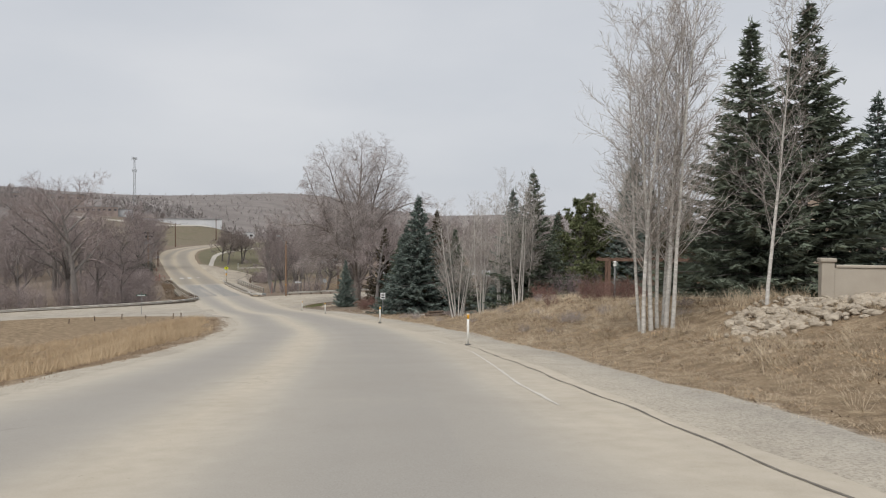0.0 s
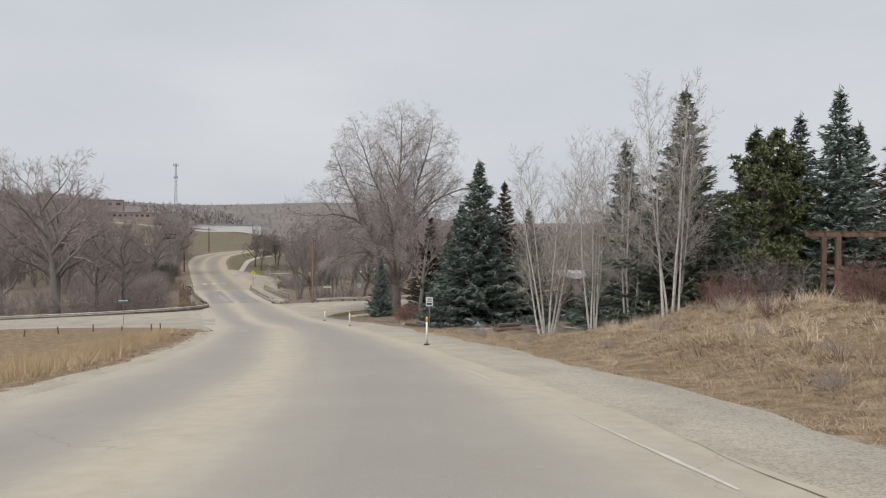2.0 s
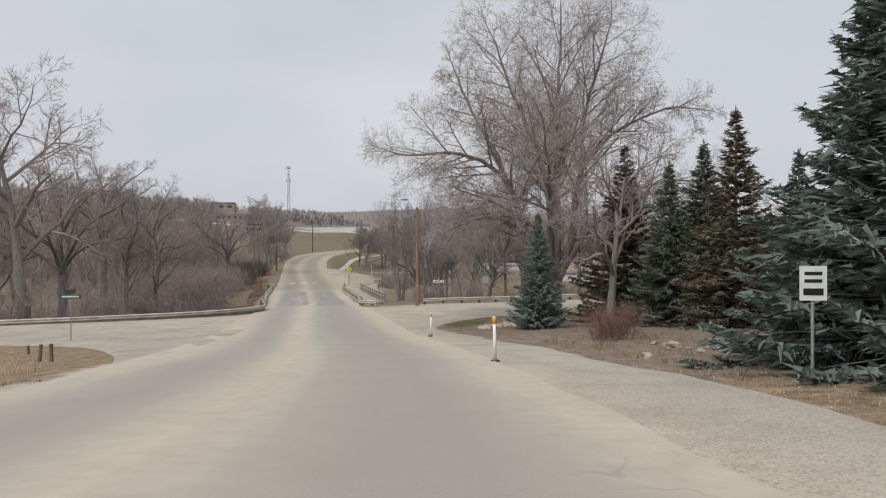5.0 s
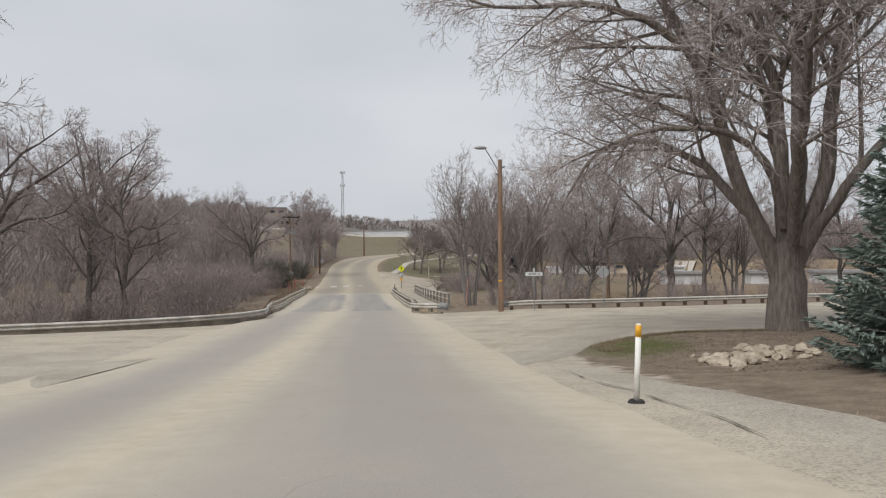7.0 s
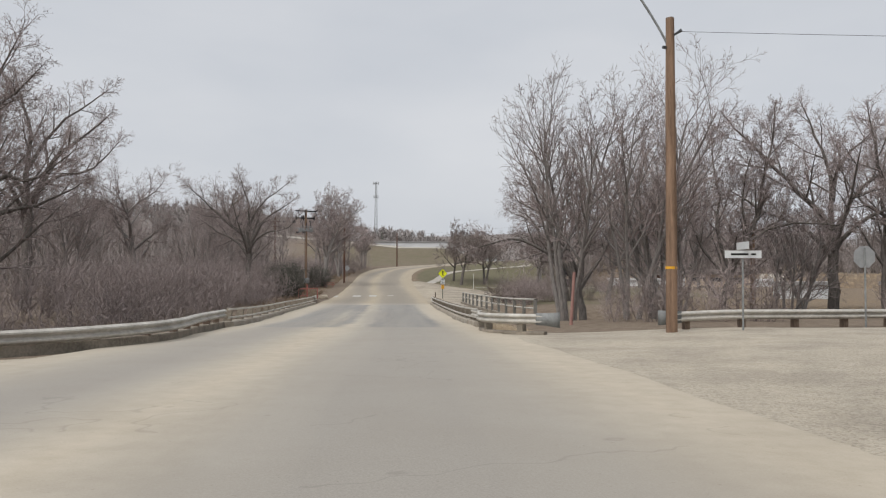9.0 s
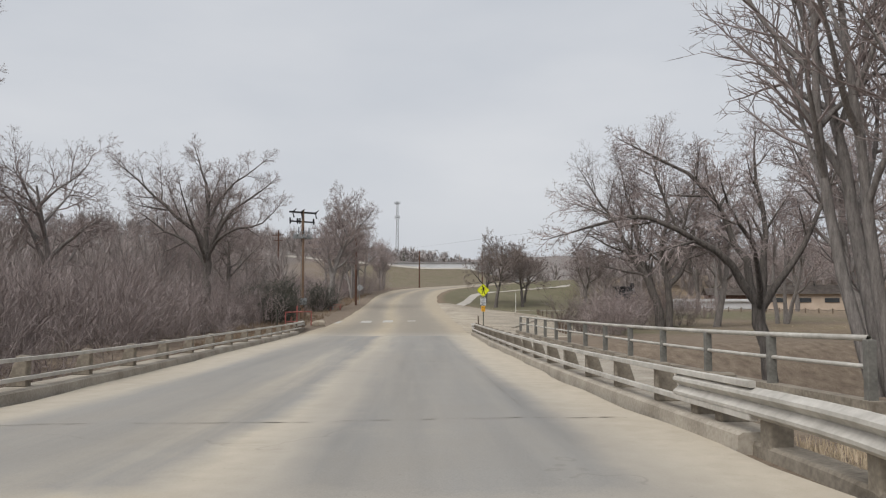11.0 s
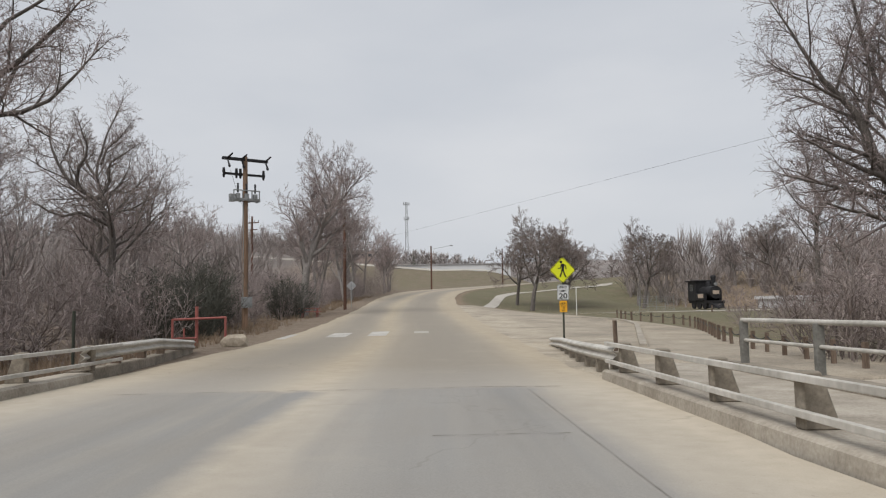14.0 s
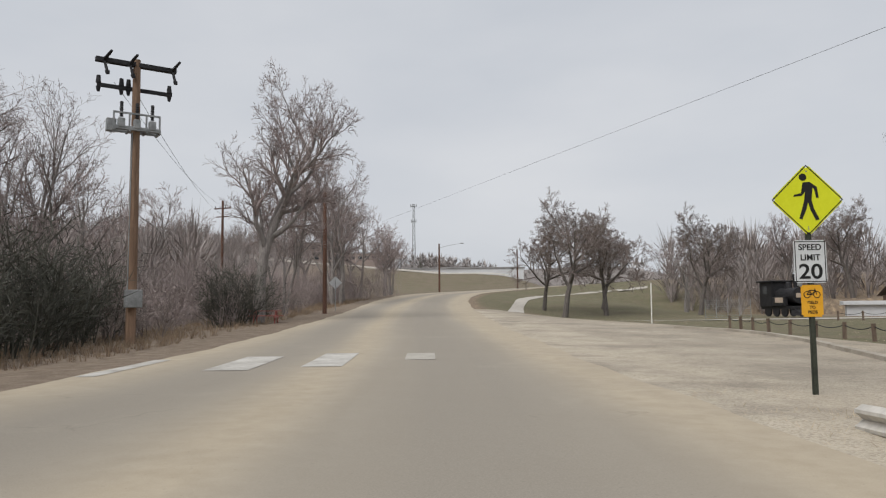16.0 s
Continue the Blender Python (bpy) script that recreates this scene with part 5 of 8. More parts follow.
def aspen(seed, stems, spread=0.12, label="clump of bare pale-barked aspen stems"):
    def make():
        rng = np.random.default_rng(seed)
        starts = []
        for k in range(stems):
            a = k * 2.4 + rng.uniform(0, 1)
            rr = 0.12 + 0.065 * k if stems > 1 else 0
            t = rng.uniform(0.3, 1.0) * spread
            starts.append(((rr * math.cos(a), rr * math.sin(a), -0.2), (t * math.cos(a), t * math.sin(a), 1), rng.uniform(8.0, 11.2), rng.uniform(0.05, 0.082)))
        kids = 34 if stems <= 2 else 24
        lines = grow(rng, starts, [level(pts=12, wander=0.025, lift=0.012, kids=kids, first=0.2, angle=42, ratio=0.25, rr=0.26, taper=0.9, fall=0.5),
                                   level(pts=4, wander=0.12, lift=0.12, kids=7, first=0.2, angle=36, ratio=0.5, rr=0.55, taper=0.75),
                                   level(pts=3, wander=0.16, lift=0.08, kids=8, first=0.15, angle=40, ratio=0.6, rr=0.6, taper=0.6),
                                   level(pts=2, wander=0.16, lift=0.05, kids=0, taper=0.5)])
        m = tree_meshes(lines, 1, (7, 3, 1, 0), BARK_ASPEN, TWIG_ASPEN, 0.0042)
        return [("trunk", m[0]), ("crown", m[1])], 10.6, "aspen_tree", label, "tree"
    return make


def thicket(seed, stems=16, twig=None, label="dense bare brown riverside thicket", cat="shrub", wide=0.9):
    def make():
        rng = np.random.default_rng(seed)
        starts = []
        for k in range(stems):
            a, r = rng.uniform(0, 6.28), rng.uniform(0.1, 1.3)
            t = rng.uniform(0.1, 0.55) * wide
            starts.append(((r * math.cos(a), r * math.sin(a), -0.15), (t * math.cos(a), t * math.sin(a), 1), rng.uniform(2.2, 3.6), rng.uniform(0.02, 0.035)))
        lines = grow(rng, starts, [level(pts=4, wander=0.14, lift=0.02, kids=8, first=0.12, angle=38, ratio=0.45, rr=0.5, taper=0.75),
                                   level(pts=2, wander=0.16, lift=0.04, kids=8, first=0.1, angle=42, ratio=0.55, rr=0.7, taper=0.6),
                                   level(pts=2, wander=0.16, lift=0.03, kids=0, taper=0.5)])
        v = join_arrays([blades((p, np.maximum(r, 0.010))) for p, r in lines[1:]])
        canes = tubes((lines[0][0], np.maximum(lines[0][1], 0.008)), 3)
        return [("stem", mesh_of("stem", *canes, twig or TWIG_DARK, False)), ("crown", mesh_of("crown", *v, twig or TWIG_DARK, False))], 3.4, "thicket_shrub", label, cat
    return make


def conifer(seed, needles, label, slim=0.22, droop=0.25, gap=0.26, dense=1.0, name="spruce_tree", bare=0.25):
    def make():
        rng = np.random.default_rng(seed)
        H = 10.0
        stem = [([(0, 0, -0.2), (0.03, 0.02, H * 0.5), (0, 0, H)], [0.17, 0.10, 0.012])]
        boughs, sprays = [], []
        z = bare
        while z < H - 0.12:
            u = z / H
            reach = H * slim * 1.06 * (1 - u) ** 1.08 * rng.uniform(0.78, 1.15) + 0.05
            n = max(4, int((5 + 6 * (1 - u)) * dense))
            a0 = rng.uniform(0, 6.28)
            for k in range(n):
                a = a0 + 6.283 * k / n + rng.uniform(-0.25, 0.25)
                L = reach * rng.uniform(0.62, 1.16)
                out = np.array([math.cos(a), math.sin(a), 0])
                side = np.array([-math.sin(a), math.cos(a), 0])
                s = np.linspace(0, 1, 5)
                rise = 0.35 * u - droop * (1 - 0.6 * u)
                pts = np.array([0, 0, z + rng.uniform(-0.1, 0.1)]) + out * (L * s)[:, None] + np.array([0, 0, 1]) * (L * (rise * s + 0.22 * s**2.5))[:, None] + side * (rng.uniform(-0.08, 0.08) * L * s**2)[:, None]
                boughs.append((pts, np.linspace(0.03, 0.008, 5) * (0.4 + 0.6 * (1 - u))))
                m = max(5, int(L * 16.0 * dense))
                for j in range(m):
                    q = (j + rng.uniform(0.2, 0.9)) / m * 0.85 + 0.15
                    c = np.array([np.interp(q, s, pts[:, i]) for i in range(3)])
                    sg = 1 if j % 2 else -1
                    w = unit(out * rng.uniform(0.5, 1.1) + side * sg * rng.uniform(0.45, 1.0) + np.array([0, 0, rng.uniform(-0.35, 0.15)]))
                    l = min(0.55, (0.24 + 0.20 * (1 - q) * L) * rng.uniform(0.8, 1.25))
                    sprays.append((np.array([c - w * 0.03, c + w * l]), np.array([0.04, 0.008]) * rng.uniform(0.8, 1.25)))
                tip = unit(pts[-1] - pts[-2])
                sprays.append((np.array([pts[-2], pts[-1], pts[-1] + tip * 0.2]), np.array([0.03, 0.035, 0.006])))
            z += gap * (0.75 + 0.5 * rng.uniform()) * (1 - 0.15 * u)
        for k in range(5):
            zz = H - 0.45 + 0.1 * k
            a = k * 2.1
            sprays.append((np.array([(0, 0, zz), (0.05 * math.cos(a), 0.05 * math.sin(a), zz + 0.15), (0.09 * math.cos(a), 0.09 * math.sin(a), zz + 0.34)]), np.array([0.03, 0.035, 0.006])))
        v = join_arrays([tubes(stem, 8), spikes(boughs)])
        return [("trunk", mesh_of("trunk", *v, BARK_DARK, True)), ("needles", mesh_of("needles", *join_arrays([blades(sprays), blades([(p + rng.normal(0, 0.07, p.shape), r * 0.9) for p, r in sprays], 2)]), needles, False))], H, name, label, "tree"
    return make


def pine(seed):
    def make():
        rng = np.random.default_rng(seed)
        lines = grow(rng, [((0, 0, -0.2), (0.02, 0, 1), 9.2, 0.17)], [level(pts=10, wander=0.03, lift=0.02, kids=58, first=0.08, angle=66, ratio=0.33, rr=0.32, taper=0.85, fall=0.68),
                                                                  level(pts=5, wander=0.10, lift=0.10, kids=6, first=0.35, angle=40, ratio=0.42, rr=0.5, taper=0.7)] + [level(pts=3, wander=0.1, lift=0.12, kids=0, taper=0.5)])
        tufts = []
        for lev in (1, 2):
            for p in lines[lev][0]:
                for q in ((p[-1],) if lev == 2 else (p[-1], p[-2], p[2])):
                    for k in range(34):
                        w = unit(rng.normal(0, 1, 3) + (0, 0, 0.35))
                        l = rng.uniform(0.18, 0.36)
                        tufts.append((np.array([q, q + w * l]), np.array([0.045, 0.008])))
        v = join_arrays([tubes(l, s) for l, s in zip(lines, (8, 5, 3))])
        return [("trunk", mesh_of("trunk", *v, BARK_DARK, True)), ("needles", mesh_of("needles", *blades(tufts), NEEDLE_PINE, False))], 9.6, "pine_tree", "bushy olive-green pine with a rounded crown", "tree"
    return make


KINDS = {
    "hero": shaped_tree(11, HERO_LIMBS, "huge bare old cottonwood with several thick arching stems", BARK_COTTON, TWIG_PALE, 0.0058, 0.0, 6, 0.05, per=1.05, reach=0.34),
    "vase_a": vase(71, 5), "vase_b": vase(72, 3), "vase_c": vase(73, 6),
    "forked": shaped_tree(12, FORKED_LIMBS, "bare dark cottonwood forking into wide spreading limbs", BARK_OLD, TWIG, 0.0054, 0.03, 5, 0.01, per=1.0, reach=0.36),
    "crooked": shaped_tree(13, CROOKED_LIMBS, "crooked dark dead-topped cottonwood above the brush", BARK_OLD, TWIG, 0.0062, 0.04, 5, 0.0, per=0.9, reach=0.3),
    "gnarled": shaped_tree(14, GNARLED_LIMBS, "gnarled dark cottonwood with twisting limbs", BARK_OLD, TWIG, 0.0062, 0.04, 5, 0.0, per=0.9, reach=0.3),
    "bent": shaped_tree(18, BENT_LIMBS, "bent dark old cottonwood with a crooked leaning top", BARK_OLD, TWIG_DARK, 0.0062, 0.03, 5, 0.0, per=0.9, reach=0.3),
    "overhang": shaped_tree(17, OVERHANG_LIMBS, "dark old cottonwood reaching over the footway", BARK_OLD, TWIG, 0.006, 0.02, 5, 0.02, per=0.9),
    "leaning": shaped_tree(15, LEANING_LIMBS, "leaning dark-barked cottonwood on the river bank", BARK_OLD, TWIG, 0.008, 0.04, 6, 0.0, per=1.1),
    "cotton_a": cottonwood(21, 38), "cotton_b": cottonwood(22, 32, 3), "cotton_c": cottonwood(23, 44), "cotton_d": cottonwood(24, 28, 4),
    "cotton_far": cottonwood(29, 38, 2, None, None, 0.05, "bare grey-brown cottonwood in the woods", False, 0.012, -4), "park": cottonwood(26, 46, 1, TWIG_DARK, BARK_OLD, 0.07, "rounded bare park tree with a dense twiggy crown", False, 0.0105, 4),
    "old": shaped_tree(16, OLD_LIMBS, "old bare cottonwood with two massive dark trunks", BARK_OLD, TWIG, 0.0054, 0.03, 5, 0.0, per=1.0, reach=0.36),
    "tall": cottonwood(27, 36, 1, None, None, 0.12, "tall slender bare cottonwood with upswept branches", True),
    "aspen_clump": aspen(31, 10, 0.10), "aspen_one": aspen(32, 1, 0.03, "single bare pale-barked aspen"), "aspen_few": aspen(33, 5, 0.14), "aspen_fan": aspen(34, 7, 0.2),
    "thicket_a": thicket(41, 16, TWIG), "thicket_b": thicket(42, 20, TWIG), "thicket_c": thicket(43, 13),
    "bank_shrub": thicket(46, 26, TWIG_PALE, "low dry grey-brown bush on the grassy bank", "shrub", 1.6),
    "purple_shrub": thicket(45, 14, TWIG_PURPLE, "bare purplish-grey garden shrub beside the aspens", "shrub", 0.8),
    "red_shrub": thicket(44, 26, TWIG_RED, "low reddish-brown bare shrub on the bank", "shrub", 1.5),
    "spruce_blue": conifer(51, NEEDLE_BLUE, "dense blue-green spruce with branches to the ground", 0.36, 0.26, 0.24),
    "spruce_blue_b": conifer(52, NEEDLE_BLUE, "tall blue-green spruce with layered boughs", 0.30, 0.3, 0.28),
    "spruce_dark": conifer(53, NEEDLE_GREEN, "tall dark green spruce", 0.36, 0.28, 0.27),
    "spruce_small": conifer(54, NEEDLE_BLUE, "small conical blue spruce", 0.28, 0.12, 0.28, 1.1),
    "spruce_brown": conifer(55, NEEDLE_BROWN, "brownish-green conifer with ragged boughs", 0.33, 0.25, 0.34),
    "pine": pine(61),
    "juniper": thicket(57, 44, NEEDLE_DULL, "dense dark dull-green evergreen shrub in the brush", "shrub", 0.7),
}

# ---- planting ----
random.seed(5)
# beside the uphill road
plant("aspen_clump", 7.7, 26.2, 12.5, 20)
plant("aspen_one", 10.6, 24.6, 10.8, 90)
plant("aspen_few", 17.5, 25.5, 10.5, 200)
plant("spruce_dark", 16.2, 34.0, 13.3)
plant("spruce_dark", 13.6, 33.6, 12.2)
plant("spruce_blue_b", 19.6, 34.5, 9.5)
plant("spruce_blue_b", 14.2, 56.9, 10.7)
plant("spruce_brown", 17.9, 58.5, 10.2)
plant("spruce_dark", 19.8, 51.5, 10.5)
plant("spruce_dark", 17.0, 61.0, 10.5)
plant("spruce_dark", 10.0, 64.0, 8.8)
plant("spruce_brown", 12.6, 80.0, 10.5)
plant("cotton_c", 8.6, 88.0, 10.0, label="pale bare weeping garden tree behind the spruces")
plant("spruce_dark", 5.0, 80.8, 3.4)
for gx, gy, gh in ((7.4, 83.5, 2.6), (9.6, 84.5, 3.0), (12.0, 83.0, 2.4), (3.6, 82.6, 3.2), (14.5, 86.0, 3.0)):
    plant("juniper", gx, gy, gh, label="dark evergreen garden shrub beside the driveway")
plant("spruce_dark", 16.5, 90.0, 12.0)
plant("spruce_brown", 22.5, 84.0, 12.0)
plant("spruce_dark", 30.0, 92.0, 13.0)
plant("spruce_blue_b", 17.4, 69.0, 13.2)
plant("spruce_dark", 25.6, 100, 19.0)
plant("pine", 10.0, 56.2, 8.8)
plant("pine", 12.6, 58.0, 7.8)
plant("spruce_dark", 6.9, 54.6, 10.0)
for gx, gy, gh in ((9.4, 67.5, 5.2), (12.4, 66.0, 6.4), (5.2, 71.0, 4.4), (15.0, 63.0, 7.0)):
    plant("spruce_dark", gx, gy, gh)
plant("purple_shrub", 8.6, 52.0, 2.6)
plant("purple_shrub", 9.6, 51.4, 2.2)
plant("spruce_blue", -2.0, 75.0, 11.9)
plant("spruce_brown", -0.2, 76.6, 10.6)
plant("spruce_dark", 1.7, 79.0, 8.9)
plant("spruce_blue", 0.9, 76.0, 6.4)
plant("spruce_blue", -3.2, 75.6, 8.9)
plant("spruce_blue_b", 6.5, 66.0, 11.3)
plant("spruce_dark", 8.6, 73.5, 9.5)
plant("spruce_small", -12.2, 97.8, 6.3)
plant("spruce_brown", -7.6, 104.0, 10.8)
plant("spruce_dark", -3.0, 105.0, 11.0)
plant("spruce_dark", -5.4, 100.0, 9.0)
plant("spruce_brown", -2.5, 97.0, 11.0)
plant("spruce_dark", 2.0, 104, 10.0)
plant("aspen_fan", 1.7, 60.6, 10.2, 30, label="fan of bare pale-barked aspen stems on the bank")
plant("aspen_few", 3.4, 56.5, 9.6, 10)
plant("aspen_few", 4.7, 54.8, 8.8, 70)
plant("aspen_few", 5.5, 51.2, 9.4, 120)
plant("aspen_one", 6.4, 53.4, 8.6)
plant("hero", -12.4, 111.3, 24.0, 17)
plant("cotton_c", -8.4, 101.0, 11.5, 200, label="bare grey-brown tree with drooping twigs before a dark spruce")
for x, y, h, k in ((6, 97, 11, "cotton_d"), (13, 101, 12, "cotton_c"), (21, 105, 13, "cotton_b"), (29, 108, 12, "cotton_a"), (37, 113, 13, "cotton_d"), (17, 112, 12, "cotton_a")):
    plant(k, x, y, h)
# behind the river side road
for x, y, h, k in ((-31.6, 140.6, 13.4, "vase_a"), (-28.7, 141.0, 13.4, "vase_b"), (-33.4, 155.0, 11.5, "overhang"), (-27.2, 145.2, 15.8, "vase_c"), (-24.6, 159, 17.4, "leaning"), (-27.5, 160, 16.6, "vase_b"),
                   (-16, 168, 19.4, "forked"), (-12.4, 168.3, 18.6, "crooked"), (-19.6, 163.5, 16.0, "vase_c"), (-5.5, 165, 18, "leaning"), (-9.0, 172, 18, "vase_a"), (1.5, 171, 17.5, "gnarled"), (9, 176, 17, "vase_c"), (18, 184, 17, "forked")):
    plant(k, x, y, h)
# the far side of the bridge
for x, y, h, k in ((-39.3, 183.5, 16.0, "old"), (-35.2, 187.5, 14.5, "cotton_a"), (-27.5, 171.0, 17, "cotton_a"), (-30, 196, 15, "cotton_b"), (-22, 208, 15, "cotton_c"),
                   (-71.7, 249, 14.2, "park"), (-68.2, 254, 12.6, "park"), (-76.0, 257, 11.4, "park"), (-70.0, 262, 11, "park"), (-58.9, 262.4, 13.5, "park"), (-61.5, 279, 12, "cotton_far"), (-40, 290, 15, "park"), (-22, 262, 14, "cotton_far"), (-8, 240, 14, "cotton_far"),
                   (-38.4, 240.5, 18.8, "crooked"), (-35.5, 238, 13, "cotton_c"), (-26, 232, 13, "cotton_far"), (-47, 312, 14, "tall")):
    plant(k, x, y, h)
# the left bank of the river
for x, y, h, k in ((-51.5, 106.6, 19.5, "cotton_c"), (-60.2, 121.0, 18.5, "forked"), (-61, 101, 15, "cotton_a"), (-72, 97, 16, "cotton_d"), (-59.4, 129.9, 17.2, "crooked"), (-54.2, 127.6, 16.3, "gnarled"), (-68, 122, 16, "cotton_a"),
                   (-78, 112, 17, "cotton_far"), (-90, 96, 17, "cotton_far"), (-78, 151, 20.5, "forked"), (-67.8, 167.6, 13.6, "forked"), (-79, 175, 12.5, "vase_a"), (-81, 158, 13.0, "vase_a"), (-80, 166, 14.6, "cotton_c"), (-73, 173, 9.5, "vase_b"), (-80.4, 185.8, 13.4, "bent"),
                   (-86.6, 191.6, 16.4, "gnarled"), (-92, 205, 10.5, "cotton_far"), (-99.8, 207.6, 17.4, "vase_a"), (-94, 199, 13, "cotton_b"), (-81.6, 209.4, 17.2, "tall"), (-86.5, 219, 13, "vase_b"), (-95.8, 243, 18.4, "cotton_b"), (-101.5, 254, 20, "tall"), (-105, 250, 16, "cotton_far"),
                   (-108, 262, 16, "tall"), (-111, 275, 15, "cotton_far"), (-113, 291, 13, "tall"), (-118, 301, 12, "cotton_far"), (-109.5, 282, 12, "tall"), (-92, 150, 15, "cotton_far"), (-100, 170, 16, "cotton_far"), (-110, 190, 15, "cotton_far"), (-105, 130, 16, "cotton_far"),
                   (-110, 76, 16, "cotton_far"), (-125, 100, 17, "cotton_far"), (-128, 150, 16, "cotton_far"), (-130, 215, 15, "cotton_far"), (-120, 240, 15, "cotton_far")):
    plant(k, x, y, h)
# thickets on both banks
rng_t = np.random.default_rng(3)


def thicket_run(a, b, n, wide, lo, hi, kinds=("thicket_a", "thicket_b", "thicket_c")):
    for k in range(n):
        u = (k + rng_t.uniform(0, 1)) / n
        x, y = a[0] + (b[0] - a[0]) * u + rng_t.uniform(-wide, wide), a[1] + (b[1] - a[1]) * u + rng_t.uniform(-wide, wide)
        if math.hypot(x + 75.0, y - 191.5) < 3.6:
            continue
        plant(kinds[int(rng_t.integers(len(kinds)))], x, y, rng_t.uniform(lo, hi), float(rng_t.uniform(0, 360)))


thicket_run((-48.5, 118), (-72, 172), 34, 3.0, 3.2, 5.2)
thicket_run((-55, 116), (-82, 170), 7, 5.0, 4.0, 6.0)
thicket_run((-50, 107), (-100, 66), 24, 3.0, 3.0, 4.8)
thicket_run((-72, 176), (-92, 228), 18, 3.0, 2.6, 4.6)
thicket_run((-82, 186), (-106, 250), 10, 5.0, 3.5, 5.5)
thicket_run((-30, 136), (-22, 141), 6, 1.5, 2.4, 3.6)
thicket_run((-20, 143), (10, 170), 16, 3.0, 1.6, 3.0)
thicket_run((-41.5, 176), (-38, 190), 7, 1.5, 2.6, 4.0)
thicket_run((-43.9, 175.2), (-42.6, 172.6), 4, 0.5, 2.8, 3.9, ("thicket_c",))
thicket_run((-41.8, 172.4), (-40.2, 171.0), 3, 0.5, 2.4, 3.4, ("thicket_a",))
thicket_run((-44, 192), (-36, 214), 9, 3.0, 2.4, 4.2)
thicket_run((9, 40), (12.5, 48), 10, 1.2, 1.1, 1.7, ("red_shrub",))
thicket_run((6, 45), (8, 54), 6, 1.0, 0.8, 1.4, ("red_shrub",))
thicket_run((-8.6, 86.5), (-8.0, 90), 3, 0.6, 1.5, 2.0, ("red_shrub",))

rng_b = np.random.default_rng(12)
for k in range(30):
    bx, by, _ = road_at(float(rng_b.uniform(6.8, 13.0)), along(float(rng_b.uniform(24, 63))))
    plant("bank_shrub", bx, by, float(rng_b.uniform(0.35, 0.8)), float(rng_b.uniform(0, 360)))

# dark junipers at the brush edge
for x, y, h in ((-78.6, 191.8, 4.6), (-80.4, 195.2, 5.0), (-79.2, 189.6, 4.0), (-75.0, 187.4, 5.4), (-72.4, 183.2, 4.2), (-77.0, 185.0, 4.6), (-81.6, 206.8, 4.6), (-84.2, 212.0, 3.8)):
    plant("juniper", x, y, h)

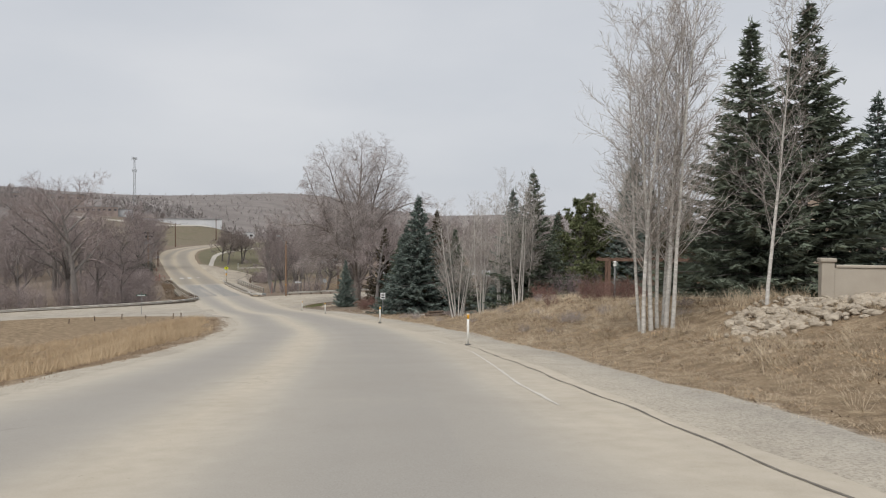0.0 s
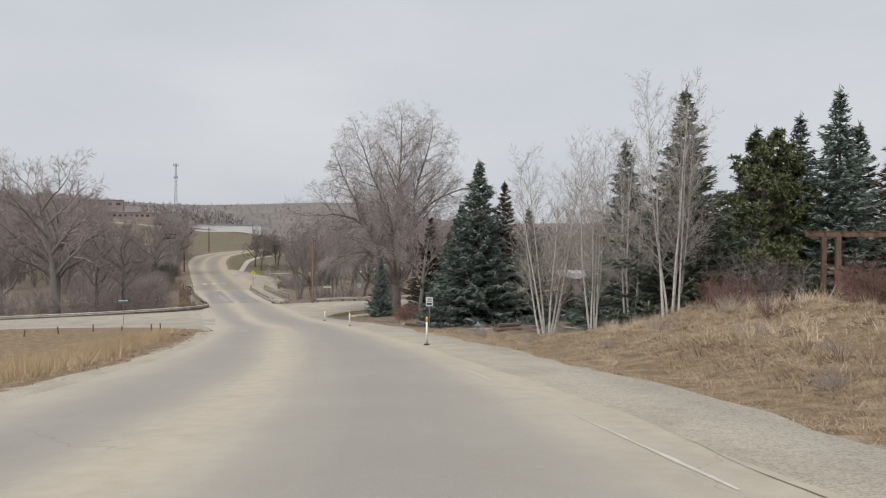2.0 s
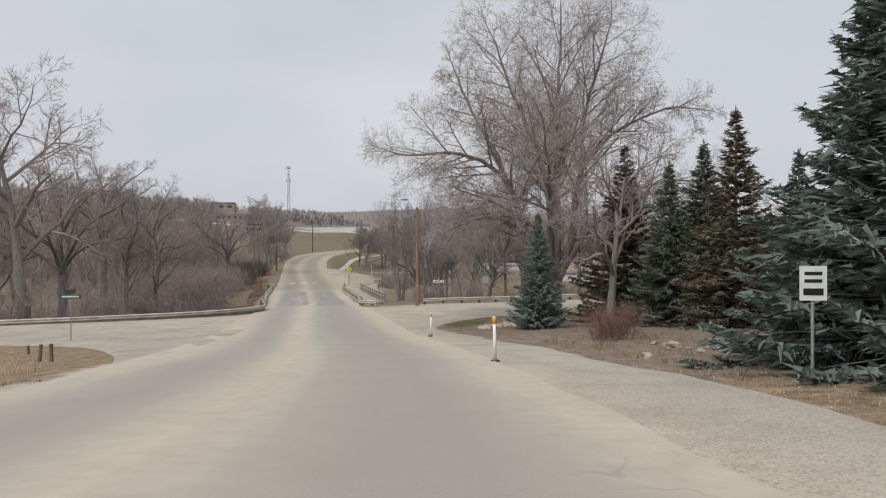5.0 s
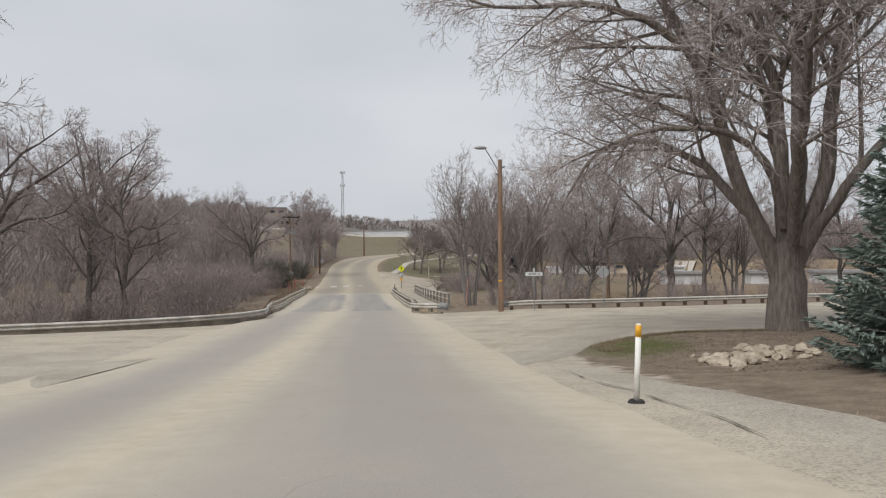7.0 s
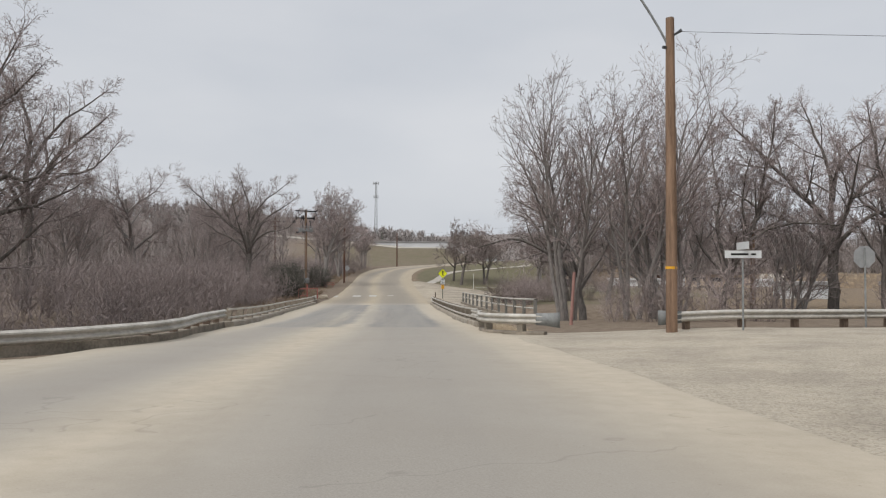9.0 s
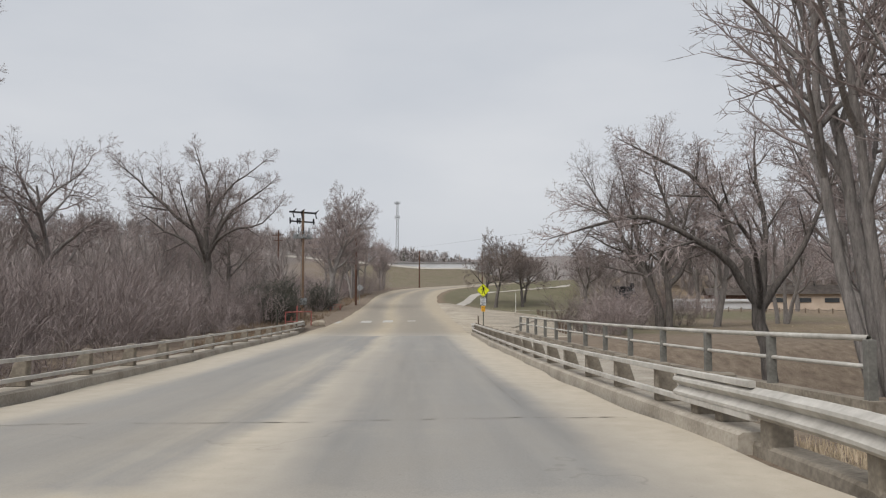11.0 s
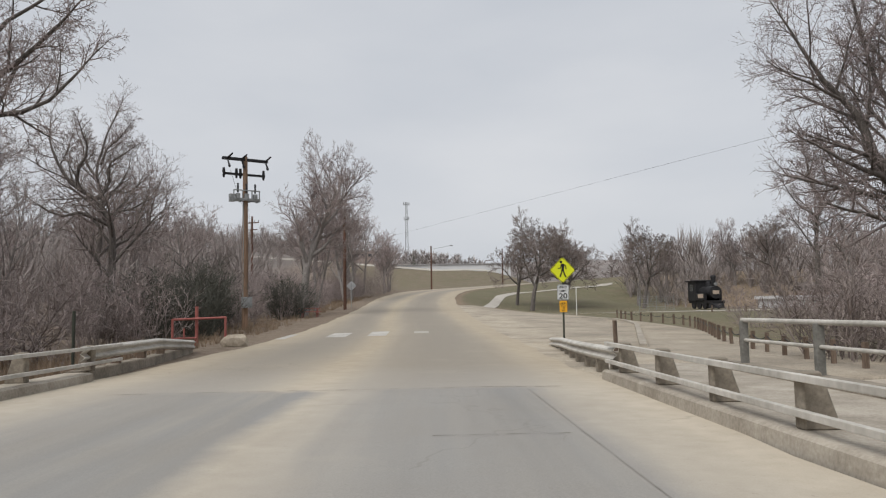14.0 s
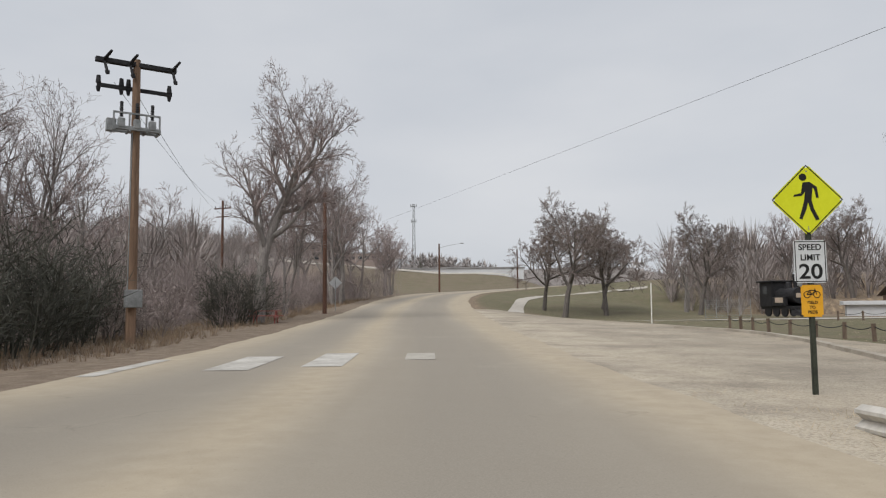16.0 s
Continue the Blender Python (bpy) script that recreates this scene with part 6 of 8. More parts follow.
# ---- distance ----
def far_woods():
    """Bare woods beyond the fields, as one mass of small spiky crowns."""
    rng = np.random.default_rng(9)
    n = 6400
    f = np.concatenate([rng.uniform(150, 330, 900), rng.uniform(300, 900, 3000), rng.uniform(900, 1900, 2500)])
    g = rng.uniform(-1, 1, n)
    lat = g * (90 + f * 0.75)
    x = -50 - 0.38 * f + 0.925 * lat
    y = 170 + 0.925 * f + 0.38 * lat
    d, _ = to_line(x, y, ROAD_COARSE)
    keep = (np.abs(d) > 45) & ~((f < 318) & (lat > -75) & (lat < 30)) & ~((f > 255) & (f < 335) & (lat > -95) & (lat < 70))
    keep &= rng.uniform(0, 1, n) < np.clip(0.7 + 0.9 * np.sin(x / 70.0 + 1.1) * np.sin(y / 95.0) + 0.2, 0.25, 1)
    x, y, f = x[keep], y[keep], f[keep]
    z = land(x, y)
    h = rng.uniform(6, 12, len(x)) * np.where(f > 900, 0.6, np.where(f > 480, 0.66, 1.0))
    per = 64
    cx = np.repeat(np.c_[x, y, z], per, 0)
    hh = np.repeat(h, per)
    up = rng.uniform(0.0, 1.0, len(hh))
    ang = rng.uniform(0, 6.283, len(hh))
    rad = hh * 0.34 * np.sqrt(np.clip(1 - (2 * up - 1.05) ** 2, 0.02, 1)) * rng.uniform(0.2, 1, len(hh))
    a = cx + np.c_[rad * 0.5 * np.cos(ang), rad * 0.5 * np.sin(ang), hh * up * 0.62]
    b = a + np.c_[rad * np.cos(ang), rad * np.sin(ang), hh * rng.uniform(-0.02, 0.26, len(hh))]
    w = np.c_[-np.sin(ang), np.cos(ang), np.zeros(len(hh))] * (0.032 * hh)[:, None]
    V = np.stack([a - w, a + w, b], 1).reshape(-1, 3)
    F = np.arange(len(V)).reshape(-1, 3)
    ob = part("far_woods", mesh_of("far_woods", V, F, TWIG_HAZED, False))
    tagged(ob, "grey-brown bare woods on the distant hills", "woods", kind="stuff")
    # scattered dark evergreens
    m = 36
    f = np.concatenate([rng.uniform(340, 640, 26), rng.uniform(640, 900, 10)])
    lat = rng.uniform(-1, 1, m) * (60 + f * 0.6)
    x, y = -50 - 0.38 * f + 0.925 * lat, 170 + 0.925 * f + 0.38 * lat
    z, h = land(x, y), rng.uniform(4, 8, m)
    per = 26
    hh, c = np.repeat(h, per), np.repeat(np.c_[x, y, z], per, 0)
    u, ang = rng.uniform(0.03, 0.95, m * per), rng.uniform(0, 6.283, m * per)
    rad = hh * 0.24 * (1 - u)
    a = c + np.c_[0 * u, 0 * u, hh * u]
    b = a + np.c_[rad * np.cos(ang), rad * np.sin(ang), -0.06 * hh]
    w = np.c_[0 * u, 0 * u, np.full(len(u), 0.12)] * hh[:, None]
    V = np.stack([a - w * 0.2, a + w, b], 1).reshape(-1, 3)
    ob = part("far_evergreens", mesh_of("far_evergreens", V, np.arange(len(V)).reshape(-1, 3), NEEDLE_GREEN, False))
    tagged(ob, "small dark evergreens scattered on the distant slopes", "woods", kind="stuff")


far_woods()


def mid_woods():
    """Bare woods behind the riverside trees, as one mass of fine spiky crowns."""
    rng = np.random.default_rng(19)
    x = np.concatenate([rng.uniform(-210, -92, 620), rng.uniform(-66, 60, 520), rng.uniform(-290, -150, 420)])
    y = np.concatenate([rng.uniform(60, 300, 620), rng.uniform(285, 400, 520), rng.uniform(270, 440, 420)])
    d, _ = to_line(x, y, ROAD_COARSE)
    rd, _ = to_line(x, y, RIVER)
    keep = (np.abs(d) > 17) & (np.abs(rd) > 6) & ~((x < -100) & (y > 265) & ((x + 50) * 0.925 + (y - 170) * 0.38 > -50)) & ~((x < -98) & (d > -30) & (y > 200))
    x, y = x[keep], y[keep]
    z, h = land(x, y), 5 + 10 * rng.uniform(0, 1, len(x)) ** 1.4
    per = 190
    hh = np.repeat(h, per)
    c = np.repeat(np.c_[x, y, z], per, 0)
    up, ang = rng.uniform(0, 1, len(hh)), rng.uniform(0, 6.283, len(hh))
    rad = hh * 0.36 * np.sqrt(np.clip(1 - (2 * up - 1.05) ** 2, 0.02, 1)) * rng.uniform(0.15, 1, len(hh))
    a = c + np.c_[rad * 0.55 * np.cos(ang), rad * 0.55 * np.sin(ang), hh * up * 0.66]
    ang2 = ang + rng.uniform(-0.8, 0.8, len(hh))
    b = a + np.c_[rad * 0.7 * np.cos(ang2), rad * 0.7 * np.sin(ang2), hh * rng.uniform(0.10, 0.32, len(hh))]
    w = np.c_[-np.sin(ang), np.cos(ang), np.zeros(len(hh))] * (0.0065 * hh)[:, None]
    V = np.stack([a - w, a + w, b], 1).reshape(-1, 3)
    stem = [(np.array([(q[0], q[1], q[2] - 0.3), (q[0], q[1], q[2] + k * 0.75)]), np.array([0.16, 0.05])) for q, k in zip(np.c_[x, y, z], h)]
    v2, f2 = spikes(stem)
    V2, F2 = join_arrays([(V, np.arange(len(V)).reshape(-1, 3)), (v2, f2)])
    ob = part("riverside_woods", mesh_of("riverside_woods", V2, F2, TWIG_PALE, False))
    tagged(ob, "tangled bare woods behind the riverside trees", "woods", kind="stuff")


mid_woods()


def brush(name, seed, n, area, hi, wide, material, label, per=170, avoid=None):
    """Dense fine riverside brush as one mass of slender forking canes."""
    rng = np.random.default_rng(seed)
    P = area(rng, n)
    rd, _ = to_line(P[:, 0], P[:, 1], RIVER)
    P = P[np.abs(rd) > 5.5]
    if avoid is not None:
        P = P[~avoid(P[:, 0], P[:, 1])]
    z, h = land(P[:, 0], P[:, 1]), rng.uniform(hi[0], hi[1], len(P))
    hh, c = np.repeat(h, per), np.repeat(np.c_[P, z], per, 0)
    ang, up = rng.uniform(0, 6.283, len(hh)), rng.uniform(0, 1, len(hh)) ** 1.1 * 0.8
    r0 = rng.uniform(0, wide, len(hh)) * (0.3 + up)
    a = c + np.c_[r0 * np.cos(ang), r0 * np.sin(ang), hh * up]
    ang2 = ang + rng.uniform(-1.2, 1.2, len(hh))
    out = rng.uniform(0.05, 1.1, len(hh)) * wide
    b = a + np.c_[out * np.cos(ang2), out * np.sin(ang2), hh * rng.uniform(0.0, 0.36, len(hh))]
    q = rng.uniform(0, 6.283, len(hh))
    w = np.c_[np.cos(q), np.sin(q), 0 * q] * (0.006 + 0.007 * rng.uniform(0, 1, len(hh)))[:, None]
    V = np.stack([a - w, a + w, b], 1).reshape(-1, 3)
    tagged(part(name, mesh_of(name, V, np.arange(len(V)).reshape(-1, 3), material, False)), label, "brush", kind="stuff")


def between(pairs, w):
    """Places scattered along a chain of points, up to w metres to either side."""
    p = refine(pairs, 2.0)
    def area(rng, n):
        i = rng.uniform(0, len(p) - 1, n)
        k = np.arange(len(p))
        return np.c_[np.interp(i, k, p[:, 0]) + rng.uniform(-w, w, n), np.interp(i, k, p[:, 1]) + rng.uniform(-w, w, n)]
    return area


brush("riverside_brush", 71, 460, between([(-54, 110), (-58, 130), (-66, 155), (-80, 180)], 6.0), (2.2, 5.4), 1.3, TWIG, "dense grey-brown brush below the road on the river bank")
brush("riverside_brush", 72, 440, between([(-81, 186), (-91, 210), (-101, 240), (-108, 275)], 4.5), (2.2, 5.6), 1.3, TWIG, "dense grey-brown brush along the road past the bridge", avoid=lambda x, y: np.hypot(x + 75.5, y - 192.0) < 4.5)
brush("riverside_brush", 73, 420, between([(-58, 104), (-80, 90), (-110, 68), (-140, 50)], 6.0), (2.6, 5.0), 1.4, TWIG, "dense brown brush behind the guardrail of the side road")


def building(x, y, z, wide, deep, high, turn, wall, roof, label, windows=0, pitched=0.0, name="building"):
    ob = empty(name, (x, y, z), turn, label, "building")
    bm = bmesh.new()
    box(bm, -wide / 2, -deep / 2, -3, wide / 2, deep / 2, high, 0.05)
    part("wall", bm, wall, ob)
    bm = bmesh.new()
    if pitched:
        for a, b in ((-1, 0), (0, 1)):
            x0, x1 = -wide / 2 - 0.5, wide / 2 + 0.5
            y0, y1 = a * (deep / 2 + 0.6), b * (deep / 2 + 0.6)
            z0, z1 = high + (pitched if a == 0 else -0.1), high + (pitched if b == 0 else -0.1)
            vs = [bm.verts.new(v) for v in ((x0, y0, z0), (x1, y0, z0), (x1, y1, z1), (x0, y1, z1))]
            bm.faces.new(vs)
        bmesh.ops.solidify(bm, geom=bm.faces[:], thickness=0.25)
    else:
        box(bm, -wide / 2 - 0.4, -deep / 2 - 0.4, high - 0.1, wide / 2 + 0.4, deep / 2 + 0.4, high + 0.35, 0.04)
    part("roof", bm, roof, ob)
    for k in range(windows):
        wx = -wide / 2 + wide * (k + 0.5) / windows
        bm = bmesh.new()
        box(bm, wx - wide / windows * 0.3, -deep / 2 - 0.12, high * 0.45, wx + wide / windows * 0.22, -deep / 2 + 0.05, high * 0.72, 0.02)
        part("window", bm, GLASS_DARK, ob)
    return ob


building(-163, 455, land_at(-163, 455) - 1.1, 52, 16, 3.9, 20, BLDG_WHITE, BLDG_ROOF, "long low white industrial building beyond the field", 0)
building(-205, 452, land_at(-205, 452) - 1.1, 30, 14, 4.2, 20, BLDG_WHITE, BLDG_ROOF, "low white shed beyond the field", 0)
building(-126, 466, land_at(-126, 466), 14, 9, 4.2, 18, BLDG_WHITE, BLDG_ROOF, "small white building with windows beyond the field", 4)
building(-104, 474, land_at(-104, 474), 11, 9, 3.2, 15, BLDG_WHITE, BLDG_ROOF, "small pale shed with a pitched roof", 0, 2.0)
building(-84, 480, land_at(-84, 480), 16, 9, 3.6, 15, BLDG_BRICK, BLDG_ROOF, "low brown building beyond the field", 4)
building(-207, 441, land_at(-207, 441), 26, 14, 4.4, 25, BLDG_BRICK, BLDG_ROOF, "long brown brick building among bare trees", 9)
building(-260, 470, land_at(-260, 470), 60, 16, 5.5, 25, BLDG_BRICK, BLDG_ROOF, "long low brown building on the hillside", 12)
building(-62, 520, land_at(-62, 520), 22, 10, 5, 10, BLDG_WHITE, BLDG_ROOF, "white building far across the valley", 5)


def lattice_tower(x, y, top):
    z = land_at(x, y)
    ob = empty("lattice_tower", (x, y, z), 20, "tall thin steel lattice radio tower on the horizon", "tower")
    h = top - z
    bm = bmesh.new()
    for sx, sy in ((-1, -1), (1, -1), (1, 1), (-1, 1)):
        rod(bm, (sx * 1.1, sy * 1.1, 0), (sx * 0.45, sy * 0.45, h), 0.13, 0.11, 5)
    n = 14
    for k in range(n):
        a, b = k / n, (k + 1) / n
        ra, rb = 1.1 - 0.65 * a, 1.1 - 0.65 * b
        for (ax, ay), (cx, cy) in (((-1, -1), (1, -1)), ((1, -1), (1, 1)), ((1, 1), (-1, 1)), ((-1, 1), (-1, -1))):
            rod(bm, (ax * ra, ay * ra, a * h), (cx * rb, cy * rb, b * h), 0.07, 0.07, 4, False)
            rod(bm, (ax * rb, ay * rb, b * h), (cx * rb, cy * rb, b * h), 0.06, 0.06, 4, False)
    part("mast", bm, STEEL_GREY, ob)
    for hz, w in ((0.97, 3.6), (0.72, 3.0)):
        bm = bmesh.new()
        box(bm, -w / 2, -0.8, h * hz - 0.15, w / 2, 0.8, h * hz + 0.15, 0.05)
        for k in range(4):
            box(bm, -w / 2 + k * w / 3 - 0.2, -1.0, h * hz - 0.9, -w / 2 + k * w / 3 + 0.2, -0.6, h * hz + 1.3, 0.03)
        part("antenna_platform", bm, STEEL_GREY, ob)


lattice_tower(-250, 602, 57.8)


# ---- poles, lamps and wires ----
def wood_pole(x, y, high, r0, r1, material, label, z=None, category="utility pole", name="utility_pole"):
    ob = empty(name, (x, y, (land_at(x, y) if z is None else z)), 0, label, category)
    V, F = tubes([(np.array([(0, 0, -0.4), (0.01, 0, high * 0.35), (0.0, 0.01, high * 0.7), (0, 0, high)]), np.array([r0, r0 * 0.88 + r1 * 0.12, (r0 + r1) / 2, r1]))], 14)
    part("pole", mesh_of("pole", V, F, material, True), None, ob)
    bm = bmesh.new()
    rod(bm, (0, 0, high - 0.02), (0, 0, high + 0.02), r1 * 1.01, r1 * 0.9, 14)
    part("cap", bm, STEEL_GREY, ob)
    return ob


def street_arm(ob, z, out, up, turn, head=True):
    """A curved lamp arm with a cobra head."""
    a = radians(turn)
    s = np.linspace(0, 1, 9)
    p = np.c_[out * s * math.cos(a), out * s * math.sin(a), z + up * s ** 0.85]
    V, F = tubes([(p, np.full(9, 0.035))], 8)
    arm = part("lamp_arm", mesh_of("lamp_arm", V, F, STEEL_GREY, True), None, ob)
    bm = bmesh.new()
    bmesh.ops.create_uvsphere(bm, u_segments=12, v_segments=8, radius=1)
    bmesh.ops.transform(bm, matrix=Matrix.Translation(p[-1] + (0.25 * math.cos(a), 0.25 * math.sin(a), 0)) @ Matrix.Rotation(a, 4, "Z") @ Matrix.Diagonal((0.4, 0.16, 0.11, 1)), verts=bm.verts[:])
    part("lamp_head", bm, STEEL_GREY, arm, "grey cobra-head street lamp", smooth=True)


brown_pole = wood_pole(-26.3, 127.5, 9.3, 0.17, 0.125, POLE_WOOD, "tall brown wooden utility pole beside the guardrails", -9.15)
street_arm(brown_pole, 8.3, 0.95, 1.75, 195)
bm = bmesh.new()
rod(bm, (0, 0, 1.78), (0, 0, 1.86), 0.172, 0.172, 12, False)
part("tag_band", bm, YELLOW_TAPE, brown_pole, "yellow tag on the pole")
bm = bmesh.new()
rod(bm, (0.12, -0.12, 8.75), (0.34, -0.2, 8.85), 0.03, 0.05, 8)
part("insulator", bm, GLASS_DARK, brown_pole)
bm = bmesh.new()
rod(bm, (-0.12, -0.1, 8.4), (-0.2, -0.16, 8.4), 0.05, 0.05, 8)
part("insulator", bm, GLASS_DARK, brown_pole)

wood_pole(-84.4, 221.7, 9.7, 0.17, 0.13, POLE_DARK, "dark reddish-brown wooden pole at the roadside")
lamp_pole = wood_pole(-110.7, 308.5, 10.0, 0.2, 0.15, POLE_DARK, "distant wooden street-lamp pole at the bend", -6.2, "street lamp", "street_lamp")
street_arm(lamp_pole, 9.2, 4.4, 0.8, 10)
wood_pole(-111, 364, 11.0, 0.2, 0.16, POLE_DARK, "far slender wooden utility pole")
far_pole = wood_pole(-111.9, 243.5, 13.2, 0.17, 0.13, POLE_DARK, "wooden utility pole with a small crossarm behind trees", -9.2)
bm = bmesh.new()
box(bm, -1.2, -0.06, 12.2, 1.2, 0.06, 12.34, 0.01)
box(bm, -0.9, -0.06, 11.2, 0.9, 0.06, 11.32, 0.01)
part("crossarm", bm, POLE_DARK, far_pole)
for k in (-1.1, -0.4, 0.4, 1.1):
    bm = bmesh.new()
    rod(bm, (k, 0, 12.34), (k, 0, 12.6), 0.05, 0.03, 6)
    part("insulator", bm, GLASS_DARK, far_pole)
wood_pole(-22.1, 160.0, 9.0, 0.19, 0.14, POLE_WOOD, "wooden utility pole among the riverside trees")

X_PX, X_PY, X_PZ = -76.1, 193.6, -10.45
cross_pole = wood_pole(X_PX, X_PY, 11.3, 0.2, 0.14, POLE_WOOD, "tall wooden power pole with two crossarms and switchgear", X_PZ)
bm = bmesh.new()
for sgn in (-0.075, 0.075):
    box(bm, -1.45, sgn - 0.05, 11.0, 1.45, sgn + 0.05, 11.18, 0.012)
m_arm = Matrix.Rotation(radians(57), 4, "Z") @ Matrix.Diagonal((1.06, 1, 1, 1))
bmesh.ops.transform(bm, matrix=m_arm, verts=bm.verts[:])
part("crossarm", bm, BLACK_IRON, cross_pole, "dark upper crossarm")
bm = bmesh.new()
box(bm, -1.35, 0.12, 10.05, 1.35, 0.24, 10.2, 0.012)
bmesh.ops.transform(bm, matrix=m_arm, verts=bm.verts[:])
part("crossarm", bm, BLACK_IRON, cross_pole, "dark lower crossarm")
for k in (-1.15, -0.25, 1.3):
    bm = bmesh.new()
    rod(bm, (k, -0.12, 11.1), (k + 0.16, -0.55, 11.35), 0.07, 0.05, 8)
    rod(bm, (k, -0.1, 11.0), (k + 0.08, -0.18, 10.62), 0.05, 0.06, 8)
    rod(bm, (k + 0.08, -0.18, 10.62), (k + 0.1, -0.2, 10.5), 0.09, 0.07, 8)
    bmesh.ops.transform(bm, matrix=m_arm, verts=bm.verts[:])
    part("cutout_fuse", bm, BLACK_IRON, cross_pole)
for k in (-1.3, -0.5, -0.25, 1.25):
    bm = bmesh.new()
    rod(bm, (k, 0.18, 10.2), (k, 0.18, 10.5), 0.1, 0.07, 10)
    rod(bm, (k, 0.18, 9.85), (k, 0.18, 10.05), 0.05, 0.09, 10)
    bmesh.ops.transform(bm, matrix=m_arm, verts=bm.verts[:])
    part("insulator", bm, BLACK_IRON, cross_pole)
bm = bmesh.new()
box(bm, -0.85, -0.35, 8.35, 0.85, -0.2, 8.5, 0.01)
box(bm, -0.85, 0.2, 8.35, 0.85, 0.35, 8.5, 0.01)
for k in (-0.85, -0.3, 0.3, 0.78):
    box(bm, k, -0.35, 8.3, k + 0.08, 0.35, 8.4, 0.006)
    box(bm, k, -0.33, 8.4, k + 0.06, -0.27, 9.05, 0.006)
box(bm, -0.8, -0.34, 8.98, 0.8, -0.27, 9.05, 0.006)
bmesh.ops.transform(bm, matrix=m_arm, verts=bm.verts[:])
part("bracket_frame", bm, STEEL_GREY, cross_pole, "grey steel switchgear frame")
for k in (-0.55, 0.0, 0.55):
    bm = bmesh.new()
    box(bm, k - 0.12, -0.38, 8.42, k + 0.12, -0.12, 8.8, 0.03)
    bmesh.ops.transform(bm, matrix=m_arm, verts=bm.verts[:])
    part("switch_tank", bm, STEEL_GREY, cross_pole)
    bm = bmesh.new()
    for q in range(7):
        rod(bm, (k, -0.25, 8.86 + q * 0.09), (k, -0.25, 8.93 + q * 0.09), 0.075, 0.05, 8)
    bmesh.ops.transform(bm, matrix=m_arm, verts=bm.verts[:])
    part("bushing", bm, BLACK_IRON, cross_pole)
bm = bmesh.new()
box(bm, -1.05, -0.3, 8.25, -0.72, 0.0, 8.75, 0.02)
bmesh.ops.transform(bm, matrix=m_arm, verts=bm.verts[:])
part("control_box", bm, STEEL_GREY, cross_pole)
bm = bmesh.new()
box(bm, -0.3, -0.5, 1.35, 0.3, -0.17, 2.05, 0.03)
bmesh.ops.transform(bm, matrix=m_arm, verts=bm.verts[:])
part("meter_box", bm, STEEL_GREY, cross_pole, "pale grey metal meter box")
bm = bmesh.new()
rod(bm, (0.0, -0.215, 2.0), (0.0, -0.16, 8.3), 0.03, 0.03, 6)
part("conduit", bm, STEEL_GREY, cross_pole)


def wire(a, b, sag, r=0.012, label="thin black overhead wire"):
    s = np.linspace(0, 1, 24)
    p = np.array(a) + (np.array(b) - np.array(a)) * s[:, None] - np.c_[0 * s, 0 * s, sag * 4 * s * (1 - s)]
    V, F = tubes([(p, np.full(24, r))], 5)
    return tagged(part("overhead_wire", mesh_of("overhead_wire", V, F, RUBBER, True)), label, "wire", group="overhead wires")


wire((-84.4, 231.6, -1.25), (-22.1, 160.0, -3.1), 0.0, 0.0055)
wire((X_PX - 1.2, X_PY, 0.1), (-111.9, 243.5, 3.4), 0.8, 0.01)
wire((X_PX, X_PY, -0.5), (-111.9, 243.5, 2.3), 0.8, 0.01)

wire((-26.1, 127.4, -0.3), (40, 150, 0.5), 0.6, 0.007)


# ---- signs and markers ----
def delineator(x, y, first=[]):
    z = land_at(x, y)
    if first:
        return copy_thing(first[0], pose(x, y, z + 0.03, random.uniform(-1.5, 1.5), random.uniform(-1.5, 1.5), random.uniform(0, 90)))
    ob = empty("delineator_post", (x, y, z + 0.03), 0, "white tubular delineator post with an amber top band", "road marker", "delineator posts")
    bm = bmesh.new()
    rod(bm, (0, 0, 0.03), (0, 0, 0.95), 0.042, 0.042, 14)
    part("tube", bm, WHITE_PAINT, ob, smooth=True)
    bm = bmesh.new()
    rod(bm, (0, 0, 0.95), (0, 0, 1.12), 0.045, 0.045, 14)
    part("amber_band", bm, YELLOW_TAPE, ob, "amber reflective band", smooth=True)
    bm = bmesh.new()
    rod(bm, (0, 0, 1.12), (0, 0, 1.14), 0.042, 0.03, 14)
    part("cap", bm, WHITE_PAINT, ob)
    bm = bmesh.new()
    rod(bm, (0, 0, 0), (0, 0, 0.045), 0.13, 0.10, 16)
    part("base", bm, RUBBER, ob, "black rubber base")
    first.append(ob)
    return ob


for px, py in ((1.49, 27.96), (-3.80, 52.75), (-11.47, 76.9), (-17.0, 93.36)):
    delineator(px, py)


def tubes_mesh(lines, r, material):
    """Thin round bars as one mesh."""
    return mesh_of("bar", *tubes([(np.array(p), np.full(len(p), r)) for p in lines], 8), material, True)


def plate(bm, pts, y0, y1):
    """A flat plate from points (x, z) between two depths."""
    a, b = [bm.verts.new((x, y0, z)) for x, z in pts], [bm.verts.new((x, y1, z)) for x, z in pts]
    bm.faces.new(a), bm.faces.new(b[::-1])
    for i in range(len(pts)):
        bm.faces.new((a[i], b[i], b[(i + 1) % len(pts)], a[(i + 1) % len(pts)]))


def disc(cx, cz, r, n=18, ax=1.0):
    return [(cx + ax * r * math.cos(6.2832 * k / n), cz + r * math.sin(6.2832 * k / n)) for k in range(n)]


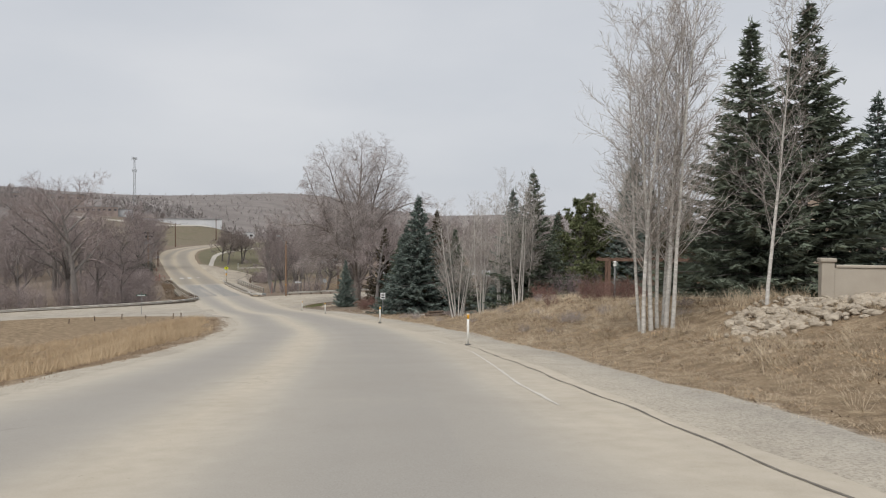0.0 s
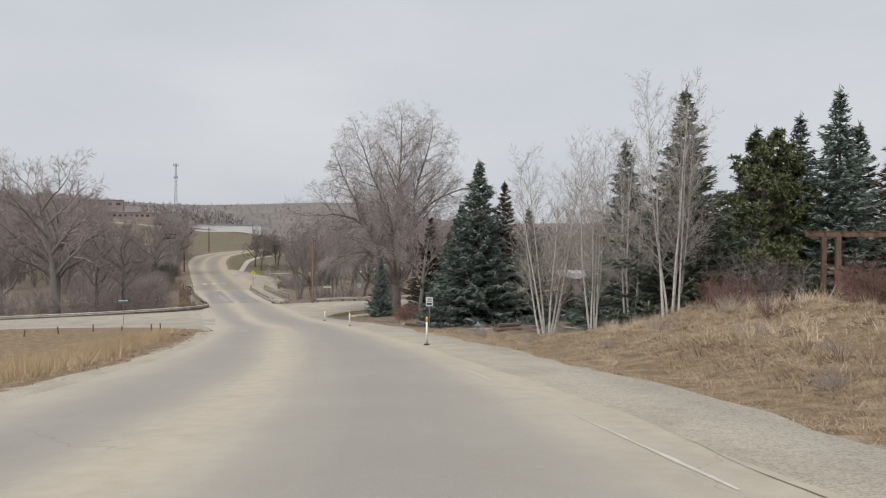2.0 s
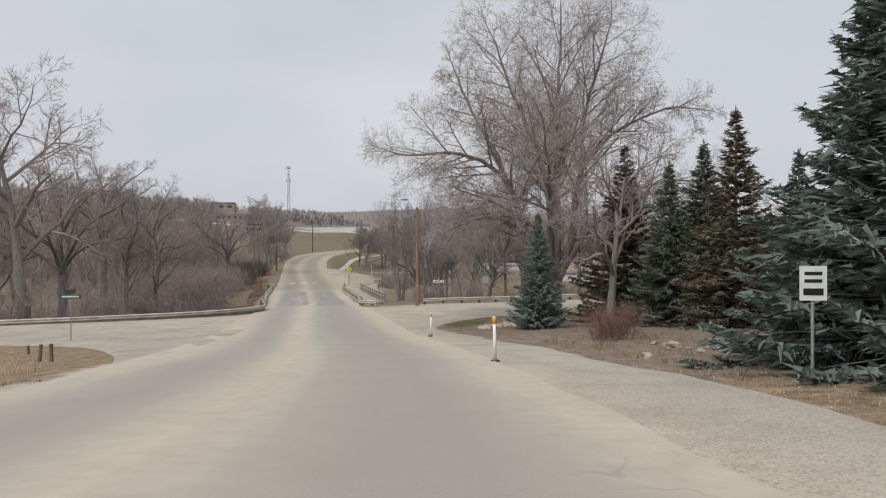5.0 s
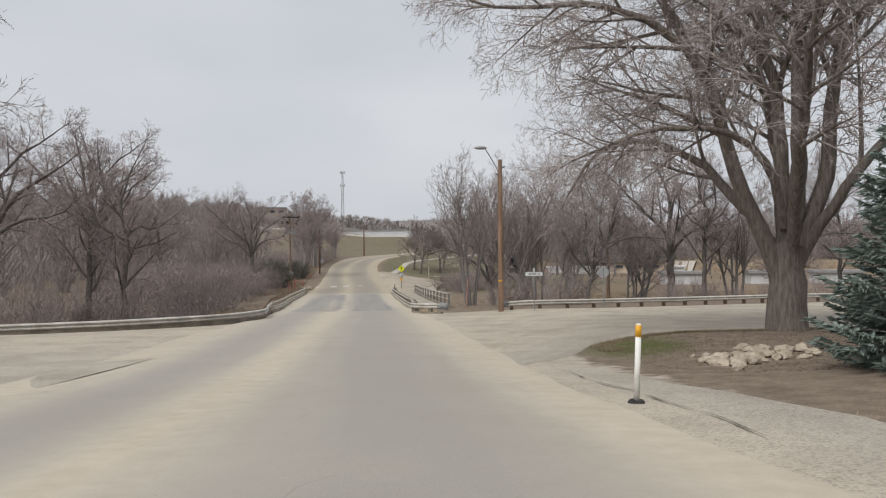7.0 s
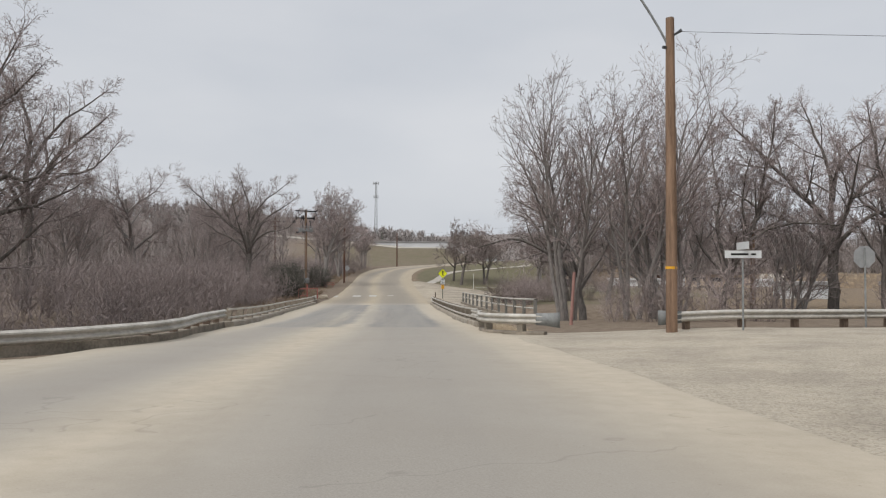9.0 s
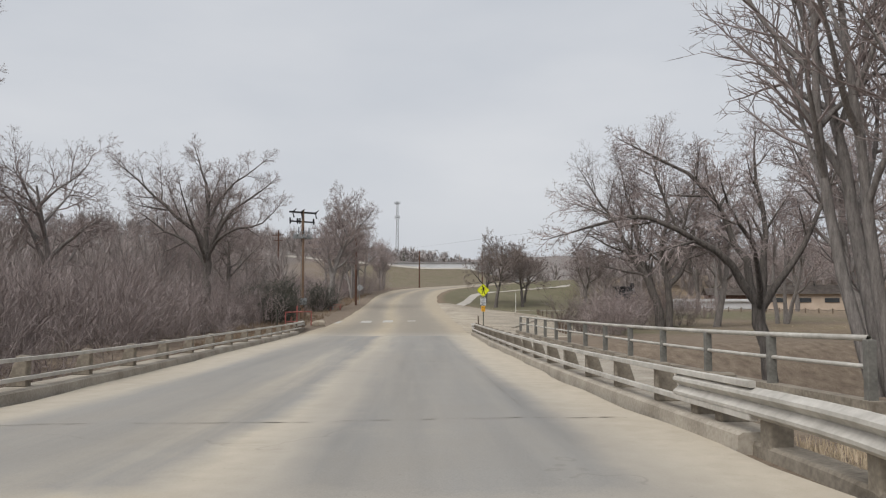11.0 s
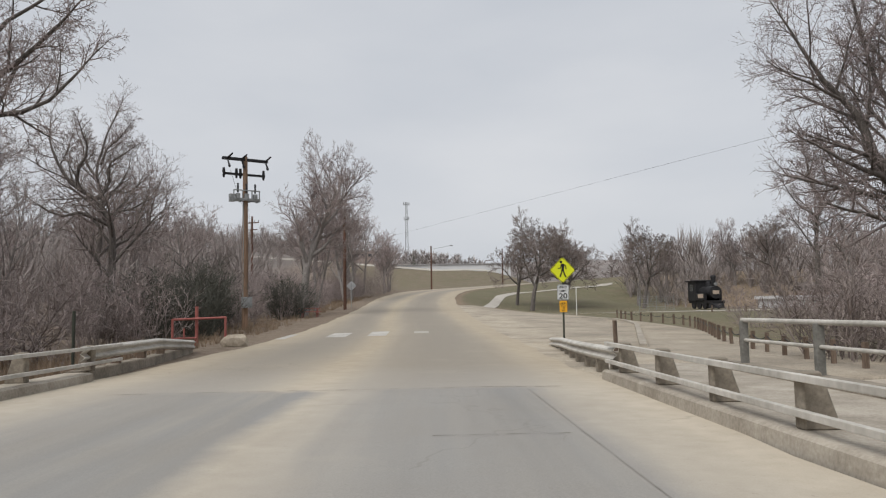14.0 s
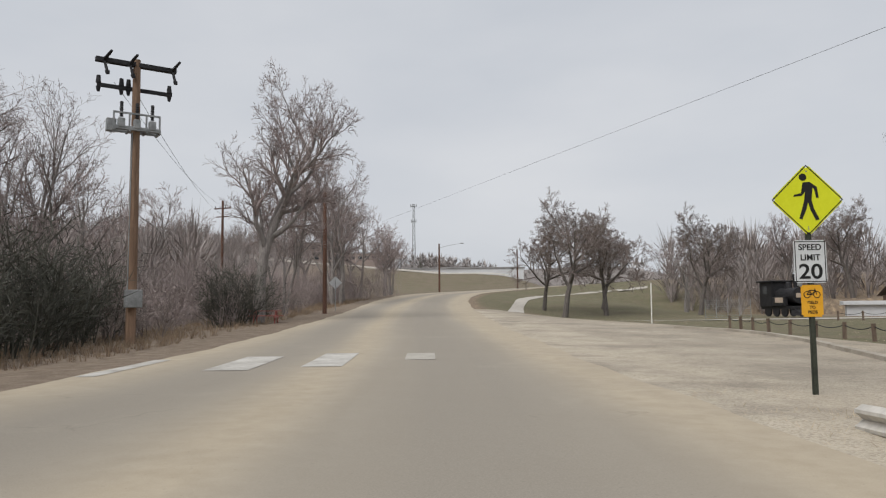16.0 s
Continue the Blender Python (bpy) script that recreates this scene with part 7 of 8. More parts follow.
def lettering(text, size, x, z, parent, material, depth=0.004, y=-0.022, wide=1.0):
    cu = bpy.data.curves.new("lettering", "FONT")
    cu.body, cu.size, cu.extrude, cu.align_x, cu.align_y, cu.offset = text, size, depth, "CENTER", "CENTER", size * 0.018
    ob = new("lettering", cu)
    ob.parent = parent
    ob.matrix_basis = pose(x, y, z, 90, 0, 0) @ Matrix.Diagonal((wide, 1, 1, 1))
    cu.materials.append(material)
    return ob


def crossing_sign():
    x, y = -52.8, 183.15
    z = land_at(x, y)
    ob = empty("road_sign", (x, y, z), 21, "yellow diamond crossing sign above speed and bicycle plates", "road sign")
    bm = bmesh.new()
    plate(bm, [(-0.035, 0), (0.035, 0), (0.035, 2.5), (-0.035, 2.5)], -0.004, 0.004)
    plate(bm, [(-0.035, -0.3), (-0.027, -0.3), (-0.027, 2.5), (-0.035, 2.5)], -0.004, 0.045)
    plate(bm, [(0.027, -0.3), (0.035, -0.3), (0.035, 2.5), (0.027, 2.5)], -0.004, 0.045)
    part("post", bm, POST_GREEN, ob, "dark green steel channel post")
    c = 2.86
    dia = 0.539
    sign = empty("diamond_sign", (0, 0, c))
    sign.parent = ob
    sign["label"] = "fluorescent yellow diamond plate"
    def ring(r):
        return [(0, -r), (r, 0), (0, r), (-r, 0)]
    bm = bmesh.new()
    plate(bm, ring(dia), -0.010, -0.004)
    bmesh.ops.bevel(bm, geom=[e for e in bm.edges if abs(e.verts[0].co.y - e.verts[1].co.y) > 0.003], offset=0.05, segments=4, affect="EDGES")
    part("face", bm, SIGN_YELLOW, sign)
    bm = bmesh.new()
    o, i = ring(dia - 0.022), ring(dia - 0.042)
    for k in range(4):
        plate(bm, [o[k], o[(k + 1) % 4], i[(k + 1) % 4], i[k]], -0.013, -0.0095)
    part("border", bm, SIGN_BLACK, sign)
    bm = bmesh.new()
    plate(bm, disc(-0.055, 0.335, 0.055), -0.013, -0.0095)
    plate(bm, [(-0.06, 0.255), (0.04, 0.265), (0.085, 0.20), (0.06, 0.0), (-0.045, -0.01), (-0.03, 0.13)], -0.013, -0.0095)
    plate(bm, [(-0.06, 0.255), (-0.02, 0.20), (-0.09, 0.10), (-0.19, 0.075), (-0.20, 0.045), (-0.075, 0.06), (-0.03, 0.12)], -0.0131, -0.0096)
    plate(bm, [(0.04, 0.265), (0.145, 0.19), (0.165, 0.03), (0.13, 0.025), (0.105, 0.16), (0.06, 0.19)], -0.0132, -0.0097)
    plate(bm, [(-0.045, 0.0), (0.02, -0.0), (-0.02, -0.14), (-0.085, -0.29), (-0.13, -0.275), (-0.08, -0.13)], -0.0133, -0.0098)
    plate(bm, [(0.0, 0.0), (0.06, 0.01), (0.09, -0.13), (0.165, -0.29), (0.11, -0.305), (0.035, -0.14)], -0.0134, -0.0099)
    part("symbol", bm, SIGN_BLACK, sign, "black walking figure pictogram")
    bm = bmesh.new()
    for k, zz in enumerate((-0.43, -0.40)):
        plate(bm, disc(0.0, zz, 0.010, 8), -0.014, -0.0095)
    for zz in (0.42,):
        plate(bm, disc(0.0, zz, 0.012, 8), -0.014, -0.0095)
    part("bolt", bm, STEEL_GREY, sign)
    lim = empty("speed_limit_sign", (0, 0, 1.955))
    lim.parent = ob
    lim["label"] = "white speed limit plate"
    bm = bmesh.new()
    plate(bm, [(-0.235, -0.31), (0.235, -0.31), (0.235, 0.31), (-0.235, 0.31)], -0.012, -0.004)
    bmesh.ops.bevel(bm, geom=[e for e in bm.edges if abs(e.verts[0].co.y - e.verts[1].co.y) > 0.003], offset=0.03, segments=3, affect="EDGES")
    part("face", bm, SIGN_WHITE, lim)
    bm = bmesh.new()
    for a in ([(-0.22, -0.295), (0.22, -0.295), (0.22, -0.283), (-0.22, -0.283)], [(-0.22, 0.283), (0.22, 0.283), (0.22, 0.295), (-0.22, 0.295)],
              [(-0.22, -0.283), (-0.208, -0.283), (-0.208, 0.283), (-0.22, 0.283)], [(0.208, -0.283), (0.22, -0.283), (0.22, 0.283), (0.208, 0.283)]):
        plate(bm, a, -0.015, -0.0115)
    part("border", bm, SIGN_BLACK, lim)
    lettering("SPEED", 0.125, 0, 0.205, lim, SIGN_BLACK, 0.002, -0.014, 0.98)
    lettering("LIMIT", 0.125, 0, 0.055, lim, SIGN_BLACK, 0.002, -0.014, 0.98)
    lettering("20", 0.30, 0, -0.155, lim, SIGN_BLACK, 0.002, -0.014, 1.15)
    bike = empty("bicycle_plate", (0, 0, 1.385))
    bike.parent = ob
    bike["label"] = "amber bicycle yield plate"
    bm = bmesh.new()
    plate(bm, [(-0.155, -0.23), (0.155, -0.23), (0.155, 0.23), (-0.155, 0.23)], -0.012, -0.004)
    bmesh.ops.bevel(bm, geom=[e for e in bm.edges if abs(e.verts[0].co.y - e.verts[1].co.y) > 0.003], offset=0.025, segments=3, affect="EDGES")
    part("face", bm, SIGN_AMBER, bike)
    bm = bmesh.new()
    for cx in (-0.07, 0.07):
        o, i = disc(cx, 0.09, 0.052, 16), disc(cx, 0.09, 0.041, 16)
        for k in range(16):
            plate(bm, [o[k], o[(k + 1) % 16], i[(k + 1) % 16], i[k]], -0.0145, -0.0115)
    for (ax, az), (bx, bz) in (((-0.07, 0.09), (-0.035, 0.15)), ((-0.035, 0.15), (0.045, 0.15)), ((0.045, 0.15), (0.0, 0.09)), ((0.0, 0.09), (-0.035, 0.15)), ((0.07, 0.09), (0.04, 0.175)), ((0.0, 0.09), (-0.07, 0.09))):
        nx, nz = -(bz - az), bx - ax
        l = math.hypot(nx, nz)
        nx, nz = nx / l * 0.006, nz / l * 0.006
        plate(bm, [(ax - nx, az - nz), (bx - nx, bz - nz), (bx + nx, bz + nz), (ax + nx, az + nz)], -0.015, -0.0116)
    part("symbol", bm, SIGN_BLACK, bike, "black bicycle pictogram")
    for text, zz in (("YIELD", -0.025), ("TO", -0.095), ("PEDS", -0.165)):
        lettering(text, 0.062, 0, zz, bike, SIGN_BLACK, 0.002, -0.0135)
    return ob


crossing_sign()


def small_sign(x, y, high, wide, tall, turn, face, label, bars=(), blade=False, post=None, name="road_sign"):
    ob = empty(name, (x, y, land_at(x, y)), turn, label, "road sign")
    bm = bmesh.new()
    rod(bm, (0, 0.03, -0.3), (0, 0.03, high - 0.02), 0.03, 0.03, 8)
    part("post", bm, post or STEEL_GREY, ob)
    bm = bmesh.new()
    plate(bm, [(-wide / 2, high - tall), (wide / 2, high - tall), (wide / 2, high), (-wide / 2, high)], -0.012, -0.003)
    part("face", bm, face, ob)
    for bx, bz, bw, bh, m in bars:
        bm = bmesh.new()
        plate(bm, [(bx - bw / 2, high + bz - bh / 2), (bx + bw / 2, high + bz - bh / 2), (bx + bw / 2, high + bz + bh / 2), (bx - bw / 2, high + bz + bh / 2)], -0.016, -0.0115)
        part("bar", bm, m, ob)
    if blade:
        bm = bmesh.new()
        box(bm, -0.012, -wide / 2 + 0.03, high + 0.03, 0.012, wide / 2 + 0.03, high + tall + 0.03, 0.003)
        part("blade", bm, face, ob)
    return ob


small_sign(-5.25, 72.4, 2.05, 0.46, 0.6, 8, SIGN_WHITE, "white rectangular road sign with dark bars on a post",
           [(0, -0.13, 0.3, 0.06, SIGN_BLACK), (0, -0.26, 0.3, 0.06, SIGN_BLACK), (0, -0.45, 0.34, 0.12, SIGN_BLACK)])
small_sign(-36.8, 93.2, 2.5, 1.15, 0.22, 15, SIGN_GREEN, "green street-name sign on a thin post", [(0, -0.11, 0.9, 0.09, SIGN_WHITE)], True, name="street_name_sign")
small_sign(-24.3, 127.9, 2.35, 1.05, 0.22, 15, SIGN_WHITE, "pale street-name sign on a grey post", [(-0.1, -0.11, 0.5, 0.06, SIGN_BLACK), (0.3, -0.11, 0.14, 0.05, SIGN_BLACK)], True, name="street_name_sign")


def stop_back(x, y, high, turn, label, n=8):
    ob = empty("stop_sign" if n == 8 else "road_sign", (x, y, land_at(x, y)), turn, label, "road sign")
    bm = bmesh.new()
    rod(bm, (0, 0, -0.3), (0, 0, high), 0.03, 0.03, 8)
    part("post", bm, STEEL_GREY, ob)
    bm = bmesh.new()
    r, a = (0.38, 0.3927) if n == 8 else (0.56, 0.0)
    plate(bm, [(r * math.cos(a + k * math.tau / n), high - 0.3 + r * math.sin(a + k * math.tau / n)) for k in range(n)], 0.03, 0.036)
    part("face", bm, ALU_BACK, ob, "bare aluminium sign back")


stop_back(-20.4, 131.9, 2.6, 20, "octagonal stop sign seen from its grey back")
stop_back(-86.2, 226.4, 2.7, 20, "grey back of a diamond road sign at the roadside", 4)
bm = bmesh.new()
rod(bm, (0, 0, -0.3), (0.15, 0, 2.2), 0.07, 0.06, 10)
tagged(part("marker_post", bm, surface("faded_orange_paint", (0.26, 0.14, 0.12), (0.36, 0.21, 0.18), 5, 30, 0.7, bump=0.1)), "leaning orange-red marker post among brush", "marker post").matrix_basis = pose(-30.6, 135.4, land_at(-30.6, 135.4), 0, 0, 0)
bm = bmesh.new()
rod(bm, (0, 0, -0.3), (-0.04, 0, 1.15), 0.045, 0.045, 8)
gp = tagged(part("marker_post", bm, TIMBER), "short dark post beside the railing end", "marker post")
gp.matrix_basis = pose(*road_at(3.85, along(167.4)), 0, 0, 0)

# crosswalk bars
FAINT_PAINT = surface("nearly_worn_off_paint", (0.33, 0.305, 0.265), (0.43, 0.405, 0.36), 1.5, 9, 0.85, bump=0.1)
for d, w, lo, hi in ((-4.3, 0.95, 185.6, 189.3), (-2.4, 0.9, 186.3, 190.2), (-6.7, 0.4, 184.6, 188.6), (-0.25, 0.75, 187.9, 190.0)):
    vs = np.linspace(along(lo), along(hi), 6)
    V = [np.array(road_at(d + s * w / 2, v)) + (0, 0, 0.058) for v in vs for s in (-1, 1)]
    me = mesh_of("crosswalk_bar", V, [(2 * k, 2 * k + 1, 2 * k + 3, 2 * k + 2) for k in range(5)], ROAD_PAINT if d < -1 else FAINT_PAINT)
    tagged(part("crosswalk_bar", me), "worn white crosswalk bar painted on the road", "road marking", kind="structure")


# ---- roadside things ----
def lump(seed, sx, sy, sz):
    rng = np.random.default_rng(seed)
    bm = bmesh.new()
    bmesh.ops.create_icosphere(bm, subdivisions=2, radius=1)
    for v in bm.verts:
        n = noise.noise(v.co * 1.3 + Vector((seed, 0, 0))) * 0.45 + noise.noise(v.co * 3.0 + Vector((0, seed, 0))) * 0.15
        v.co *= 1 + n
        v.co.z = max(v.co.z, -0.55)
        v.co = Vector((v.co.x * sx, v.co.y * sy, v.co.z * sz))
    me = bpy.data.meshes.new("stone")
    bm.to_mesh(me)
    bm.free()
    me.materials.append(STONE)
    return me


ROCKS = [lump(k, 0.20 + 0.05 * (k % 3), 0.16 + 0.03 * (k % 2), 0.11 + 0.02 * (k % 3)) for k in range(6)]


def stones(name, label, spots):
    ob = empty(name, (0, 0, 0), 0, label, "stones")
    for x, y, s in spots:
        o = part("stone", ROCKS[random.randrange(6)], None, ob)
        o.matrix_basis = pose(x, y, land_at(x, y) + 0.06 * s, random.uniform(-20, 20), random.uniform(-20, 20), random.uniform(0, 360)) @ Matrix.Scale(s, 4)
    return ob


random.seed(8)


def riprap_place():
    """A place on the stony slope below the retaining wall."""
    u, w = random.random(), random.random()
    return 7.9 + 9.0 * u + 2.0 * w, 20.4 - 4.4 * u + (5.0 - 0.6 * u) * w + 0.3 * random.gauss(0, 1)


stones("riprap", "pale riprap stones spread below the retaining wall", [(*riprap_place(), random.uniform(0.45, 1.0)) for _ in range(295)])
stones("corner_rocks", "pale broken rocks heaped on the leafy road corner", [(random.gauss(-15.1, 0.3), random.gauss(100.0, 0.5), random.uniform(0.4, 1.0)) for _ in range(24)])
small = []
for k in range(900):
    rx, ry = riprap_place()
    me = ROCKS[k % 6]
    co = np.empty(len(me.vertices) * 3, np.float32)
    me.vertices.foreach_get("co", co)
    fs = np.empty(len(me.polygons) * 3, np.int32)
    me.polygons.foreach_get("vertices", fs)
    c, sn, q = math.cos(k * 2.4), math.sin(k * 2.4), random.uniform(0.25, 0.7)
    v = co.reshape(-1, 3) * q @ np.array([(c, sn, 0), (-sn, c, 0), (0, 0, 1)])
    small.append((v + (rx, ry, land_at(rx, ry) + 0.03), fs.reshape(-1, 3)))
tagged(part("riprap_rubble", mesh_of("riprap_rubble", *join_arrays(small), STONE, False)), "smaller pale stones filling the riprap slope", "stones", kind="stuff")
stones("rock_pile", "pale rocks piled at the foot of the spruce", [(-14.4 + random.gauss(0, 0.7), 101.6 + random.gauss(0, 0.8), random.uniform(0.35, 0.85)) for _ in range(46)])
stones("rock_pile", "pale rocks along the shoulder below the driveway", [(random.uniform(-7.8, -5.0), random.uniform(78, 84), random.uniform(0.4, 0.9)) for _ in range(14)])
big_rock = part("boulder", lump(17, 0.55, 0.34, 0.32))
tagged(big_rock, "long pale boulder at the guardrail end", "boulder").matrix_basis = pose(-64.9, 177.9, land_at(-64.9, 177.9) + 0.18, 0, 0, 35)

gate = empty("metal_gate", (-67.1, 178.4, land_at(-67.1, 178.4)), 42, "faded red steel pipe gate beside the brush", "gate")
for k, h in ((-1.05, 1.15), (1.05, 1.2), (-0.1, 1.65)):
    bm = bmesh.new()
    rod(bm, (k, 0.12 if h > 1.5 else 0, -0.3), (k, 0.12 if h > 1.5 else 0, h), 0.07 if h > 1.5 else 0.05, None, 10)
    part("post", bm, RED_PAINT, gate)
bm = bmesh.new()
rod(bm, (-1.05, 0, 1.12), (1.05, 0, 1.17), 0.05, None, 10)
part("top_bar", bm, RED_PAINT, gate)
bm = bmesh.new()
rod(bm, (-1.05, 0, 0.35), (-0.1, 0, 0.35), 0.035, None, 8)
rod(bm, (-0.6, 0, 0.35), (-0.6, 0, 0.75), 0.035, None, 8)
part("brace", bm, RED_PAINT, gate)

table = empty("picnic_table", (-80.3, 208.3, land_at(-80.3, 208.3)), 25, "faded red picnic table at the edge of the brush", "picnic table")
for name, y0, y1, zz in (("tabletop", -0.36, 0.36, 0.72), ("seat", -0.82, -0.56, 0.43), ("seat", 0.56, 0.82, 0.43)):
    top = None
    count = 4 if name == "tabletop" else 2
    for k in range(count):
        bm = bmesh.new()
        a = y0 + (y1 - y0) * k / count
        box(bm, -0.9, a + 0.006, zz, 0.9, a + (y1 - y0) / count - 0.006, zz + 0.045, 0.006)
        if top is None:
            top = part(name, bm, RED_PAINT, table)
        else:
            part("plank", bm, RED_PAINT, top)
for k in (-0.62, 0.62):
    for sgn in (-1, 1):
        bm = bmesh.new()
        rod(bm, (k, sgn * 0.62, -0.1), (k, sgn * 0.2, 0.72), 0.045, None, 6)
        part("leg", bm, RED_PAINT, table)
    bm = bmesh.new()
    box(bm, k - 0.03, -0.8, 0.34, k + 0.03, 0.8, 0.43, 0.005)
    part("cross_beam", bm, RED_PAINT, table)

# stub posts of an old fence in the golden grass
for x, y in ((-42.0, 85.6), (-39.6, 87.0), (-36.8, 87.6), (-33.6, 86.6), (-27.4, 80.6), (-28.6, 81.4)):
    bm = bmesh.new()
    rod(bm, (0, 0, -0.3), (random.uniform(-0.1, 0.1), random.uniform(-0.1, 0.1), random.uniform(0.35, 0.65)), 0.07, 0.06, 8)
    tagged(part("fence_post", bm, TIMBER), "short weathered fence post standing in golden grass", "fence post", "old fence posts").matrix_basis = pose(x, y, land_at(x, y), 0, 0, 0)

# retaining wall
wall_ob = empty("retaining_wall", (13.3, 26.3, land_at(13.3, 26.3)), -12, "beige stucco garden wall with a square end pillar", "wall")
bm = bmesh.new()
box(bm, -0.2, -0.2, -0.6, 0.2, 0.2, 1.42, 0.02)
part("pillar", bm, STUCCO, wall_ob)
bm = bmesh.new()
box(bm, -0.25, -0.25, 1.42, 0.25, 0.25, 1.55, 0.03)
part("pillar_cap", bm, STUCCO, wall_ob)
bm = bmesh.new()
box(bm, 0.2, -0.13, -0.8, 12.0, 0.13, 1.24, 0.02)
part("wall_panel", bm, STUCCO, wall_ob)
bm = bmesh.new()
box(bm, 0.25, -0.17, 1.24, 12.05, 0.17, 1.33, 0.02)
part("coping", bm, STUCCO, wall_ob)

# house and pergola
hx, hy = 23.6, 62.0
house = empty("house", (hx, hy, land_at(hx, hy)), 0, "tan stucco house with a steep shingled gable", "house")
hz = 6.3
bm = bmesh.new()
plate(bm, [(0, -3), (10, -3), (10, hz), (5, hz + 4.6), (0, hz)], 0, 3.6)
part("wall", bm, STUCCO_TAN, house)
for sgn in (-1, 1):
    bm = bmesh.new()
    x0, x1 = (-0.9, 5.0) if sgn < 0 else (10.9, 5.0)
    z0, z1 = hz - 0.82, hz + 4.62
    vs = [bm.verts.new(v) for v in ((x0, -0.7, z0), (x1, -0.7, z1), (x1, 4.2, z1), (x0, 4.2, z0))]
    bm.faces.new(vs)
    bmesh.ops.solidify(bm, geom=bm.faces[:], thickness=0.22)
    part("roof", bm, SHINGLE, house)
bm = bmesh.new()
box(bm, 1.6, -0.06, 2.2, 2.9, 0.03, 4.6, 0.01)
win = part("window", bm, GLASS_DARK, house)
bm = bmesh.new()
for a in ((1.5, 2.1, 1.6, 4.7), (2.9, 2.1, 3.0, 4.7), (1.6, 4.6, 2.9, 4.7), (1.6, 2.1, 2.9, 2.2)):
    box(bm, a[0], -0.09, a[1], a[2], -0.01, a[3], 0.005)
part("window_frame", bm, TIMBER, win)

perg = empty("pergola", (11.6, 51.2, land_at(11.6, 51.2)), -4, "brown timber pergola leading to the house", "pergola")
for k in (0.0, 2.9, 5.8, 8.7):
    for q in (0.0, 1.4):
        bm = bmesh.new()
        box(bm, k - 0.09, q - 0.09, -0.5, k + 0.09, q + 0.09, 2.6, 0.015)
        part("post", bm, TIMBER_RED, perg)
for q in (-0.06, 1.34):
    bm = bmesh.new()
    box(bm, -0.7, q, 2.6, 9.4, q + 0.1, 2.76, 0.015)
    part("beam", bm, TIMBER_RED, perg)
for k in np.arange(-0.5, 9.3, 0.6):
    bm = bmesh.new()
    box(bm, k - 0.03, -0.3, 2.76, k + 0.03, 1.7, 2.82, 0.008)
    part("rafter", bm, TIMBER_RED, perg)
bm = bmesh.new()
rod(bm, (2.9, 0, 1.2), (1.9, 0, 2.55), 0.06, None, 6)
part("brace", bm, TIMBER_RED, perg)

path_light = empty("path_lamp", (9.6, 40.8, land_at(9.6, 40.8)), 0, "thin pale garden lamp post among dry grass", "lamp post")
bm = bmesh.new()
rod(bm, (0, 0, -0.3), (0, 0, 1.75), 0.05, 0.045, 10)
part("post", bm, STEEL_GREY, path_light)
bm = bmesh.new()
rod(bm, (0, 0, 1.75), (0, 0, 1.95), 0.09, 0.07, 10)
rod(bm, (0, 0, 1.95), (0, 0, 2.0), 0.14, 0.05, 10)
part("lamp_head", bm, WHITE_PAINT, path_light)

logs = empty("log_edging", (-0.9, 64.6, land_at(-0.9, 64.6)), 30, "grey weathered logs lying beside the driveway", "logs")
for k, (a, b) in enumerate((((0, 0, 0.12), (3.2, 0.3, 0.14)), ((0.2, 0.5, 0.12), (2.6, 0.9, 0.13)), ((0.3, 0.2, 0.34), (1.9, 0.5, 0.3)))):
    bm = bmesh.new()
    rod(bm, a, b, 0.14, 0.12, 10)
    part("log", bm, TIMBER, logs)


kerb_run = refine([(-49.2, 179.0), (-50.3, 187), (-51.2, 193.5), (-52.2, 199.5), (-54.4, 205), (-57.6, 208.0)], 1.5)
kerb_z = land(kerb_run[:, 0], kerb_run[:, 1], False)
tagged(part("parking_kerb", ribbon(np.c_[kerb_run, kerb_z + 0.03], [(-0.14, -0.1), (-0.12, 0.11), (0.12, 0.11), (0.14, -0.1)]), CONCRETE), "long pale concrete parking kerb on the gravel", "kerb")


# ---- park ----
def chain_fence(points):
    p = refine(points, 0.2)
    s = np.r_[0, np.cumsum(np.linalg.norm(np.diff(p, axis=0), axis=1))]
    ob = empty("chain_fence", (0, 0, 0), 0, "low timber post fence with sagging chains beside the lot", "fence")
    bm = bmesh.new()
    box(bm, -0.055, -0.055, -0.3, 0.055, 0.055, 0.6, 0.015)
    me = bpy.data.meshes.new("post")
    bm.to_mesh(me)
    bm.free()
    me.materials.append(TIMBER)
    qs = np.arange(0, s[-1], 1.45)
    spots = []
    for q in qs:
        x, y = np.interp(q, s, p[:, 0]), np.interp(q, s, p[:, 1])
        z = land_at(x, y)
        spots.append((x, y, z))
        o = part("post", me, None, ob)
        o.matrix_basis = pose(x, y, z, random.uniform(-2, 2), random.uniform(-2, 2), random.uniform(0, 40))
    for a, b in zip(spots, spots[1:]):
        u = np.linspace(0, 1, 7)
        c = np.array(a) + (np.array(b) - np.array(a)) * u[:, None] + np.c_[0 * u, 0 * u, 0.5 - 0.5 * u * (1 - u)]
        part("chain", mesh_of("chain", *tubes([(c, np.full(7, 0.016))], 5), BLACK_IRON, True), None, ob)
    return ob


chain_fence([(-54.5, 208.5), (-53.3, 205.2), (-49.2, 198.2), (-47.6, 189.4), (-46.7, 182.3), (-45.2, 175.9), (-43.6, 171)])
chain_fence([(-48.5, 224), (-38, 226), (-24, 224), (-6, 220)])


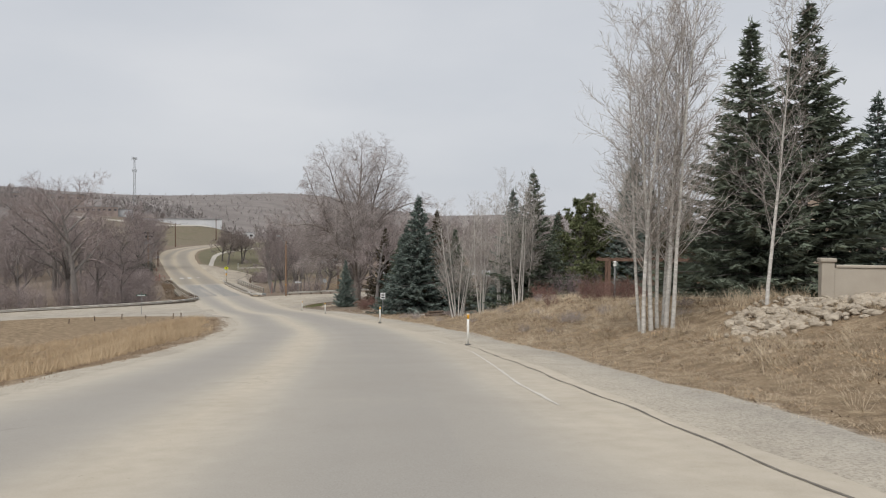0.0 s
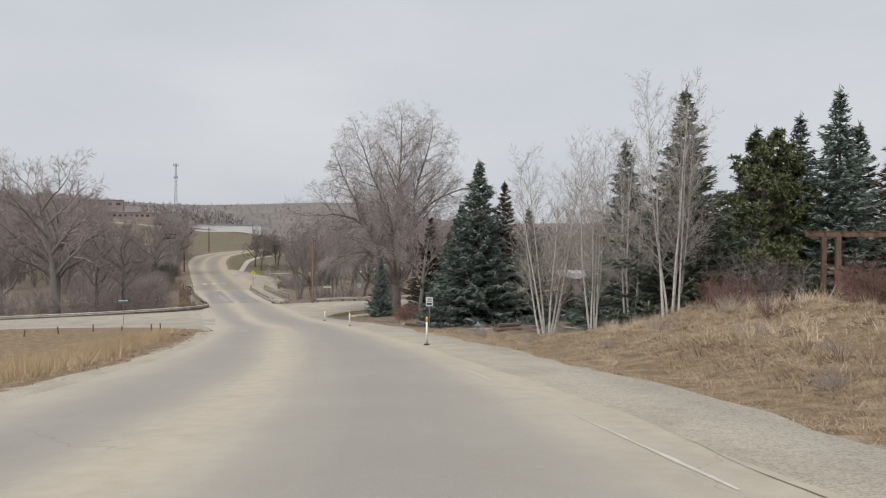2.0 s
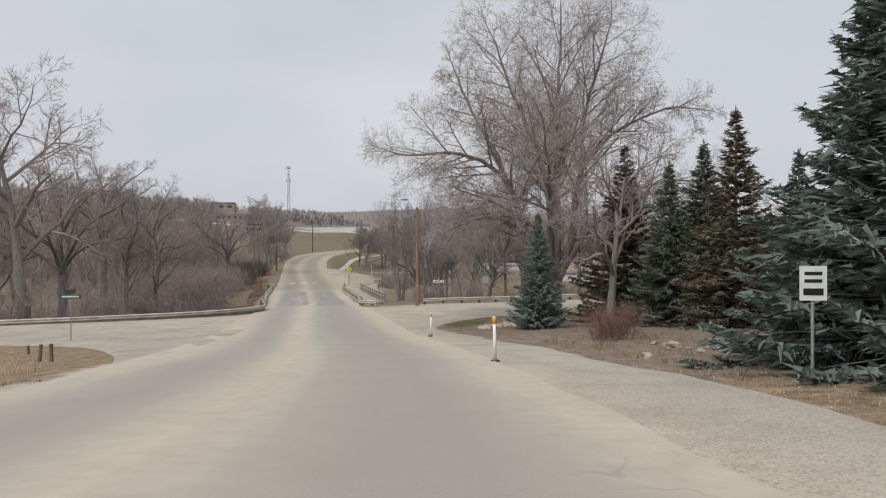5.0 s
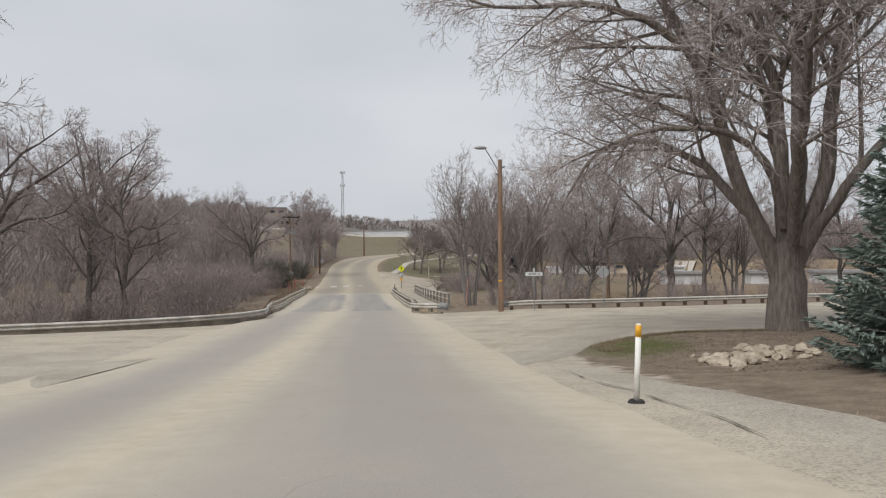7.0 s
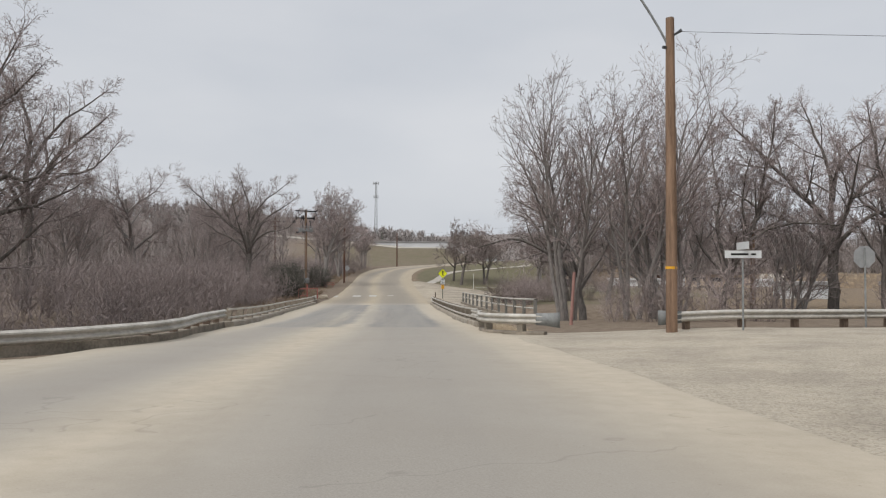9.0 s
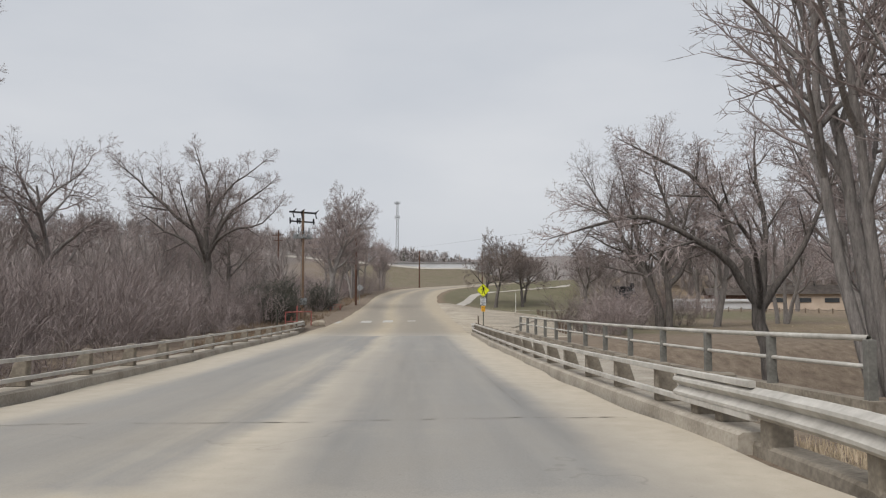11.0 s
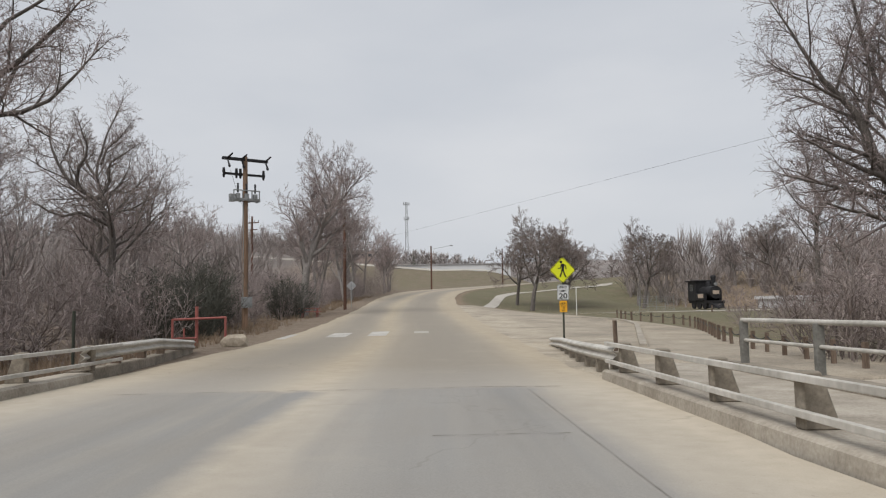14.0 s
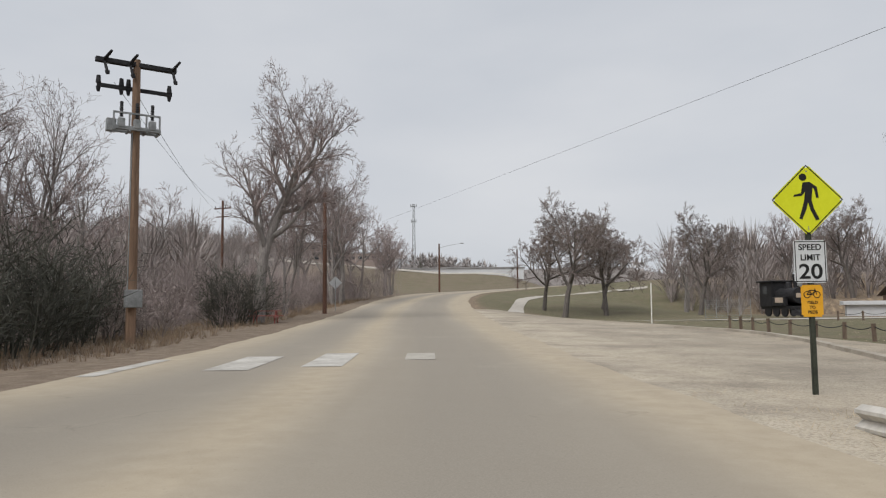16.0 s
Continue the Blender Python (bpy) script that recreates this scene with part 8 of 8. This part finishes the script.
def locomotive(x, y, turn):
    ob = empty("steam_locomotive", (x, y, land_at(x, y)), turn, "small black steam locomotive on display in the park", "locomotive")
    bm = bmesh.new()
    rod(bm, (-0.6, 0, 2.0), (2.3, 0, 2.0), 0.72, 0.72, 24)
    rod(bm, (2.3, 0, 2.0), (2.45, 0, 2.0), 0.76, 0.72, 24)
    part("boiler", bm, BLACK_IRON, ob, smooth=False)
    bm = bmesh.new()
    box(bm, -2.6, -1.05, 1.0, -0.5, 1.05, 3.3, 0.04)
    cab = part("cab", bm, BLACK_IRON, ob)
    for q in (-1.06, 1.0):
        bm = bmesh.new()
        box(bm, -2.0, q, 2.2, -1.2, q + 0.06, 2.95, 0.01)
        part("cab_window", bm, GLASS_DARK, cab)
    bm = bmesh.new()
    box(bm, -2.9, -1.25, 3.3, -0.3, 1.25, 3.46, 0.06)
    part("roof", bm, BLACK_IRON, ob)
    bm = bmesh.new()
    rod(bm, (1.9, 0, 2.6), (1.9, 0, 3.7), 0.2, 0.28, 16)
    rod(bm, (1.9, 0, 3.7), (1.9, 0, 3.95), 0.34, 0.26, 16)
    part("smokestack", bm, BLACK_IRON, ob)
    bm = bmesh.new()
    rod(bm, (0.6, 0, 2.6), (0.6, 0, 3.05), 0.3, 0.25, 14)
    bmesh.ops.create_uvsphere(bm, u_segments=14, v_segments=8, radius=0.25, matrix=Matrix.Translation((0.6, 0, 3.05)))
    part("steam_dome", bm, BLACK_IRON, ob)
    bm = bmesh.new()
    box(bm, -2.7, -0.9, 0.75, 2.7, 0.9, 1.05, 0.03)
    box(bm, -0.4, -1.1, 1.05, 1.7, -0.72, 1.9, 0.05)
    box(bm, -0.4, 0.72, 1.05, 1.7, 1.1, 1.9, 0.05)
    part("frame", bm, BLACK_IRON, ob)
    for k in (-1.5, -0.1, 1.3):
        for q in (-0.82, 0.82):
            bm = bmesh.new()
            rod(bm, (k, q - 0.07, 0.62), (k, q + 0.07, 0.62), 0.55, 0.55, 20)
            part("wheel", bm, BLACK_IRON, ob)
    bm = bmesh.new()
    vs = [bm.verts.new(v) for v in ((2.5, -0.95, 0.2), (2.5, 0.95, 0.2), (3.3, 0, 0.15), (2.5, -0.9, 0.9), (2.5, 0.9, 0.9))]
    bm.faces.new((vs[0], vs[2], vs[3])), bm.faces.new((vs[1], vs[4], vs[2])), bm.faces.new((vs[3], vs[2], vs[4])), bm.faces.new((vs[0], vs[1], vs[2])), bm.faces.new((vs[0], vs[3], vs[4], vs[1]))
    part("pilot", bm, BLACK_IRON, ob)
    for spot in ((0.2, -1.13, 1.35, 1.5, -1.09, 1.82), (2.46, -0.38, 1.8, 2.5, 0.38, 2.2)):
        bm = bmesh.new()
        box(bm, *spot, 0.01)
        part("plate", bm, STUCCO_TAN, ob, "pale tan panel")
    bm = bmesh.new()
    rod(bm, (2.3, 0, 2.95), (2.6, 0, 2.95), 0.16, 0.18, 12)
    part("headlamp", bm, STEEL_GREY, ob)
    return ob


locomotive(-50.2, 255.5, -62).scale = (1.1, 1.1, 1.1)
building(-28, 266, land_at(-28, 266), 32, 0.8, 1.3, 8, BLDG_WHITE, BLDG_WHITE, "long low white wall across the park", 0, name="low_wall")
building(-33, 274, land_at(-33, 274), 10, 6, 2.4, 10, TIMBER_RED, SHINGLE, "brown park shelter with a shingled roof", 0, 1.2, name="park_shelter")
building(-22, 262, land_at(-22, 262), 12, 7, 2.6, -10, STUCCO_TAN, SHINGLE, "low tan park building with a shingled roof", 3, 1.4, name="park_building")

building(11.5, 92.5, land_at(11.5, 92.5), 11, 7, 3.6, 8, BLDG_BRICK, BLDG_WHITE, "low house with a pale flat roof behind the spruces", 3, name="house")
for bx, by, bw in ((-14, 203, 6), (-2, 207, 4.5), (9, 211, 7), (24, 216, 6)):
    building(bx, by, land_at(bx, by), bw, 2.6, 1.7, 14, BLDG_WHITE, BLDG_ROOF, "low white trailer standing behind the riverside trees", 0, name="trailer")
stake = tagged(part("marker_stake", tubes_mesh([((0, 0, -0.2), (0.01, 0, 2.3))], 0.035, WHITE_PAINT)), "thin pale stake at the edge of the lawn", "marker post")
stake.matrix_basis = pose(-58.8, 215.0, land_at(-58.8, 215.0))
stake = tagged(part("marker_stake", tubes_mesh([((0, 0, -0.2), (0.02, 0, 1.55))], 0.04, POST_GREEN)), "thin dark steel stake behind the guardrail end", "marker post")
stake.matrix_basis = pose(-61.9, 167.4, land_at(-61.9, 167.4))

panel = empty("wire_fence", (-57.5, 246, land_at(-57.5, 246)), 5, "grey wire mesh fence panel near the locomotive", "fence")
for k in range(5):
    bm = bmesh.new()
    rod(bm, (k * 1.0, 0, -0.2), (k * 1.0, 0, 1.9), 0.03, None, 6)
    part("post", bm, STEEL_GREY, panel)
for k in range(9):
    bm = bmesh.new()
    rod(bm, (0, 0, 0.15 + k * 0.2), (4.0, 0, 0.15 + k * 0.2), 0.015, None, 4)
    part("wire", bm, STEEL_GREY, panel)


# ---- grasses ----
def meadow(name, n, area, hi, material, label, seed, keep=None, lean=0.45, blades=7, wide=0.014):
    """Tufts of grass as one mass; area: function giving n places."""
    rng = np.random.default_rng(seed)
    P = area(rng, n)
    if keep is not None:
        P = P[keep(P, rng)]
    z = land(P[:, 0], P[:, 1]) + rough(P[:, 0], P[:, 1])
    m = len(P)
    base = np.repeat(np.c_[P, z - 0.03], blades, 0)
    a = rng.uniform(0, 6.283, m * blades)
    h = np.repeat(rng.uniform(hi[0], hi[1], m), blades) * rng.uniform(0.55, 1.1, m * blades)
    r = rng.uniform(0, 0.10, m * blades)
    l = rng.uniform(0.1, 1, m * blades) * lean
    root = base + np.c_[r * np.cos(a), r * np.sin(a), 0 * a]
    tip = root + np.c_[l * h * np.cos(a), l * h * np.sin(a), h]
    q = rng.uniform(0, 6.283, m * blades)
    w = np.c_[np.cos(q), np.sin(q), 0 * q] * (wide * (0.6 + h))[:, None]
    V = np.stack([root - w, root + w, tip], 1).reshape(-1, 3)
    me = mesh_of(name, V, np.arange(len(V)).reshape(-1, 3), material, False)
    return tagged(part(name, me), label, "grass", kind="stuff")


def by_road(d0, d1, y0, y1):
    def area(rng, n):
        v = rng.uniform(along(y0), along(y1), n)
        d = rng.uniform(d0, d1, n)
        x, y, _ = road_at(d, v)
        return np.c_[x, y]
    return area


def patchy(level_, size=4.0):
    def keep(P, rng):
        f = np.sin(P[:, 0] / size + 2 * np.sin(P[:, 1] / size / 1.7)) * np.sin(P[:, 1] / size * 1.3 + 1.3 * np.sin(P[:, 0] / size))
        d, _ = to_line(P[:, 0], P[:, 1], ROAD_COARSE)
        return rng.uniform(-1, 1, len(P)) < f + level_
    return keep


meadow("dry_grass", 40000, by_road(5.2, 13.5, 4, 63), (0.04, 0.13), GRASS_DRY, "matted straw-coloured dry grass on the bank", 1, patchy(0.55, 0.9), 2.4, 8, 0.007)
meadow("dry_grass", 4200, by_road(6.3, 14.0, 6, 64), (0.12, 0.34), GRASS_DRY, "rough clumps of pale dry grass on the bank", 11, patchy(-0.1, 0.8), 1.3, 18, 0.0065)
meadow("dry_grass", 1100, by_road(9.5, 15.0, 24, 50), (0.3, 0.6), GRASS_DRY, "tall straw-coloured grass along the top of the bank", 16, patchy(-0.3, 1.3), 1.0, 14, 0.007)
meadow("leaf_litter", 16000, by_road(5.5, 14.0, 5, 64), (0.03, 0.10), LEAF_TAN, "tan leaf litter and flattened grass on the bank", 17, patchy(0.25, 0.6), 2.6, 7, 0.02)
meadow("leaf_litter", 7000, by_road(5.3, 13.0, 5, 64), (0.03, 0.09), LEAF_DARK, "dark leaf litter in the hollows of the bank", 18, patchy(-0.2, 0.8), 2.2, 6, 0.022)
meadow("dry_weed", 1500, by_road(6.4, 13, 22, 92), (0.15, 0.42), WEED, "brown dead weed stalks on the bank", 2, patchy(-0.35, 1.6), 0.9, 9, 0.010)
meadow("dry_grass", 5200, by_road(5.6, 8.4, 63, 91), (0.03, 0.09), GRASS_DRY, "dry grass and litter along the shoulder", 3, patchy(0.2, 0.7), 1.8, 7, 0.009)


def island(rng, n):
    v = rng.uniform(along(20), along(78), n)
    d = -rng.uniform(7.0, 30, n)
    x, y, _ = road_at(d, v)
    return np.c_[x, y]


def in_island(P, rng):
    x, y = P[:, 0], P[:, 1]
    d, _ = to_line(x, y, ROAD_COARSE)
    f = np.sin(x / 3.0) * np.sin(y / 4.0)
    return (d < -8.3 - 1.3 * f) & ~inside_side(x, y) & (rng.uniform(0, 1, len(x)) < smooth01(-d, 7.2, 10.0) + 0.05)


def inside_side(x, y):
    """Whether a place lies on or past the left side road."""
    near = refine([(-19.5, 73), (-25.5, 81), (-35, 89.5), (-46, 91), (-61, 80.5), (-100, 51)], 2.0)
    e, _ = to_line(x, y, near)
    return e > -1.0


meadow("golden_grass", 21000, island, (0.25, 0.72), GRASS_GOLD, "tall golden dry grass between the roads", 4, in_island, 0.8, 7, 0.007)
meadow("dry_grass", 5000, lambda rng, n: by_road(-9.8, -6.7, -6, 74)(rng, n), (0.04, 0.15), WEED, "short dead grass at the road edge", 5, patchy(0.1, 1.5))
meadow("dry_grass", 5200, by_road(-15, -9.0, 168, 262), (0.15, 0.5), WEED, "dead brown grass along the brush", 6, patchy(0.25, 3), 0.5)
meadow("dry_grass", 2600, by_road(-9.8, -7.6, 124, 170), (0.15, 0.5), WEED, "dead brown grass behind the railing", 7, None, 0.5)
meadow("dry_grass", 900, by_road(3.7, 5.6, 167, 182), (0.04, 0.16), GRASS_DRY, "ochre dry grass along the guardrail foot", 19, patchy(0.0, 0.8), 1.6, 8, 0.008)
meadow("dry_grass", 500, by_road(3.6, 4.6, 127, 133), (0.08, 0.25), GRASS_DRY, "dry grass under the guardrail", 8)
meadow("lawn_tufts", 9000, by_road(9, 40, 176, 250), (0.03, 0.10), GRASS_DRY, "short straw-green lawn tufts", 9, patchy(0.0, 5), 0.8)

GRASS_GREEN = surface("new_green_grass", (0.10, 0.12, 0.045), (0.20, 0.21, 0.09), 0.4, 3, 0.9, bump=0, island=0.3)
meadow("green_grass", 4600, lambda rng, n: np.c_[rng.normal(-17.3, 0.6, n), rng.normal(104.7, 1.5, n)], (0.03, 0.09), GRASS_GREEN, "thin new green grass at the road corner", 12, None, 0.9, 7, 0.010)
meadow("leaf_litter", 8000, lambda rng, n: np.c_[rng.uniform(-17.0, -8.5, n), rng.uniform(98, 111.5, n)], (0.02, 0.07), LEAF_DARK, "brown leaf litter under the cottonwood", 13, None, 2.4, 6, 0.022)
meadow("dead_weeds", 2600, by_road(3.5, 4.6, 167.5, 180), (0.02, 0.07), LEAF_TAN, "trampled tan weeds and litter along the guardrail foot", 31, patchy(0.3, 0.7), 2.4, 6, 0.012)
meadow("leaf_litter", 5000, by_road(5.0, 12.0, 176, 214), (0.01, 0.03), LEAF_TAN, "scattered leaf litter and twigs on the parking area", 32, patchy(0.45, 0.75), 3.0, 5, 0.012)
# cracks, joints and worn paint on the asphalt
CRACK = surface("crack_filler", (0.12, 0.105, 0.09), (0.20, 0.18, 0.15), 3, 30, 0.9, bump=0.2)
EDGE_PAINT = surface("worn_edge_paint", (0.47, 0.44, 0.385), (0.58, 0.555, 0.50), 1.5, 12, 0.85, bump=0.1)
SEAM = surface("tar_seam", (0.2, 0.187, 0.168), (0.29, 0.272, 0.244), 3, 30, 0.9, bump=0.2)
rng_e = np.random.default_rng(6)


def surface_line(name, d, v0, v1, wide, material, label, category, step=0.25, lift=0.057, fade=0, ragged=0.5):
    """A thin ragged line along the road; d: metres to the right of its line, at each place along it."""
    p = road_run(d, v0, v1, step, lift)
    n = len(p)
    w = wide * (1 - ragged + ragged * 2 * np.abs(np.sin(np.arange(n) * 0.37)) * rng_e.uniform(0.3, 1.2, n))
    if fade:
        w = w * np.clip((n - np.arange(n)) / fade, 0.0, 1.0)
    q = np.gradient(p[:, :2], axis=0)
    q /= np.linalg.norm(q, axis=1)[:, None]
    side = np.c_[q[:, 1], -q[:, 0], 0 * w]
    jit = rng_e.normal(0, wide * 0.35 * ragged, n)
    V = np.concatenate([p + side * (jit + w)[:, None], p + side * (jit - w)[:, None]])
    me = mesh_of(name, V, [(k, k + 1, n + k + 1, n + k) for k in range(n - 1)], material)
    return tagged(part(name, me), label, category, kind="structure")


def cross_line(v, d0, d1, label, skew=0.0):
    """A ragged crack across the road."""
    ds = np.arange(d0, d1, 0.15)
    vs = v + skew * (ds - d0) + np.cumsum(rng_e.normal(0, 0.02, len(ds)))
    w = 0.016 * np.clip(rng_e.normal(0.5, 0.6, len(ds)), 0.05, 1.6)
    V = [np.array(road_at(a, b + s * c)) + (0, 0, 0.057) for s in (-1, 1) for a, b, c in zip(ds, vs, w)]
    n = len(ds)
    tagged(part("asphalt_crack", mesh_of("asphalt_crack", V, [(k, k + 1, n + k + 1, n + k) for k in range(n - 1)], CRACK)), label, "crack", kind="structure")


surface_line("asphalt_crack", lambda v: 3.4 + 0.03 * math.sin(v * 0.9) + 0.025 * math.sin(v * 2.3), along(2), along(32), 0.018, CRACK, "dark ragged crack along the edge of the asphalt", "crack", fade=40)
surface_line("asphalt_crack", lambda v: 4.1 + 0.08 * math.sin(v * 0.7) + 0.05 * math.sin(v * 2.1), along(89), along(99), 0.012, CRACK, "thin crack along the gravelly corner of the road", "crack", fade=20, ragged=0.9)
for y0, y1 in ((12, 26), (28.5, 33), (38, 41.5)):
    surface_line("edge_line", lambda v: float(np.interp(v, [along(15), along(24), along(48), along(95), along(172), along(182)], [2.5, 3.0, 2.2, 2.1, 2.35, 2.8])), along(y0), along(y1), 0.028, EDGE_PAINT,
                 "worn pale edge line on the asphalt", "road marking", lift=0.0555, fade=12, ragged=0.35)
surface_line("asphalt_crack", 1.66, along(136), along(165), 0.0045, SEAM, "dark seam along the sealed bridge surface", "crack", ragged=0.4)
for y0, a, b in ((155.3, -5.1, -2.6), (155.8, -0.9, 1.8), (147.0, -4.8, -2.4), (146.4, -0.8, 1.6), (165.2, -5.6, 2.6), (134.5, -5.8, 3.0), (160.8, 0.0, 1.6)):
    cross_line(along(y0), a, b, "dark ragged crack across the bridge surface", 0.03)

corner = refine([(-17.9, 103.6), (-18.4, 106.0), (-16.8, 108.8), (-9, 112.9), (5, 120.7)], 0.5)


def along_corner(wide):
    def area(rng, n):
        i = rng.uniform(0, len(corner) - 1, n)
        k = np.arange(len(corner))
        return np.c_[np.interp(i, k, corner[:, 0]) + rng.normal(0, wide, n), np.interp(i, k, corner[:, 1]) + rng.normal(0, wide, n)]
    return area


meadow("leaf_litter", 2600, along_corner(0.2), (0.06, 0.13), WEED, "brown leaf litter and dead grass along the side road", 14, None, 2.0, 6, 0.018)
meadow("green_grass", 1500, along_corner(0.22), (0.06, 0.12), GRASS_GREEN, "thin green grass along the side road edge", 15, None, 0.9, 6, 0.010)
